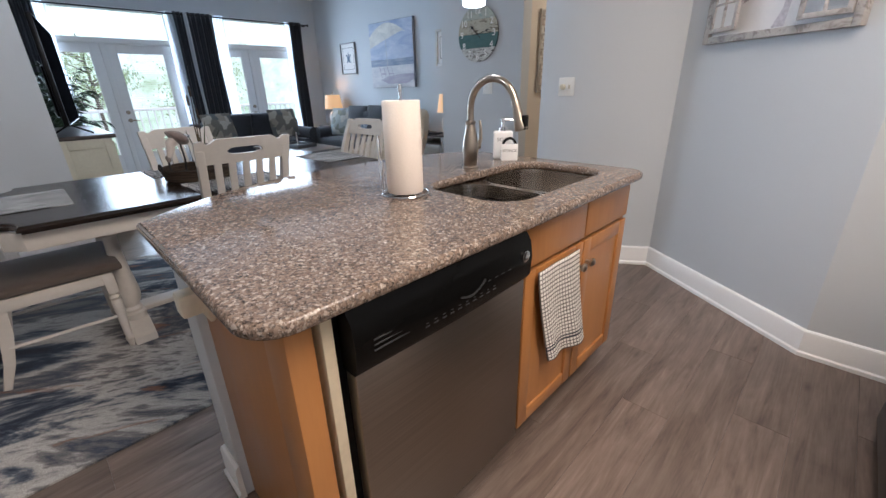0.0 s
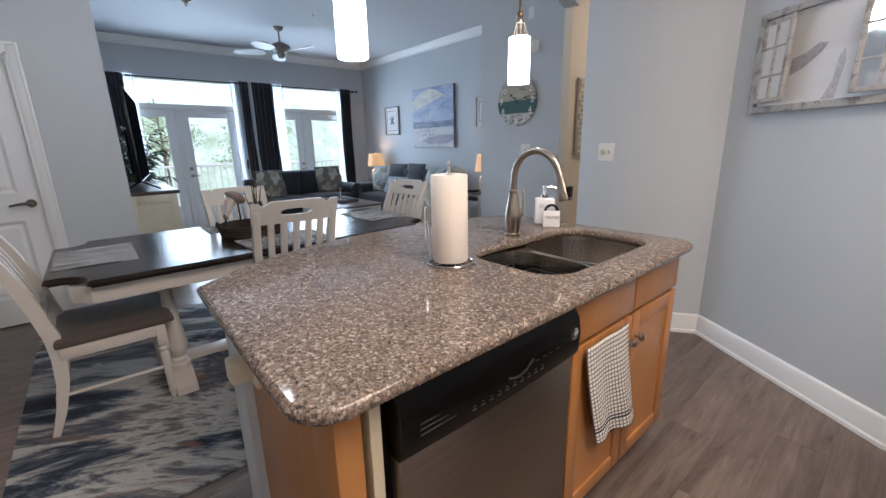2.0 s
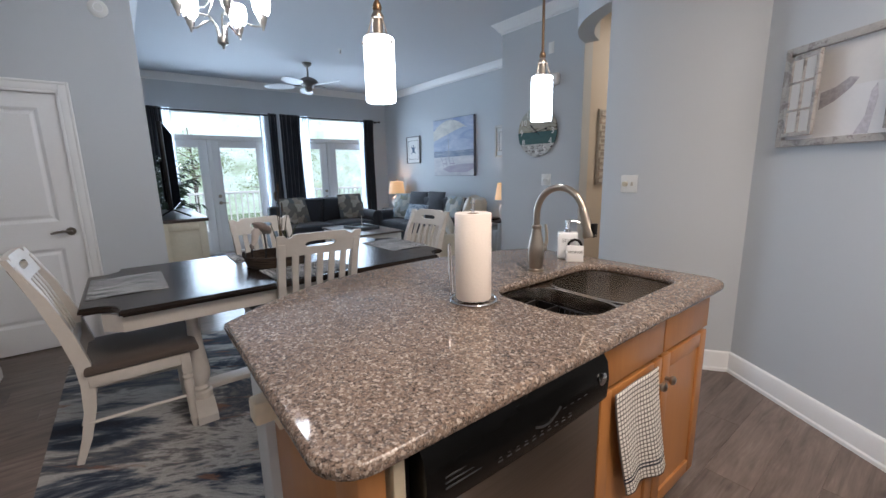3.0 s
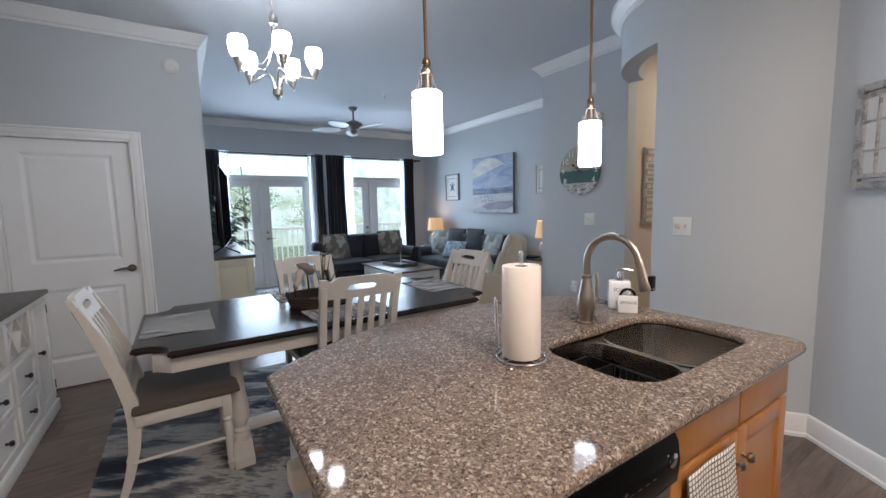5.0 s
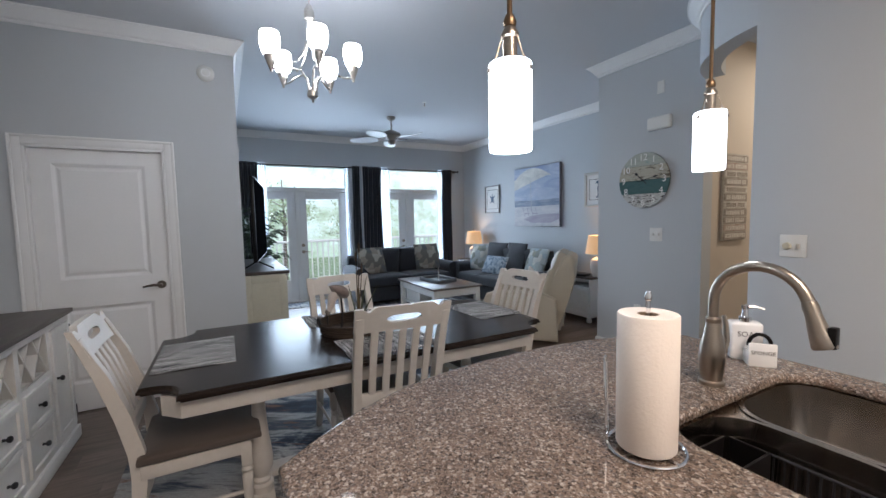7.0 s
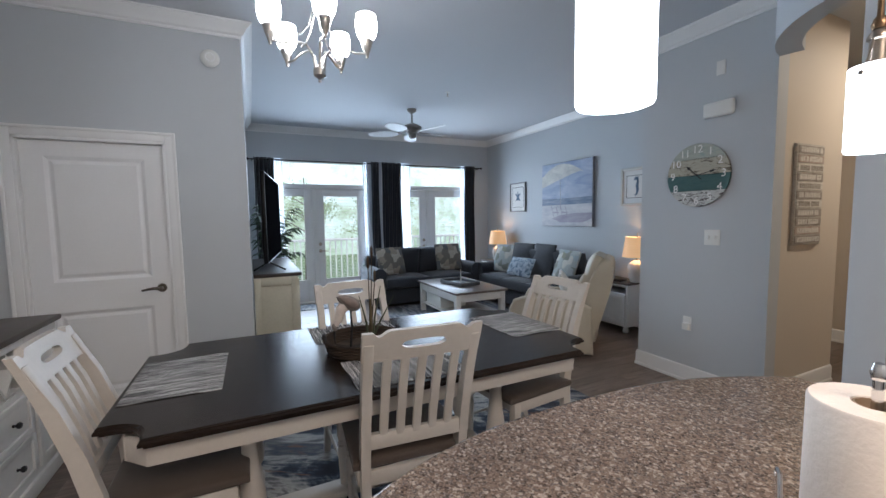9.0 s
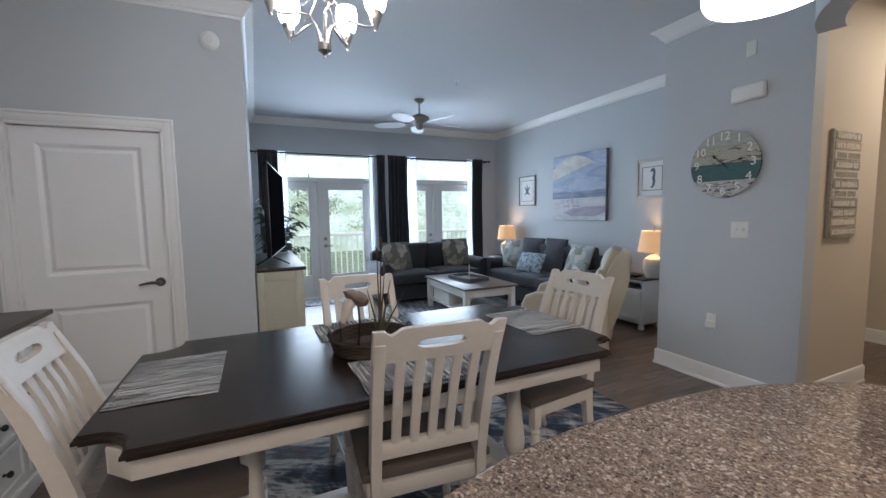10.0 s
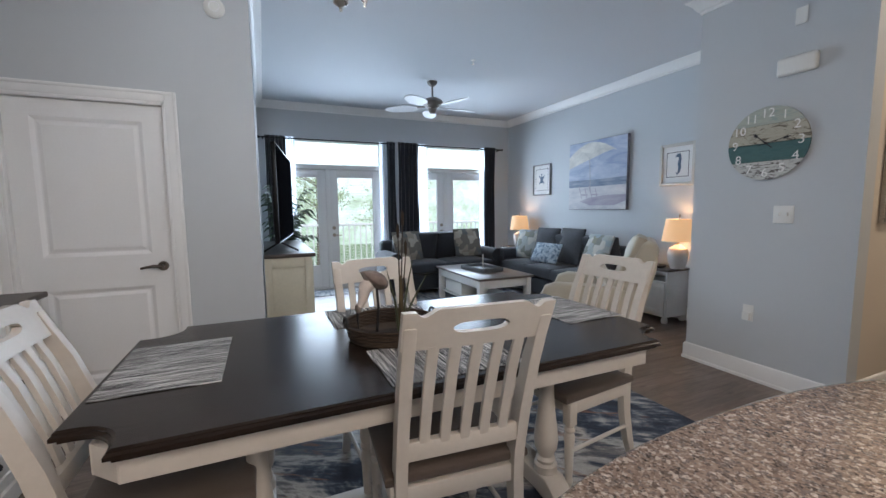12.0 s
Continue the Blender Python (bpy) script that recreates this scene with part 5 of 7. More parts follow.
for i, (dx, dy, h) in enumerate(((0.0, -0.005, 0.40), (0.01, 0.012, 0.45), (-0.01, 0.03, 0.33), (0.02, 0.115, 0.25), (-0.015, -0.05, 0.26), (0.0, 0.055, 0.30))):
    part("stem", tube([(0.012 * math.cos(i * 1.3), 0.012 * math.sin(i * 1.3), 0.0), (dx * 0.4, dy * 0.4, h * 0.5), (dx, dy, h)], [0.004, 0.0035, 0.002] if i < 3 else [0.006, 0.005, 0.0015], 6), REEDG if i > 2 else REED, rd)
    if i < 3:
        part("seed_head", lathe([(0.0, 0.0), (0.006, 0.008), (0.0065, 0.05), (0.0, 0.065)], 10, (dx, dy, h - 0.01), caps=False), REED, rd)

# ---------------------------------------------------------------- curtains
ROD = 2.345
for k, (a, b) in enumerate(((0.43, 2.47), (2.56, 4.55))):
    t = thing("curtain_rod", pose(-7.60, 0, ROD), "black iron curtain rod with ball ends", "curtain rod", "curtain rods")
    bm = cyl((0, a, 0), (0, b, 0), 0.011, seg=12)
    part("rod", bm, BLACKM, t)
    for y in (a, b):
        part("finial", lathe([(0.0, -0.022), (0.014, -0.018), (0.02, 0.0), (0.014, 0.018), (0.0, 0.022)], 14, (0, y, 0), caps=False), BLACKM, t)
        part("bracket", box(-0.1, 0.0, y + (0.06 if y == a else -0.06) - 0.008, y + (0.06 if y == a else -0.06) + 0.008, -0.02, 0.0), BLACKM, t)


def drape(name, y0, y1, x, material, folds, amp, label, z0=0.03, z1=ROD + 0.035, gather=0.0, thick=0.003, seed=0):
    me = bpy.data.meshes.new(name)
    nu, nv = folds * 8, 14
    vs, fs = [], []
    for j in range(nv + 1):
        v = j / nv
        for i in range(nu + 1):
            u = i / nu
            wv = math.sin(u * folds * 2 * math.pi + 0.7 * math.sin(3 * v + seed)) * amp * (1.0 + 0.25 * math.sin(5 * u + seed + 2 * v))
            yy = y0 + (y1 - y0) * (u + gather * (v - 1) * (u - 0.5))
            vs.append((x + wv, yy + 0.006 * math.sin(9 * v + 11 * u), z0 + (z1 - z0) * v))
    for j in range(nv):
        for i in range(nu):
            a = j * (nu + 1) + i
            fs.append((a, a + 1, a + nu + 2, a + nu + 1))
    me.from_pydata(vs, [], fs)
    me.materials.append(material)
    me.shade_smooth()
    ob = new(name, me)
    md = ob.modifiers.new("thickness", "SOLIDIFY")
    md.thickness = thick
    return tagged(ob, label, "curtain", "curtains at the glazed doors")


for y0, y1, n, s in ((0.51, 0.79, 5, 0), (2.345, 2.485, 2, 1), (2.54, 2.895, 5, 2), (4.18, 4.405, 4, 3)):
    drape("curtain", y0, y1, -7.60, CURTAIN, n, 0.026, "charcoal grommet curtain hanging from a black rod", seed=s)
for y0, y1, s in ((0.77, 0.925, 0), (2.23, 2.36, 1), (2.88, 3.085, 2), (4.11, 4.21, 3)):
    drape("sheer_curtain", y0, y1, -7.66, SHEER, 4, 0.012, "white sheer curtain at the edge of the glass", seed=s, thick=0.001)

# ---------------------------------------------------------------- television side
CREAM2 = plain("antique_cream_paint", (0.60, 0.57, 0.45), 0.45, var=0.06, big=4, fine=45, relief=0.06)
tc = thing("tv_cabinet", pose(-4.86, 0.43, 0), "antique cream media cabinet with dark wooden top", "media cabinet")
L = 1.65
part("top", box(-L - 0.02, 0.03, 0.0, 0.43, 0.865, 0.9, 0.008, 3), ESP, tc, "dark stained wooden top")
part("body", box(-L, 0.0, 0.0, 0.39, 0.07, 0.865, 0.004), CREAM2, tc)
part("plinth", box(-L - 0.01, 0.012, 0.0, 0.405, 0.0, 0.07, 0.004), CREAM2, tc)
bm = bmesh.new()
for y0, y1, z0, z1 in ((0.0, 0.06, 0.07, 0.865), (0.33, 0.392, 0.07, 0.865), (0.06, 0.33, 0.07, 0.16), (0.06, 0.33, 0.78, 0.865)):
    add_box(bm, 0.0, 0.016, y0, y1, z0, z1, 0.003)
part("end_panel", bm, CREAM2, tc)
for i in range(3):
    x1 = -0.04 - i * 0.53
    d = part("door", y_shaker(x1 - 0.50, x1, 0.11, 0.83, 0.39, 0.06), CREAM2, tc)
    y_knob(d, x1 - 0.46, 0.40, 0.5)
SCREEN = plain("black_screen", (0.006, 0.006, 0.007), 0.6, var=0.05, relief=0.0)
SCREEN.node_tree.nodes["Principled BSDF"].inputs["Specular IOR Level"].default_value = 0.0
tv = thing("television", pose(-5.68, 0.655, 0.9, 0, 0, -8), "large black flat-screen television on the cream cabinet", "television")
part("panel", box(-0.77, 0.77, -0.022, 0.018, 0.085, 0.98, 0.006), BLACKP, tv)
part("screen", box(-0.755, 0.755, 0.0185, 0.020, 0.10, 0.965), SCREEN, tv)
part("rear_housing", box(-0.45, 0.45, -0.07, -0.02, 0.15, 0.6, 0.02), BLACKP, tv)
for s in (-1, 1):
    part("foot", tube([(s * 0.6, -0.14, 0.006), (s * 0.6, 0.0, 0.09), (s * 0.6, 0.16, 0.006)], 0.009, 8), BLACKP, tv)

LEAF = plain("dark_palm_leaf", (0.03, 0.055, 0.025), 0.5, var=0.25, big=8, relief=0.0)
pl = thing("potted_palm", pose(-6.95, 0.74, 0.0), "dark green potted palm behind the television", "potted plant")
part("pot", lathe([(0.0, 0.0), (0.13, 0.0), (0.17, 0.25), (0.18, 0.32), (0.165, 0.32), (0.155, 0.28), (0.0, 0.28)], 24, caps=False), BLACKM, pl, "black pot")
rng = random.Random(5)
bm, stems = bmesh.new(), bmesh.new()
for i in range(34):
    a = rng.uniform(0, 2 * math.pi)
    reach, top_z = rng.uniform(0.18, 0.34), rng.uniform(1.0, 1.72)
    pts = [Vector((0.04 * math.cos(a), 0.04 * math.sin(a), 0.28))]
    for k in range(1, 9):
        f = k / 8
        pts.append(Vector((math.cos(a) * reach * f ** 1.6, max(-0.22, math.sin(a) * reach * f ** 1.6), 0.28 + (top_z - 0.28) * (1 - (1 - f) ** 1.5) - 0.25 * max(0, f - 0.7))))
    add_tube(stems, pts, [0.006 - 0.0005 * k for k in range(9)], 5)
    for k in range(3, 9):
        for s in (-1, 1):
            base = pts[k]
            d = (pts[k] - pts[k - 1]).normalized()
            side = Vector((-math.sin(a), math.cos(a), 0)) * s
            tip = base + (side * 0.8 + d * 0.5 + Vector((0, 0, -0.45 - 0.3 * rng.random()))).normalized() * rng.uniform(0.12, 0.2)
            mid = (base + tip) / 2 + Vector((0, 0, 0.025))
            wv = d.cross(side).normalized() * 0.001 + d * 0.013
            v = [bm.verts.new(p) for p in (base, mid + wv, tip, mid - wv)]
            bm.faces.new(v)
part("stems", stems, LEAF, pl)
ob = part("fronds", bm, LEAF, pl)
ob["kind"] = "stuff"

# ---------------------------------------------------------------- sofas
PILLA = camo("taupe_blotch_cloth", [(0.0, (0.16, 0.15, 0.13)), (0.3, (0.30, 0.27, 0.22)), (0.55, (0.42, 0.39, 0.33)), (0.75, (0.12, 0.13, 0.13))], 9)
PILLB = camo("pale_blue_patch_cloth", [(0.0, (0.38, 0.41, 0.40)), (0.28, (0.24, 0.25, 0.22)), (0.5, (0.54, 0.53, 0.48)), (0.72, (0.29, 0.29, 0.22)), (0.86, (0.33, 0.39, 0.42))], 10)
PILLC = camo("blue_scale_cloth", [(0.0, (0.40, 0.46, 0.52)), (0.4, (0.14, 0.19, 0.25)), (0.7, (0.30, 0.36, 0.42))], 34)
PILLD = fabric("black_velvet_cloth", (0.04, 0.043, 0.05), 60, 0.6)


def sofa(m, w, d, seats, label):
    """Faces +y, its back on -y; w along x."""
    t = thing("sofa", m, label, "sofa")
    arm = 0.2
    part("base", box(-w / 2 + 0.02, w / 2 - 0.02, -d / 2, d / 2 - 0.06, 0.06, 0.3, 0.03, 3), SOFA, t)
    part("back_frame", box(-w / 2 + 0.05, w / 2 - 0.05, -d / 2, -d / 2 + 0.2, 0.2, 0.78, 0.06, 4), SOFA, t)
    for s in (-1, 1):
        bm = bmesh.new()
        add_box(bm, s * (w / 2 - arm), s * w / 2, -d / 2 + 0.02, d / 2 - 0.04, 0.06, 0.5, 0.04, 3)
        add_cyl(bm, (s * (w / 2 - arm / 2), -d / 2 + 0.03, 0.53), (s * (w / 2 - arm / 2), d / 2 - 0.03, 0.53), 0.105, seg=24)
        part("arm", bm, SOFA, t)
        for y in (-d / 2 + 0.08, d / 2 - 0.12):
            part("leg", cyl((s * (w / 2 - 0.1), y, 0), (s * (w / 2 - 0.1), y, 0.065), 0.022, 0.03, 12), BLACKM, t)
    sw = (w - 2 * arm) / seats
    for i in range(seats):
        x = -w / 2 + arm + sw * (i + 0.5)
        part("seat_cushion", cushion(sw - 0.004, d - 0.2, 0.2, 0.3, 8, (x, 0.1, 0.39), seed=i), SOFA, t)
        part("back_cushion", cushion(sw - 0.01, 0.46, 0.22, 0.4, 8, (x, -d / 2 + 0.27, 0.67), pose(0, 0, 0, 78, 0, 0), seed=i + 7), SOFA, t)
    return t


sofa(pose(-7.02, 3.02, 0, 0, 0, -90), 1.9, 0.86, 2, "charcoal cloth loveseat with its back to the glazed doors")
sofa(pose(-5.62, 4.30, 0, 0, 0, 180), 2.15, 0.86, 3, "long charcoal cloth sofa below the beach painting")


def pillow(x, y, z, size, rx, rz, material, label, h=None):
    ob = part("throw_pillow", cushion(size, h or size, 0.14, 0.75, 9, (0, 0, 0)), material, None, at=pose(x, y, z, rx, 0, rz))
    return tagged(ob, label, "pillow")


pillow(-7.0, 2.47, 0.71, 0.46, 68, 97, PILLA, "taupe and grey blotched throw pillow on the loveseat")
pillow(-7.02, 3.52, 0.72, 0.46, 72, 85, PILLA, "taupe and grey blotched throw pillow on the loveseat")
pillow(-6.35, 4.28, 0.71, 0.46, 70, 20, PILLB, "pale blue and cream patched throw pillow on the sofa")
pillow(-6.0, 4.34, 0.74, 0.48, 74, 4, PILLD, "dark velvet throw pillow on the sofa")
pillow(-5.5, 4.36, 0.74, 0.5, 76, -4, PILLD, "dark velvet throw pillow on the sofa")
pillow(-5.75, 4.14, 0.63, 0.50, 62, 6, PILLC, "small blue patterned lumbar pillow on the sofa", 0.3)
pillow(-4.95, 4.30, 0.70, 0.48, 70, -8, PILLB, "pale blue and cream patched throw pillow on the sofa")

# coffee table
ct = thing("coffee_table", pose(-5.735, 3.07, 0), "white coffee table with dark plank top and lower shelf", "coffee table")
part("top", box(-0.635, 0.635, -0.39, 0.39, 0.432, 0.46, 0.006), wood("grey_washed_top", (0.11, 0.085, 0.072), (0.2, 0.165, 0.145), 0.32, 0, 1.0, 14), ct, "worn dark wooden top")
bm = bmesh.new()
for s in (-1, 1):
    add_box(bm, -0.59, 0.59, s * 0.355, s * 0.335, 0.33, 0.432, 0.003)
    add_box(bm, s * 0.6, s * 0.58, -0.335, 0.335, 0.33, 0.432, 0.003)
part("apron", bm, WHITEP, ct)
for sx in (-1, 1):
    for sy in (-1, 1):
        part("leg", box(sx * 0.57 - 0.035, sx * 0.57 + 0.035, sy * 0.33 - 0.035, sy * 0.33 + 0.035, 0.0, 0.432, 0.005), WHITEP, ct)
part("shelf", box(-0.58, 0.58, -0.34, 0.34, 0.12, 0.145, 0.004), WHITEP, ct)
bx_ = thing("storage_box", pose(-5.95, 2.95, 0.146), "white wooden storage box on the coffee table shelf", "box")
part("body", box(-0.25, 0.25, -0.2, 0.2, 0, 0.15, 0.006), WHITEP, bx_)
part("lid", box(-0.255, 0.255, -0.205, 0.205, 0.1505, 0.165, 0.004), WHITEP, bx_)
ty = thing("serving_tray", pose(-5.75, 3.08, 0.4605, 0, 0, 8), "grey wooden tray with books and a candle on the coffee table", "tray")
GREYW = wood("grey_tray_wood", (0.06, 0.065, 0.07), (0.13, 0.135, 0.14), 0.5, 0, 1.0, 14)
part("bottom", box(-0.26, 0.26, -0.16, 0.16, 0, 0.012, 0.002), GREYW, ty)
bm = bmesh.new()
for s in (-1, 1):
    add_box(bm, -0.26, 0.26, s * 0.16, s * 0.148, 0.012, 0.05, 0.003)
    add_box(bm, s * 0.26, s * 0.248, -0.148, 0.148, 0.012, 0.05, 0.003)
part("rim", bm, GREYW, ty)
cd = thing("candle_holder", pose(-5.68, 3.06, 0.4735), "slim pale candle on a dark dish in the tray", "candle holder")
part("dish", lathe([(0.0, 0.0), (0.07, 0.0), (0.08, 0.015), (0.06, 0.02), (0.0, 0.018)], 20, caps=False), BLACKM, cd)
part("candle", cyl((0, 0, 0.018), (0, 0, 0.2), 0.008, seg=10), CREAM, cd)

# end tables and table lamps
LSHADE = glow("lit_linen_shade", (1.0, 0.52, 0.20), 0.42)
LSHADE.node_tree.nodes["Principled BSDF"].inputs["Base Color"].default_value = (0.55, 0.42, 0.28, 1)
LSHADE.node_tree.nodes["Principled BSDF"].inputs["Roughness"].default_value = 0.9
STONE = plain("pale_stone_lamp_base", (0.62, 0.58, 0.54), 0.6, var=0.08, big=12, fine=60, relief=0.2)


def table_lamp(m, label):
    t = thing("table_lamp", m, label, "table lamp", "table lamps")
    part("base", lathe([(0.0, 0.0), (0.07, 0.0), (0.08, 0.03), (0.10, 0.10), (0.105, 0.17), (0.09, 0.22), (0.05, 0.245), (0.035, 0.26), (0.0, 0.262)], 28, caps=False), STONE, t)
    part("stem", cyl((0, 0, 0.26), (0, 0, 0.57), 0.008, seg=10), NICKEL, t)
    bm = lathe([(0.165, 0.30), (0.13, 0.54), (0.128, 0.54), (0.163, 0.30)], 32, caps=False)
    part("shade", bm, LSHADE, t, "lit warm linen shade")
    part("finial", lathe([(0.0, 0.565), (0.009, 0.572), (0.009, 0.585), (0.0, 0.595)], 10, caps=False), NICKEL, t)
    return t


def end_table(m, label):
    t = thing("end_table", m, label, "end table", "end tables")
    part("top", box(-0.29, 0.29, -0.19, 0.19, 0.575, 0.60, 0.005), ESP, t, "dark wooden top")
    bm = bmesh.new()
    for s in (-1, 1):
        add_box(bm, s * 0.27, s * 0.25, -0.17, 0.17, 0.07, 0.575, 0.002)
    add_box(bm, -0.25, 0.25, 0.15, 0.17, 0.07, 0.575)
    add_box(bm, -0.25, 0.25, -0.17, 0.15, 0.07, 0.09)
    add_box(bm, -0.25, 0.25, -0.165, 0.15, 0.45, 0.465)
    add_box(bm, -0.25, 0.25, -0.17, -0.15, 0.555, 0.575)
    part("body", bm, WHITEP, t)
    d = part("door", y_shaker(-0.247, 0.247, 0.093, 0.447, -0.168, 0.05), WHITEP, t)
    d.matrix_basis = Matrix.Rotation(math.pi, 4, "Z") @ Matrix.Translation((0, 0.335, 0))
    y_knob(d, 0.2, -0.15, 0.25)
    for sx in (-1, 1):
        for sy in (-1, 1):
            part("foot", lathe([(0.0, 0.0), (0.025, 0.0), (0.036, 0.02), (0.03, 0.05), (0.022, 0.07), (0.0, 0.07)], 14, (sx * 0.235, sy * 0.14, 0), caps=False), WHITEP, t)
    return t


e1 = end_table(pose(-4.28, 4.555, 0), "white end table with dark top beside the recliner")
copy_thing(e1, pose(-7.02, 4.54, 0))
l1 = table_lamp(pose(-4.035, 4.57, 0.601), "lit table lamp with linen shade and stone base on end table")
copy_thing(l1, pose(-6.98, 4.53, 0.601))
for x, y in ((-4.035, 4.57), (-6.98, 4.53)):
    lamp("table_lamp_bulb", "POINT", Matrix.Translation((x, y, 1.03)), 5, (1.0, 0.58, 0.25), 0.03)
bxk = thing("book", pose(-4.24, 4.45, 0.601, 0, 0, 12), "dark book lying on the end table", "book")
part("cover", box(-0.11, 0.11, -0.08, 0.08, 0, 0.025, 0.003), BLACKP, bxk)

# recliner
LEATHER = plain("cream_leather", (0.50, 0.45, 0.35), 0.5, var=0.05, big=4, fine=120, relief=0.2)
THROW = fabric("ivory_throw_knit", (0.60, 0.59, 0.54), 120, 0.1)
rc = thing("recliner", pose(-4.14, 3.43, 0, 0, 0, 130), "cream leather recliner with a pale cushion on its seat", "armchair")
part("base", box(-0.30, 0.30, -0.36, 0.36, 0.03, 0.28, 0.03, 3), LEATHER, rc)
for s in (-1, 1):
    side = [(-0.42, 0.03), (0.38, 0.03), (0.42, 0.12), (0.42, 0.44), (0.38, 0.53), (0.28, 0.57), (0.0, 0.56), (-0.25, 0.56), (-0.40, 0.50)]
    mm = Matrix(((0, 0, 1, 0), (1, 0, 0, 0), (0, 1, 0, 0), (0, 0, 0, 1)))
    part("arm", prism(side, s * 0.30 if s > 0 else -0.40, 0.40 if s > 0 else -0.30, 0.03, 3, mm), LEATHER, rc)
part("seat", cushion(0.6, 0.66, 0.24, 0.3, 8, (0, 0.08, 0.37)), LEATHER, rc)
part("footrest", cushion(0.58, 0.36, 0.12, 0.35, 8, (0, 0.41, 0.25), pose(0, 0, 0, 90, 0, 0)), LEATHER, rc)
shell = [(-0.20, 0.20), (-0.27, 0.45), (-0.36, 0.72), (-0.42, 0.90), (-0.46, 0.965), (-0.52, 0.985), (-0.57, 0.96), (-0.595, 0.90), (-0.58, 0.72), (-0.52, 0.48), (-0.45, 0.26), (-0.43, 0.12), (-0.30, 0.10)]
part("back_shell", prism(shell[::-1], -0.25, 0.25, 0.045, 4, Matrix(((0, 0, 1, 0), (1, 0, 0, 0), (0, 1, 0, 0), (0, 0, 0, 1)))), LEATHER, rc)
part("back_cushion", cushion(0.46, 0.42, 0.16, 0.4, 10, (0, -0.29, 0.60), pose(0, 0, 0, 107, 0, 0)), LEATHER, rc)
part("head_cushion", cushion(0.47, 0.26, 0.18, 0.5, 10, (0, -0.41, 0.88), pose(0, 0, 0, 112, 0, 0)), LEATHER, rc)
tagged(part("throw_pillow", cushion(0.36, 0.36, 0.13, 0.75, 9, (0, 0, 0)), THROW, None, at=rc.matrix_basis @ pose(0.05, -0.1, 0.62, 70, 0, 8)), "pale ivory throw pillow on the recliner seat", "pillow")

# rugs in the living room
LRUG = stripes("grey_fleck_weave", [(0.0, (0.10, 0.11, 0.13)), (0.42, (0.26, 0.27, 0.29)), (0.5, (0.4, 0.39, 0.38)), (0.56, (0.16, 0.17, 0.2))], 9, 1)
tagged(part("area_rug", box(-6.75, -4.75, 2.05, 3.95, 0, 0.009, 0.003), LRUG), "grey mottled rug under the coffee table", "rug")
tagged(part("door_mat", box(-7.62, -7.17, 0.98, 2.0, 0, 0.008, 0.003), LRUG), "dark grey striped mat at the glazed door", "mat")

# ---------------------------------------------------------------- ceiling fan
BLADE = plain("white_fan_blade", (0.72, 0.73, 0.74), 0.4, var=0.03, relief=0.05)
PEWTER = plain("pewter_fan_metal", (0.26, 0.24, 0.22), 0.5, 0.5, var=0.08, relief=0.0)
fn = thing("ceiling_fan", pose(-5.97, 2.49, CEILING), "pewter ceiling fan with five white blades", "ceiling fan")
part("canopy", lathe([(0.0, -0.06), (0.03, -0.055), (0.06, -0.03), (0.068, -0.001), (0.0, -0.001)], 24, caps=False), PEWTER, fn)
part("downrod", cyl((0, 0, -0.2), (0, 0, -0.05), 0.012, seg=12), PEWTER, fn)
part("motor", lathe([(0.0, -0.33), (0.07, -0.325), (0.085, -0.30), (0.12, -0.285), (0.135, -0.26), (0.125, -0.235), (0.07, -0.205), (0.03, -0.19), (0.0, -0.19)], 32, caps=False), PEWTER, fn)
part("switch_housing", lathe([(0.0, -0.40), (0.03, -0.395), (0.05, -0.37), (0.055, -0.33), (0.0, -0.33)], 24, caps=False), PEWTER, fn)
for i in range(5):
    m = pose(0, 0, -0.315, 0, 0, 20 + 72 * i)
    pts = []
    for k in range(13):
        f = k / 12
        pts.append((0.2 + 0.42 * f, 0.045 + 0.045 * math.sin(math.pi * f ** 0.8) + (0 if f < 0.95 else -0.03)))
    poly = [(x, -y) for x, y in pts] + [(x, y) for x, y in pts[::-1]]
    part("blade", prism(poly, -0.004, 0.004, 0.002, 1, m @ pose(0, 0, 0, 12, 0, 0)), BLADE, fn)
    bm = bmesh.new()
    add_box(bm, 0.1, 0.25, -0.016, 0.016, 0.0, 0.008, 0.003, m=m @ pose(0, 0, 0.004, 12, 0, 0))
    part("blade_arm", bm, PEWTER, fn)

# ---------------------------------------------------------------- pictures on the sofa wall
def flat(poly, x0, z0, y, name, material, parent, h=0.0012):
    """A shape of (along, up) lying on a wall that faces -y."""
    m = Matrix(((1, 0, 0, x0), (0, 0, 1, y), (0, 1, 0, z0), (0, 0, 0, 1)))
    return part(name, prism(poly, -h, 0.0, 0, 1, m), material, parent)


def oil(name, c1, c2, sx=4, sy=14):
    m, t, b = nodes_of(name)
    n = noise_tex(t, texco(t, scale=(sx, sx, sy)), 1.0, 5, 0.65, 0.5)
    t.links.new(ramp(t, n, [(0.35, c1), (0.65, c2)]), b.inputs["Base Color"])
    b.inputs["Roughness"].default_value = 0.6
    bump(t, b, n, 0.15, 0.003)
    return m


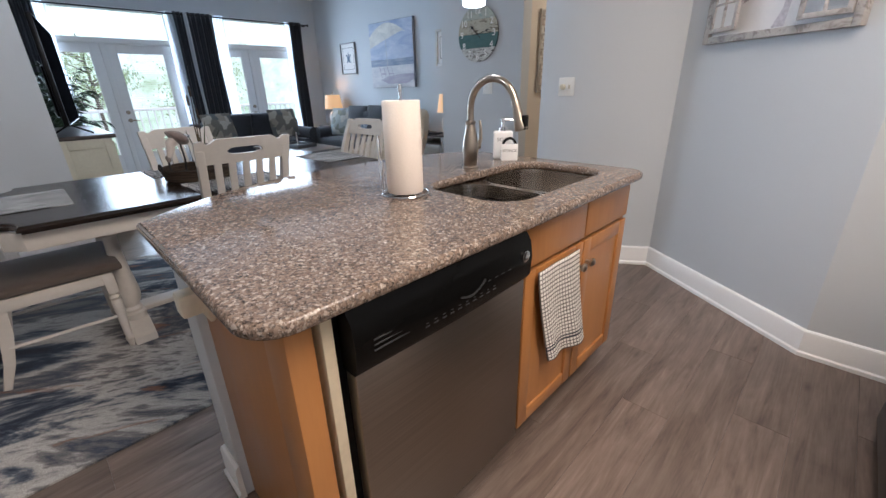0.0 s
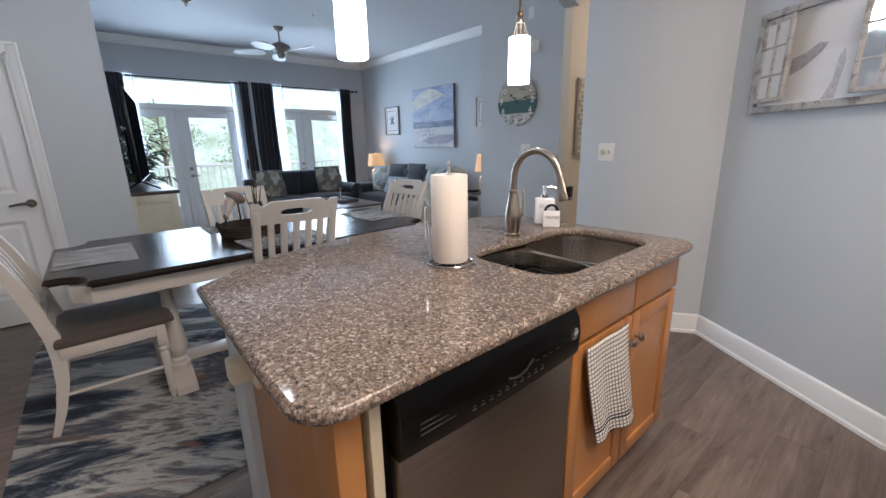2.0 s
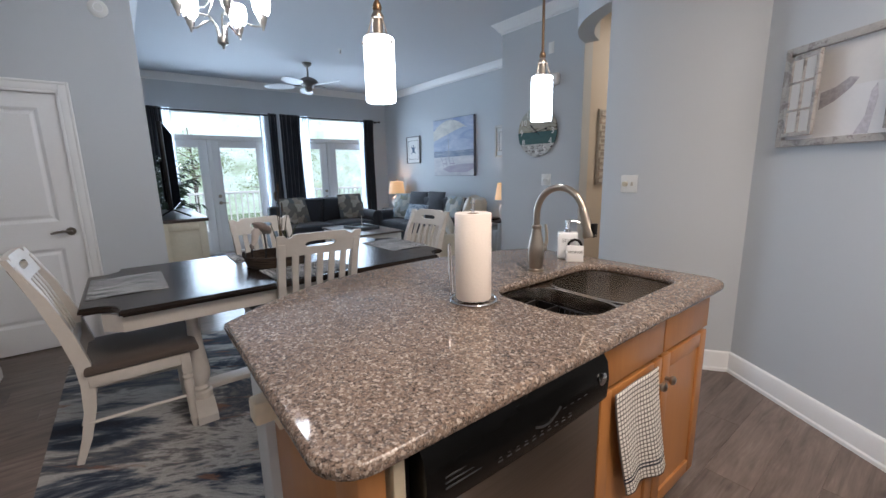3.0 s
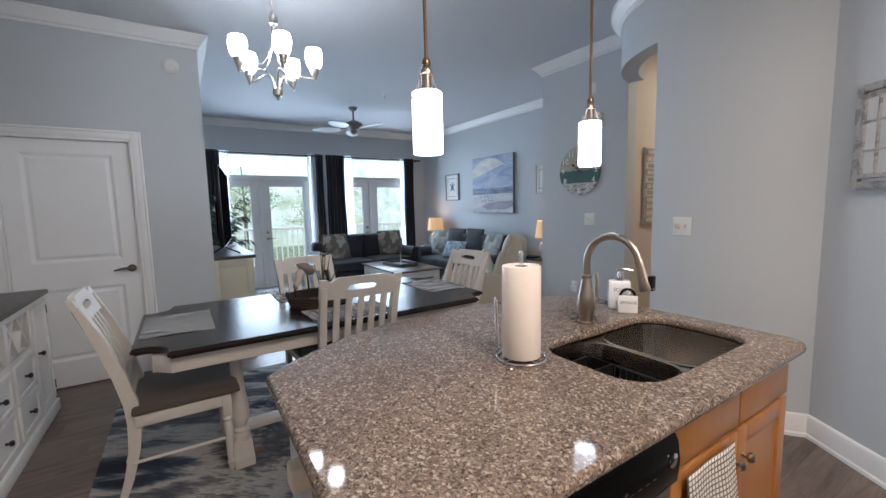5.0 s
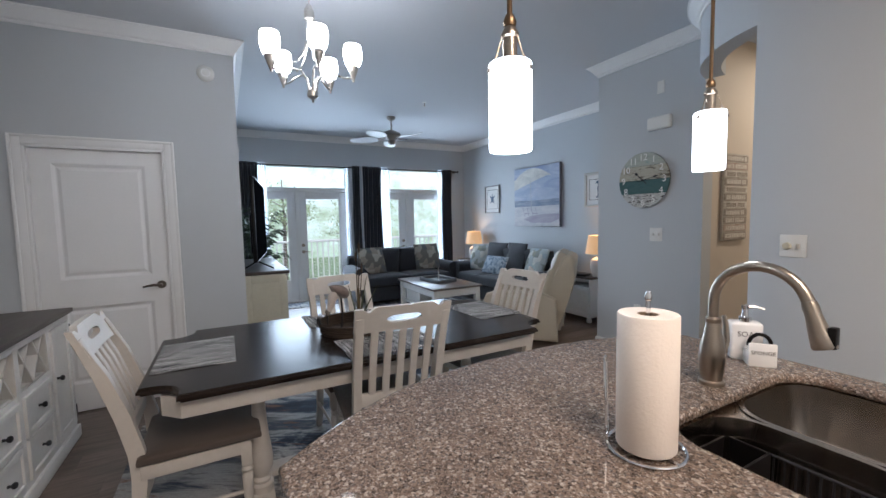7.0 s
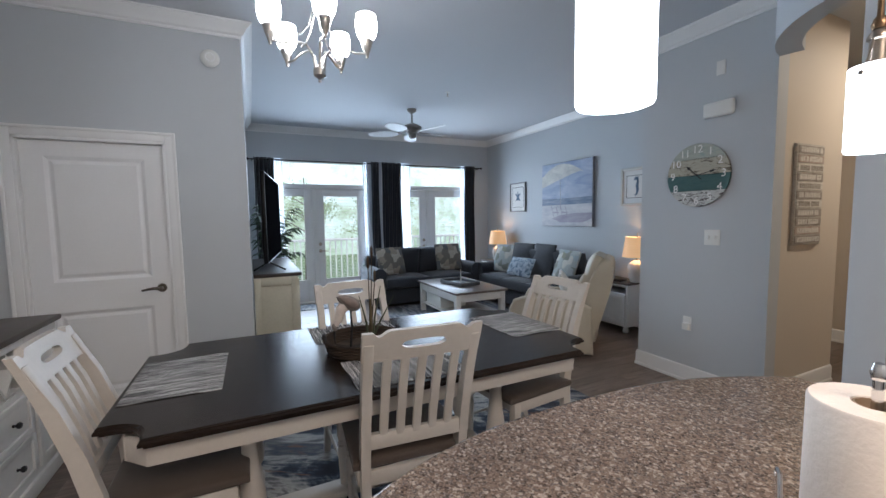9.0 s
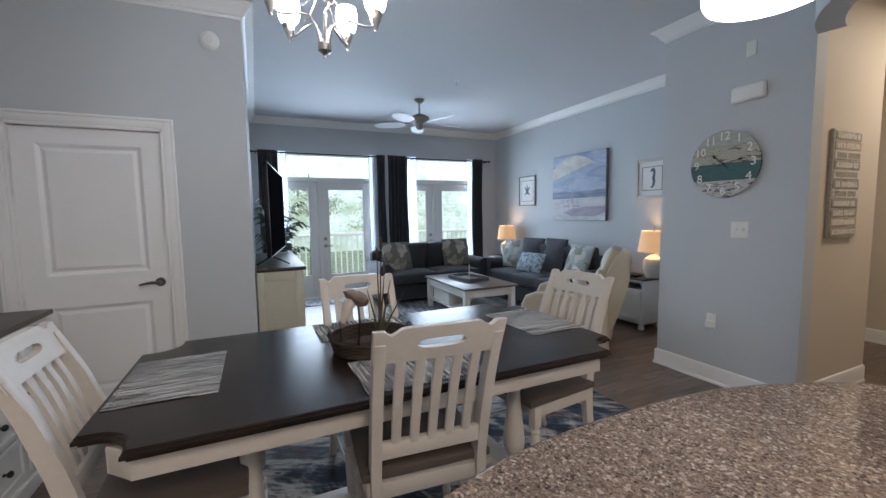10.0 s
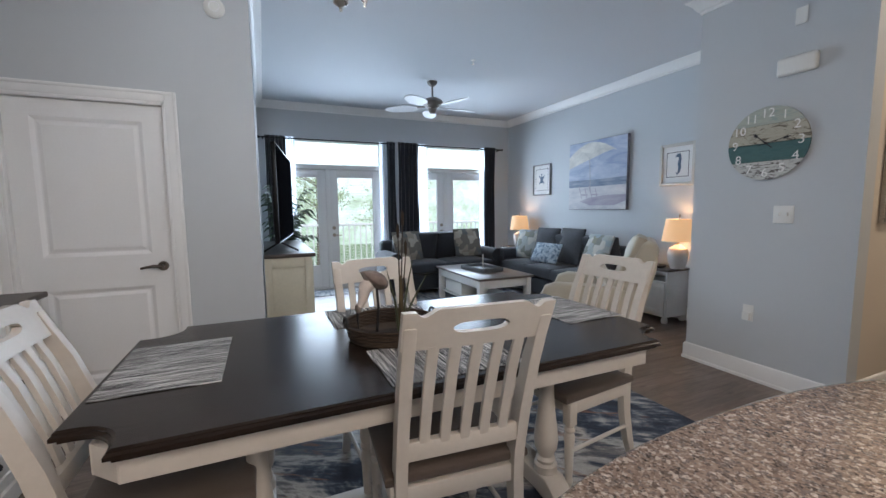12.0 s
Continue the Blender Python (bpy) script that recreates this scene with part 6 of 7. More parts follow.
pt = thing("beach_painting", pose(-5.413, 4.755, 1.243), "unframed canvas of a beach umbrella and chairs by the sea", "painting")
part("canvas", box(-0.535, 0.535, -0.045, -0.002, 0, 0.965, 0.004), oil("canvas_edge", (0.10, 0.11, 0.14), (0.2, 0.2, 0.23)), pt)
yf = -0.046
flat([(-0.53, 0.42), (0.53, 0.42), (0.53, 0.96), (-0.53, 0.96)], 0, 0, yf, "sky", oil("painted_sky", (0.24, 0.30, 0.46), (0.50, 0.54, 0.62), 2, 7), pt)
flat([(-0.53, 0.32), (0.53, 0.33), (0.53, 0.43), (-0.53, 0.41)], 0, 0, yf - 0.001, "sea", oil("painted_sea", (0.10, 0.14, 0.22), (0.30, 0.34, 0.42), 3, 20), pt)
flat([(-0.53, 0.005), (0.53, 0.005), (0.53, 0.33), (-0.53, 0.32)], 0, 0, yf - 0.0005, "sand", oil("painted_sand", (0.42, 0.42, 0.46), (0.62, 0.60, 0.60), 3, 10), pt)
flat([(-0.30, 0.12), (-0.1, 0.06), (0.35, 0.06), (0.53, 0.12), (0.53, 0.2), (0.2, 0.2), (-0.1, 0.17)], 0, 0, yf - 0.0015, "shadow_stroke", oil("painted_mauve", (0.28, 0.25, 0.32), (0.42, 0.38, 0.43), 3, 10), pt)
um = [(-0.53, 0.60)] + [(-0.53 + 0.9 * k / 12, 0.68 + 0.24 * math.sin(math.pi * (0.12 + 0.80 * k / 12)) + 0.04 * k / 12) for k in range(13)] + [(0.30, 0.80), (0.1, 0.76), (-0.1, 0.71), (-0.3, 0.66)]
flat(um, 0, 0, yf - 0.002, "umbrella", oil("painted_umbrella", (0.50, 0.49, 0.46), (0.70, 0.68, 0.62), 5, 9), pt)
flat([(-0.095, 0.24), (-0.085, 0.24), (-0.115, 0.74), (-0.125, 0.74)], 0, 0, yf - 0.0025, "umbrella_pole", oil("painted_pole", (0.3, 0.3, 0.32), (0.4, 0.4, 0.42)), pt)
for dx in (-0.26, -0.06):
    for q in ([(0.0, 0.15), (0.012, 0.15), (-0.05, 0.34), (-0.065, 0.34)], [(0.10, 0.15), (0.112, 0.15), (0.07, 0.30), (0.055, 0.30)], [(-0.02, 0.2), (0.12, 0.2), (0.12, 0.22), (-0.02, 0.225)]):
        flat([(x + dx, z) for x, z in q], 0, 0, yf - 0.003, "chair_stroke", bpy.data.materials["painted_mauve"], pt)


def framed(x0, x1, z0, z1, rail, framem, label, creature):
    t = thing("framed_print", pose((x0 + x1) / 2, 4.755, z0), label, "framed print", "framed sea prints")
    w, h = (x1 - x0) / 2, z1 - z0
    bm = bmesh.new()
    for s in (-1, 1):
        add_box(bm, s * w, s * (w - rail), -0.03, -0.002, 0, h, 0.004)
    add_box(bm, -w + rail, w - rail, -0.03, -0.002, 0, rail, 0.004)
    add_box(bm, -w + rail, w - rail, -0.03, -0.002, h - rail, h, 0.004)
    part("frame", bm, framem, t)
    part("paper", box(-w + rail, w - rail, -0.012, -0.004, rail, h - rail), plain("print_paper", (0.74, 0.74, 0.73), 0.8, var=0.02, relief=0.0), t)
    a, b = w - rail - 0.045, 0.06 + rail
    bm = bmesh.new()
    for s in (-1, 1):
        add_box(bm, s * a, s * (a - 0.006), -0.0132, -0.012, b, h - b)
    add_box(bm, -a, a, -0.0132, -0.012, b, b + 0.006)
    add_box(bm, -a, a, -0.0132, -0.012, h - b - 0.006, h - b)
    part("mat_line", bm, BLACKM, t)
    ink = plain("slate_blue_ink", (0.10, 0.15, 0.22), 0.7, var=0.25, big=30, relief=0.0)
    if creature == "seahorse":
        c = [(0.02, 0.33), (-0.03, 0.325), (0.0, 0.345), (0.02, 0.35), (0.03, 0.30), (0.02, 0.25), (0.028, 0.2), (0.015, 0.15), (-0.005, 0.13), (-0.015, 0.15)]
        part("seahorse", tube([(x, -0.0135, z - 0.24 + h / 2) for x, z in c], [0.008, 0.004, 0.014, 0.016, 0.016, 0.02, 0.018, 0.012, 0.008, 0.004], 8, 1.0), ink, t)
        bpy.data.objects[t.children[-1].name].scale = (1, 0.08, 1)
        t.children[-1].location = (0, -0.0125, 0)
    else:
        bm = lathe([(0.0, -0.001), (0.05, -0.001), (0.05, 0.0), (0.0, 0.001)], 20, (0, 0, 0), caps=False)
        bmesh.ops.transform(bm, matrix=pose(0, -0.0135, h / 2, 90, 0, 0) @ Matrix.Diagonal((0.8, 1.15, 1, 1)), verts=bm.verts[:])
        for q in ((-0.05, 0.045, 130), (0.05, 0.045, 50), (-0.045, -0.045, 230), (0.045, -0.045, 310), (0, 0.07, 90)):
            add_box(bm, -0.03, 0.03, -0.0145, -0.0125, -0.011, 0.011, m=Matrix.Translation((q[0], 0, h / 2 + q[1])) @ Matrix.Rotation(-radians(q[2]), 4, "Y"))
        part("turtle", bm, ink, t)
    return t


framed(-4.43, -4.0, 1.515, 1.985, 0.035, plain("pale_limed_frame", (0.52, 0.50, 0.46), 0.5, var=0.1), "seahorse print in a pale limed frame", "seahorse")
framed(-6.88, -6.425, 1.483, 1.995, 0.018, plain("dark_pewter_frame", (0.24, 0.24, 0.24), 0.45), "sea turtle print in a thin dark frame", "turtle")

# ---------------------------------------------------------------- clock wall
def worn(name, c1, c2, k=30):
    m, t, b = nodes_of(name)
    n = noise_tex(t, texco(t, scale=(7, 7, k)), 1.4, 5, 0.7, 0.6)
    t.links.new(ramp(t, n, [(0.40, c1), (0.47, c2), (0.58, shade(c2, 0.85)), (0.64, c1)]), b.inputs["Base Color"])
    b.inputs["Roughness"].default_value = 0.7
    bump(t, b, n, 0.2, 0.003)
    return m


ck = thing("wall_clock", pose(-2.765, 3.685, 1.711), "round worn plank wall clock with teal band and white numerals", "clock")
R_ = 0.25
part("backing", lathe([(0.0, 0.002), (R_ - 0.004, 0.002), (R_ - 0.004, 0.012), (0.0, 0.012)], 48, caps=False, m=pose(0, 0, 0, 90, 0, 0)), BLACKM, ck)
TEALW = worn("pale_teal_board", (0.30, 0.36, 0.33), (0.42, 0.44, 0.38))
bands = ((0.13, R_ - 0.001, TEALW, "pale teal worn board"), (0.003, 0.128, worn("driftwood_board", (0.12, 0.10, 0.07), (0.46, 0.43, 0.34)), "worn driftwood board"), (-0.12, 0.001, worn("teal_board", (0.045, 0.11, 0.11), (0.06, 0.13, 0.125)), "solid teal board"), (-R_ + 0.001, -0.122, worn("whitewashed_board", (0.10, 0.085, 0.08), (0.56, 0.56, 0.53)), "whitewashed worn board"))
for z0, z1, mt, lb in bands:
    n = 14
    zs = [z0 + (z1 - z0) * i / n for i in range(n + 1)]
    poly = [(math.sqrt(max(0.0, R_ * R_ - z * z)), z) for z in zs]
    poly = poly + [(-x, z) for x, z in poly[::-1]]
    bm = prism(poly, 0.012, 0.024, 0.0015, 1, Matrix(((1, 0, 0, 0), (0, 0, -1, 0), (0, 1, 0, 0), (0, 0, 0, 1))))
    part("board", bm, mt, ck, lb)
NUM = plain("white_numeral_paint", (0.78, 0.77, 0.74), 0.6, var=0.03, relief=0.0)
for h in range(1, 13):
    a = radians(90 - 30 * h)
    text_mesh(str(h), 0.086, "numeral", NUM, ck, pose(0.203 * math.cos(a), -0.0246, 0.203 * math.sin(a), 90, 0, 0))
for ang, ln, w in ((138, 0.11, 0.006), (12, 0.15, 0.0045)):
    m = Matrix.Translation((0, -0.029, 0)) @ Matrix.Rotation(-radians(ang), 4, "Y")
    bm = box(-0.05, ln, -0.0015, 0.0015, -w / 2, w / 2, m=m)
    add_box(bm, ln * 0.7, ln * 0.9, -0.0015, 0.0015, -w * 1.6, w * 1.6, m=m)
    part("clock_hand", bm, BLACKM, ck, "black clock hand")
part("hub", cyl((0, -0.024, 0), (0, -0.033, 0), 0.008, seg=12), BLACKM, ck)


def plate(name, x, z, w, h, label, category, detail):
    t = thing(name, pose(x, 3.685, z), label, category)
    part("cover", box(-w / 2, w / 2, -0.006, -0.001, -h / 2, h / 2, 0.003), PLATE, t)
    for q in detail:
        part(q[0], box(q[1] - q[3], q[1] + q[3], -0.006 - q[5], -0.0055, q[2] - q[4], q[2] + q[4], 0.001, 1), PLATE if len(q) < 7 else q[6], t)
    return t


plate("light_switch", -2.643, 1.22, 0.12, 0.12, "white double toggle switch plate on the wall", "light switch", (("toggle", -0.024, 0.002, 0.005, 0.011, 0.010), ("toggle", 0.024, 0.002, 0.005, 0.011, 0.010)))
o = plate("outlet", -2.82, 0.495, 0.072, 0.118, "white wall outlet with a plugged-in adapter", "outlet", (("adapter", 0, -0.022, 0.024, 0.026, 0.03), ("socket", 0, 0.026, 0.016, 0.014, 0.002)))
plate("vent_plate", -2.622, 2.50, 0.066, 0.105, "small pale blank plate high on the wall", "wall plate", ())
th = thing("door_chime", pose(-2.617, 3.685, 2.193), "long rounded white chime box on the wall", "door chime")
part("case", box(-0.112, 0.112, -0.045, -0.001, -0.058, 0.058, 0.02, 4), PLATE, th)

# dimmer plate on the round wall
a = math.atan2(2.945 - CY, -1.367 - CX)
sw = thing("light_switch", Matrix.Translation((CX + CR * math.cos(a), CY + CR * math.sin(a), 1.218)) @ Matrix.Rotation(a + math.pi / 2, 4, "Z"), "white switch plate with a round dimmer knob and toggle", "light switch")
part("cover", box(-0.06, 0.06, -0.007, 0.0, -0.06, 0.06, 0.003), PLATE, sw)
part("dimmer_knob", lathe([(0.0, 0.0), (0.019, 0.0), (0.017, 0.016), (0.0, 0.018)], 18, (-0.024, -0.006, 0.0), caps=False, m=pose(0, 0, 0, 90, 0, 0)), plain("almond_knob", (0.6, 0.55, 0.42), 0.4, relief=0.0), sw, "almond dimmer knob")
part("toggle", box(0.018, 0.03, -0.016, -0.006, -0.012, 0.012, 0.002), plain("tan_toggle", (0.5, 0.46, 0.38), 0.4, relief=0.0), sw)

# plank sign in the hall
sg = thing("plank_sign", pose(-2.29, 4.205, 1.533, 0, 0, 90), "tall weathered plank sign with rows of words in the hall", "sign")
SGW = worn("sign_wood", (0.40, 0.36, 0.31), (0.54, 0.50, 0.44))
part("board", box(-0.192, 0.192, -0.024, -0.002, -0.372, 0.372, 0.003), SGW, sg)
SGL, SGD = worn("sign_pale_strip", (0.50, 0.47, 0.42), (0.68, 0.65, 0.59)), worn("sign_dark_strip", (0.26, 0.225, 0.19), (0.38, 0.345, 0.30))
SGR = worn("sign_rose_strip", (0.36, 0.26, 0.21), (0.5, 0.42, 0.36))
rng = random.Random(11)
for i in range(11):
    z = 0.33 - i * 0.066
    mt = (SGD, SGR, SGL, SGD, SGL, SGD, SGL, SGD, SGD, SGR, SGD)[i]
    st = part("strip", box(-0.178, 0.185, -0.029, -0.023, z - 0.0285, z + 0.0285, 0.0015, 1), mt, sg)
    bm = bmesh.new()
    x = -0.15
    while x < 0.145:
        w = rng.uniform(0.02, 0.034)
        add_box(bm, x, x + w, -0.0302, -0.0288, z - 0.018, z + 0.018)
        x += w + 0.006 + (0.014 if rng.random() < 0.15 else 0)
    part("word_bar", bm, SGL if mt in (SGD, SGR) else SGD, st)["kind"] = "stuff"

# smoke alarm and sprinkler
sm = thing("smoke_alarm", pose(-4.22, 0.217, 2.606, 0, 90, 0), "round white smoke alarm on the wall", "smoke alarm")
part("body", lathe([(0.0, 0.001), (0.062, 0.001), (0.064, 0.012), (0.05, 0.032), (0.03, 0.038), (0.0, 0.038)], 28, caps=False), PLATE, sm)
part("vent_ring", lathe([(0.022, 0.037), (0.03, 0.040), (0.034, 0.037), (0.028, 0.034)], 24, caps=False), TRIM, sm)
sp = thing("sprinkler_head", pose(-5.1, 2.61, CEILING), "small brass and red fire sprinkler on the ceiling", "sprinkler")
part("escutcheon", lathe([(0.0, -0.008), (0.02, -0.008), (0.028, -0.001), (0.0, -0.001)], 18, caps=False), PLATE, sp)
part("nozzle", lathe([(0.0, -0.05), (0.014, -0.05), (0.014, -0.046), (0.004, -0.044), (0.005, -0.008), (0.0, -0.008)], 12, caps=False), NICKEL, sp)

# ---------------------------------------------------------------- window picture on the slanted wall
LIME = worn("limed_frame_wood", (0.24, 0.22, 0.205), (0.45, 0.425, 0.40), 8)
MIRROR = plain("mirror_glass", (0.86, 0.88, 0.9), 0.03, 1.0, var=0.01, relief=0.0)
wp = thing("window_picture", SL @ pose(0.557, 0, 1.422), "limed wooden frame with beach print and mirrored shutters", "wall picture")
w, h = 0.389, 0.5
bm = bmesh.new()
for s in (-1, 1):
    add_box(bm, s * w, s * (w - 0.035), -0.035, -0.002, 0, h, 0.003)
add_box(bm, -w + 0.035, w - 0.035, -0.035, -0.002, 0, 0.035, 0.003)
add_box(bm, -w + 0.035, w - 0.035, -0.035, -0.002, h - 0.035, h, 0.003)
part("frame", bm, LIME, wp)
part("print_sky", box(-w + 0.035, w - 0.035, -0.012, -0.004, 0.26, h - 0.035), oil("print_sky_tone", (0.62, 0.61, 0.60), (0.72, 0.70, 0.68), 2, 3), wp)
part("print_sand", box(-w + 0.035, w - 0.035, -0.012, -0.004, 0.035, 0.26), oil("print_sand_tone", (0.66, 0.66, 0.67), (0.76, 0.75, 0.75), 2, 3), wp)
GRASS = plain("print_dune_grass", (0.36, 0.34, 0.36), 0.8, var=0.25, big=40, relief=0.0)
SLm = Matrix(((1, 0, 0, 0), (0, 0, 1, 0), (0, 1, 0, 0), (0, 0, 0, 1)))
part("dune", prism([(-0.19, 0.17), (-0.12, 0.2), (-0.05, 0.25), (-0.02, 0.29), (-0.06, 0.3), (-0.12, 0.265), (-0.19, 0.25)], -0.0135, -0.0125, 0, 1, SLm), GRASS, wp)
part("boardwalk", prism([(-0.01, 0.04), (0.05, 0.04), (0.07, 0.19), (0.06, 0.25), (0.04, 0.22), (0.03, 0.12)], -0.0135, -0.0125, 0, 1, SLm), plain("print_boardwalk", (0.52, 0.50, 0.54), 0.8, var=0.2, big=30, relief=0.0), wp)
for s in (-1, 1):
    hinge = s * (w - 0.04)
    sh = bmesh.new()
    sw_, shh = 0.2, 0.40
    m = Matrix.Translation((hinge, -0.034, 0.05)) @ Matrix.Rotation(radians(11 if s < 0 else 8) * s, 4, "Z")
    d = -s
    xs = (0.0, 0.022, 0.094, 0.106, 0.178, 0.2)
    zs = (0.0, 0.022, 0.126, 0.137, 0.263, 0.274, 0.378, 0.40)
    for a, b in ((0, 1), (2, 3), (4, 5)):
        x0, x1 = sorted((d * xs[a], d * xs[b]))
        add_box(sh, x0, x1, -0.008, 0.008, 0, shh, 0.002, m=m)
    for a, b in ((0, 1), (2, 3), (4, 5), (6, 7)):
        x0, x1 = sorted((d * xs[1], d * xs[4]))
        add_box(sh, x0, x1, -0.0075, 0.0075, zs[a], zs[b], 0.002, m=m)
    so = part("shutter", sh, LIME, wp)
    for a, b in ((1, 2), (3, 4)):
        for p, q in ((1, 2), (3, 4), (5, 6)):
            x0, x1 = sorted((d * xs[a], d * xs[b]))
            part("mirror_pane", box(x0, x1, -0.003, 0.002, zs[p], zs[q], m=m), MIRROR, so, "small mirror pane")

# dark appliance at the kitchen wall
ap = thing("kitchen_range", pose(0.44, 1.75, 0), "dark grey metal kitchen range standing by the wall", "stove")
DKST = brushed("dark_steel", (0.16, 0.15, 0.14), 0.42, 1)
part("body", box(0.02, 0.66, -0.38, 0.38, 0.03, 0.9, 0.01), BLACKM, ap)
part("drawer", box(0.0, 0.03, -0.378, 0.378, 0.06, 0.24, 0.012, 3), DKST, ap)
od = part("oven_door", box(0.0, 0.03, -0.378, 0.378, 0.25, 0.78, 0.012, 3), DKST, ap)
part("handle", tube([(0.0, -0.3, 0.73), (-0.04, -0.29, 0.73), (-0.04, 0.29, 0.73), (0.0, 0.3, 0.73)], 0.01, 8), NICKEL, od)
part("cooktop", box(0.0, 0.68, -0.38, 0.38, 0.905, 0.92, 0.004), BLACKP, ap)
for s in (-1, 1):
    part("foot", cyl((0.1, s * 0.33, 0), (0.1, s * 0.33, 0.035), 0.02, seg=10), BLACKM, ap)

# ---------------------------------------------------------------- outside the glazed doors
structure("ground", box(-400, -7.86, -300, 300, -4.3, -4.0), plain("lawn", (0.12, 0.17, 0.08), 0.9, var=0.3, big=0.3), "green lawn below the balcony", "ground")
structure("balcony_floor", box(-9.7, -7.86, -0.6, 5.4, -0.25, -0.06), plain("balcony_concrete", (0.4, 0.39, 0.37), 0.8), "pale concrete balcony floor", "balcony")
rl = thing("balcony_railing", pose(-9.6, 2.4, -0.06), "white balcony railing with slim balusters", "railing")
part("top_rail", box(-0.035, 0.035, -2.9, 2.9, 1.0, 1.05, 0.006), TRIM, rl)
part("bottom_rail", box(-0.025, 0.025, -2.9, 2.9, 0.09, 0.13, 0.004), TRIM, rl)
bal = part("baluster", box(-0.011, 0.011, -0.011, 0.011, 0.13, 1.0), TRIM, rl)
for i in range(1, 48):
    ob = new("baluster", bal.data)
    ob.parent = rl
    ob.location = (0, -2.85 + i * 0.12, 0)
bal.location = (0, -2.85, 0)
for y in (-2.9, 0.45, 2.9):
    part("post", box(-0.03, 0.03, y - 0.05, y + 0.05, 0.0, 1.1, 0.004), TRIM, rl)


def foliage(name, cols):
    m, t, b = nodes_of(name)
    g = t.nodes.new("ShaderNodeNewGeometry")
    t.links.new(ramp(t, g.outputs["Random Per Island"], cols), b.inputs["Base Color"])
    b.inputs["Roughness"].default_value = 0.6
    tr = t.nodes.new("ShaderNodeBsdfTranslucent")
    tr.inputs["Color"].default_value = (0.5, 0.62, 0.25, 1)
    mx = t.nodes.new("ShaderNodeMixShader")
    mx.inputs[0].default_value = 0.5
    t.links.new(b.outputs[0], mx.inputs[1])
    t.links.new(tr.outputs[0], mx.inputs[2])
    t.links.new(mx.outputs[0], t.nodes["Material Output"].inputs["Surface"])
    return m


LEAVES = foliage("tree_leaves", [(0.0, (0.12, 0.17, 0.09)), (1.0, (0.26, 0.33, 0.19))])
BARK = plain("tree_bark", (0.12, 0.09, 0.07), 0.9, var=0.3, big=6, fine=30, relief=0.4)


def tree(x, y, h, spread, seed):
    r = random.Random(seed)
    t = thing("tree", pose(x, y, -4.0), "leafy green tree beyond the balcony", "tree", "trees beyond the balcony")
    bm = tube([(0, 0, 0), (0.1, 0.05, h * 0.3), (0.0, 0.1, h * 0.6), (0.15, 0.0, h * 0.92)], [0.2, 0.16, 0.1, 0.03], 10)
    vs, fs = [], []
    for i in range(16):
        a = r.uniform(0, 2 * math.pi)
        z0 = h * r.uniform(0.35, 0.8)
        ln = spread * r.uniform(0.5, 1.0) * (1.15 - z0 / h * 0.6)
        tip = Vector((math.cos(a) * ln, math.sin(a) * ln, z0 + ln * r.uniform(0.1, 0.6)))
        add_tube(bm, [(0.05, 0.05, z0), tip * 0.5 + Vector((0, 0, z0 * 0.5 + 0.1)), tip], [0.06, 0.035, 0.012], 6)
        for k in range(150):
            c = Vector((0.05, 0.05, z0)).lerp(tip, r.uniform(0.45, 1.1)) + Vector((r.gauss(0, 0.4), r.gauss(0, 0.4), r.gauss(0, 0.3)))
            q = Euler((r.uniform(0, 6.3), r.uniform(0, 6.3), r.uniform(0, 6.3))).to_matrix()
            s = r.uniform(0.06, 0.12)
            n = len(vs)
            vs += [c + q @ Vector(p) for p in ((-s, 0, 0), (0, -s * 0.45, 0), (s, 0, 0), (0, s * 0.45, 0))]
            fs.append((n, n + 1, n + 2, n + 3))
    part("trunk", bm, BARK, t)
    me = bpy.data.meshes.new("crown")
    me.from_pydata(vs, [], fs)
    me.materials.append(LEAVES)
    ob = new("crown", me)
    ob.parent = t
    ob["kind"] = "stuff"
    return t


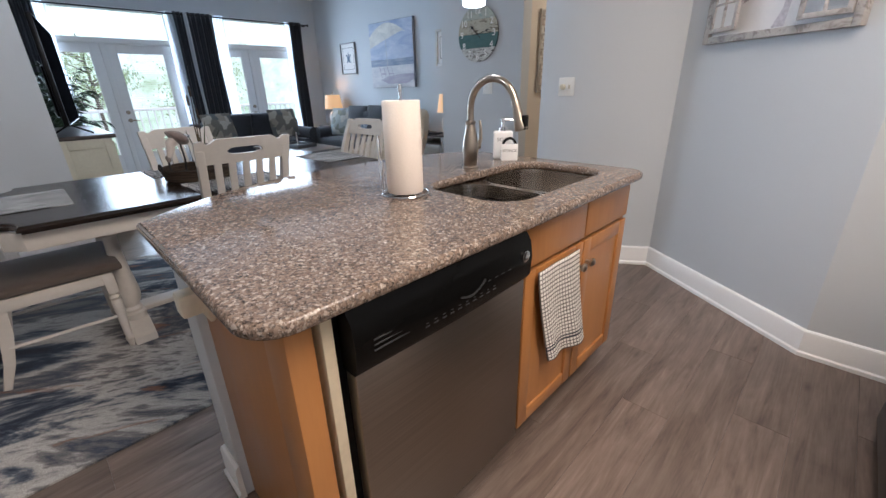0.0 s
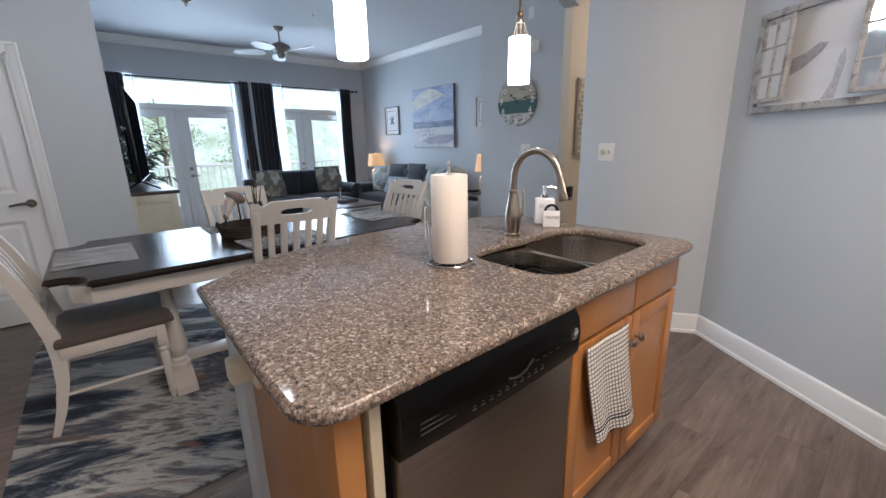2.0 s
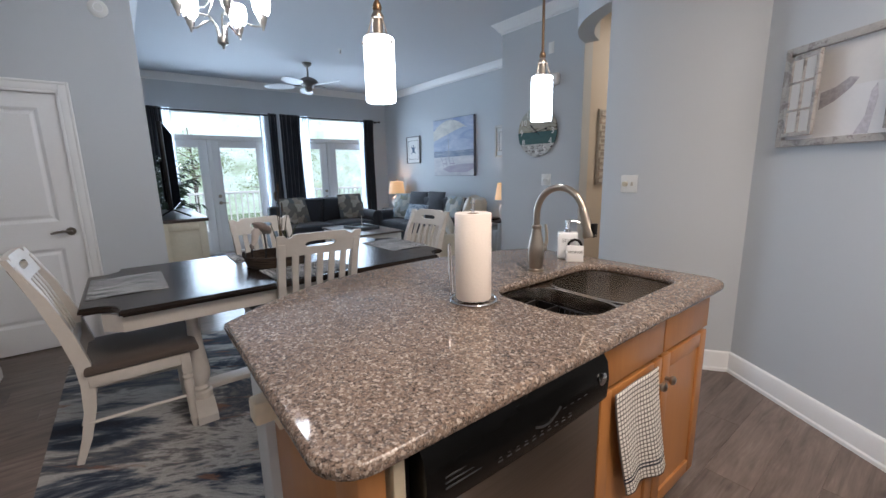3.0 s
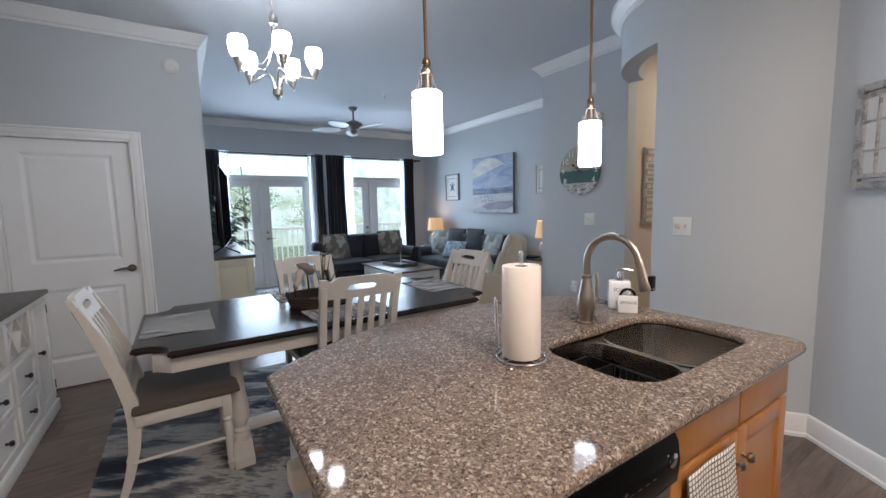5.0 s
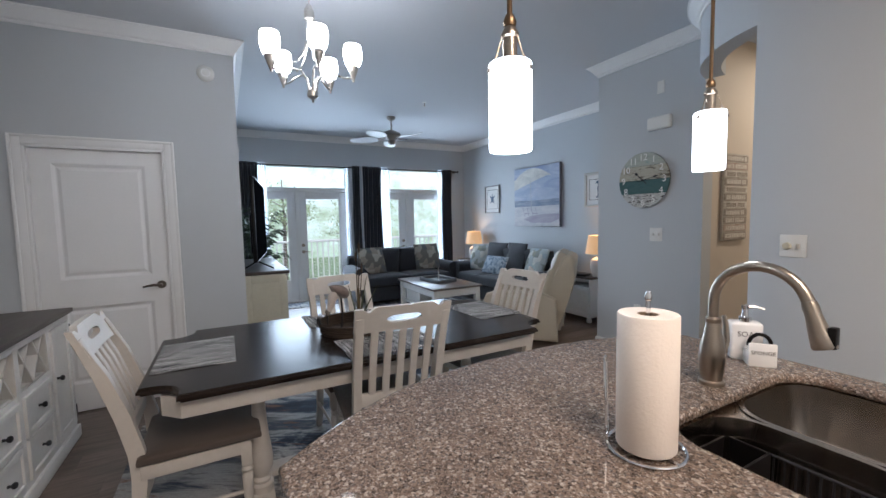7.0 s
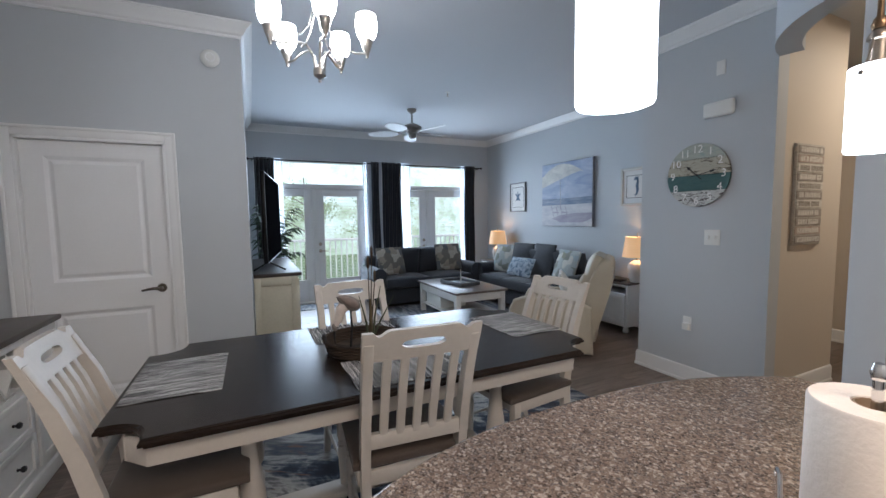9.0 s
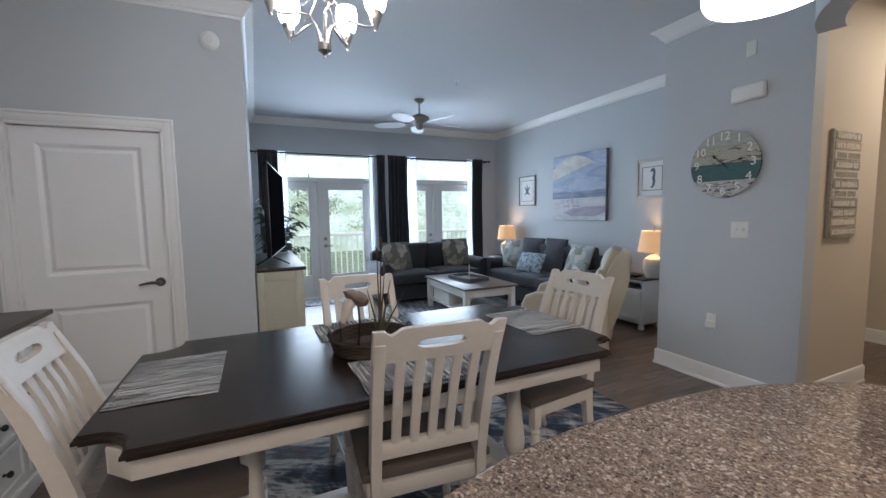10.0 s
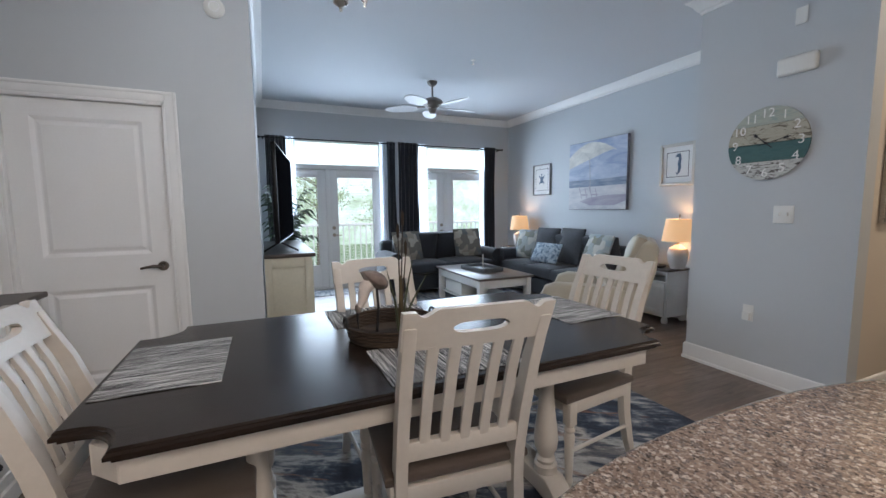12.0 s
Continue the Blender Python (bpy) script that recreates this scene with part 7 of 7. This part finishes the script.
tree(-27.0, -1.6, 8.6, 3.4, 1)
tree(-30.0, 9.5, 9.0, 3.4, 2)
tree(-36.0, 4.5, 9.6, 4.0, 3)
tree(-34.0, -8.0, 9.6, 4.0, 4)
# emissive sheet: the outdoor brightness and haze are painted into its colours
m, t, b = nodes_of("glowing_hazy_distance")
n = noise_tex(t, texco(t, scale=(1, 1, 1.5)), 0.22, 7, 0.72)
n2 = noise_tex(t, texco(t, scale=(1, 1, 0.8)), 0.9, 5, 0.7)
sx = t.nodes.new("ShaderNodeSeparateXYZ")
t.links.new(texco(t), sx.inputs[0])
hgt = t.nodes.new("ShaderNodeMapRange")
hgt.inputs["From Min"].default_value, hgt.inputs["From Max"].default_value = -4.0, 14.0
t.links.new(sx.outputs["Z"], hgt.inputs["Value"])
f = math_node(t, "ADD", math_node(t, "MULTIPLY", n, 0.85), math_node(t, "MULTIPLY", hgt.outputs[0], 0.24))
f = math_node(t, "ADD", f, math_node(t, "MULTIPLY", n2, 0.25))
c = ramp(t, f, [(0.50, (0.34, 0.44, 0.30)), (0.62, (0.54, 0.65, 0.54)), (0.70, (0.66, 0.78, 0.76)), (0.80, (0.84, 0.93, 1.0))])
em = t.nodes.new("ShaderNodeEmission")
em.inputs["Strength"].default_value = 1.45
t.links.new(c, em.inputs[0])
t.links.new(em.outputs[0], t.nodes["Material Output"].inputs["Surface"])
structure("backdrop", box(-62, -61.5, -90, 90, -4, 40), m, "glowing sheet painted with a hazy tree line and sky", "backdrop")

# ---------------------------------------------------------------- floor planks
def planks():
    fl = bpy.data.objects["floor"]
    rng = random.Random(4)
    L, W = 1.22, 0.178
    sizes = {}
    def mesh(l, w):
        key = (round(l, 3), round(w, 3))
        if key not in sizes:
            bm = bmesh.new()
            x0, x1, y0, y1 = 0.0003, l - 0.0003, 0.0003, w - 0.0003
            add_prism(bm, [(x0, y0), (x1, y0), (x1, y1), (x0, y1)], -0.0115, 0.0, 0.0007, 1, both=False)
            me = bpy.data.meshes.new("plank")
            bm.to_mesh(me)
            bm.free()
            me.materials.append(PLANK)
            sizes[key] = me
        return sizes[key]
    x, k = -7.78, 0
    while x < 1.70:
        y = -1.12 - (0.0, 0.47, 0.86, 0.23, 0.65)[k % 5]
        while y < 6.1:
            a, b = max(y, -1.12), min(y + L, 6.1)
            if b - a > 0.05 and (a < 4.9 or x > -3.6):
                ob = new("plank", mesh(b - a, W))
                ob.matrix_basis = Matrix.Translation((x + W, a, 0)) @ Matrix.Rotation(math.pi / 2, 4, "Z")
                ob.parent = fl
            y += L
        x, k = x + W, k + 1


planks()
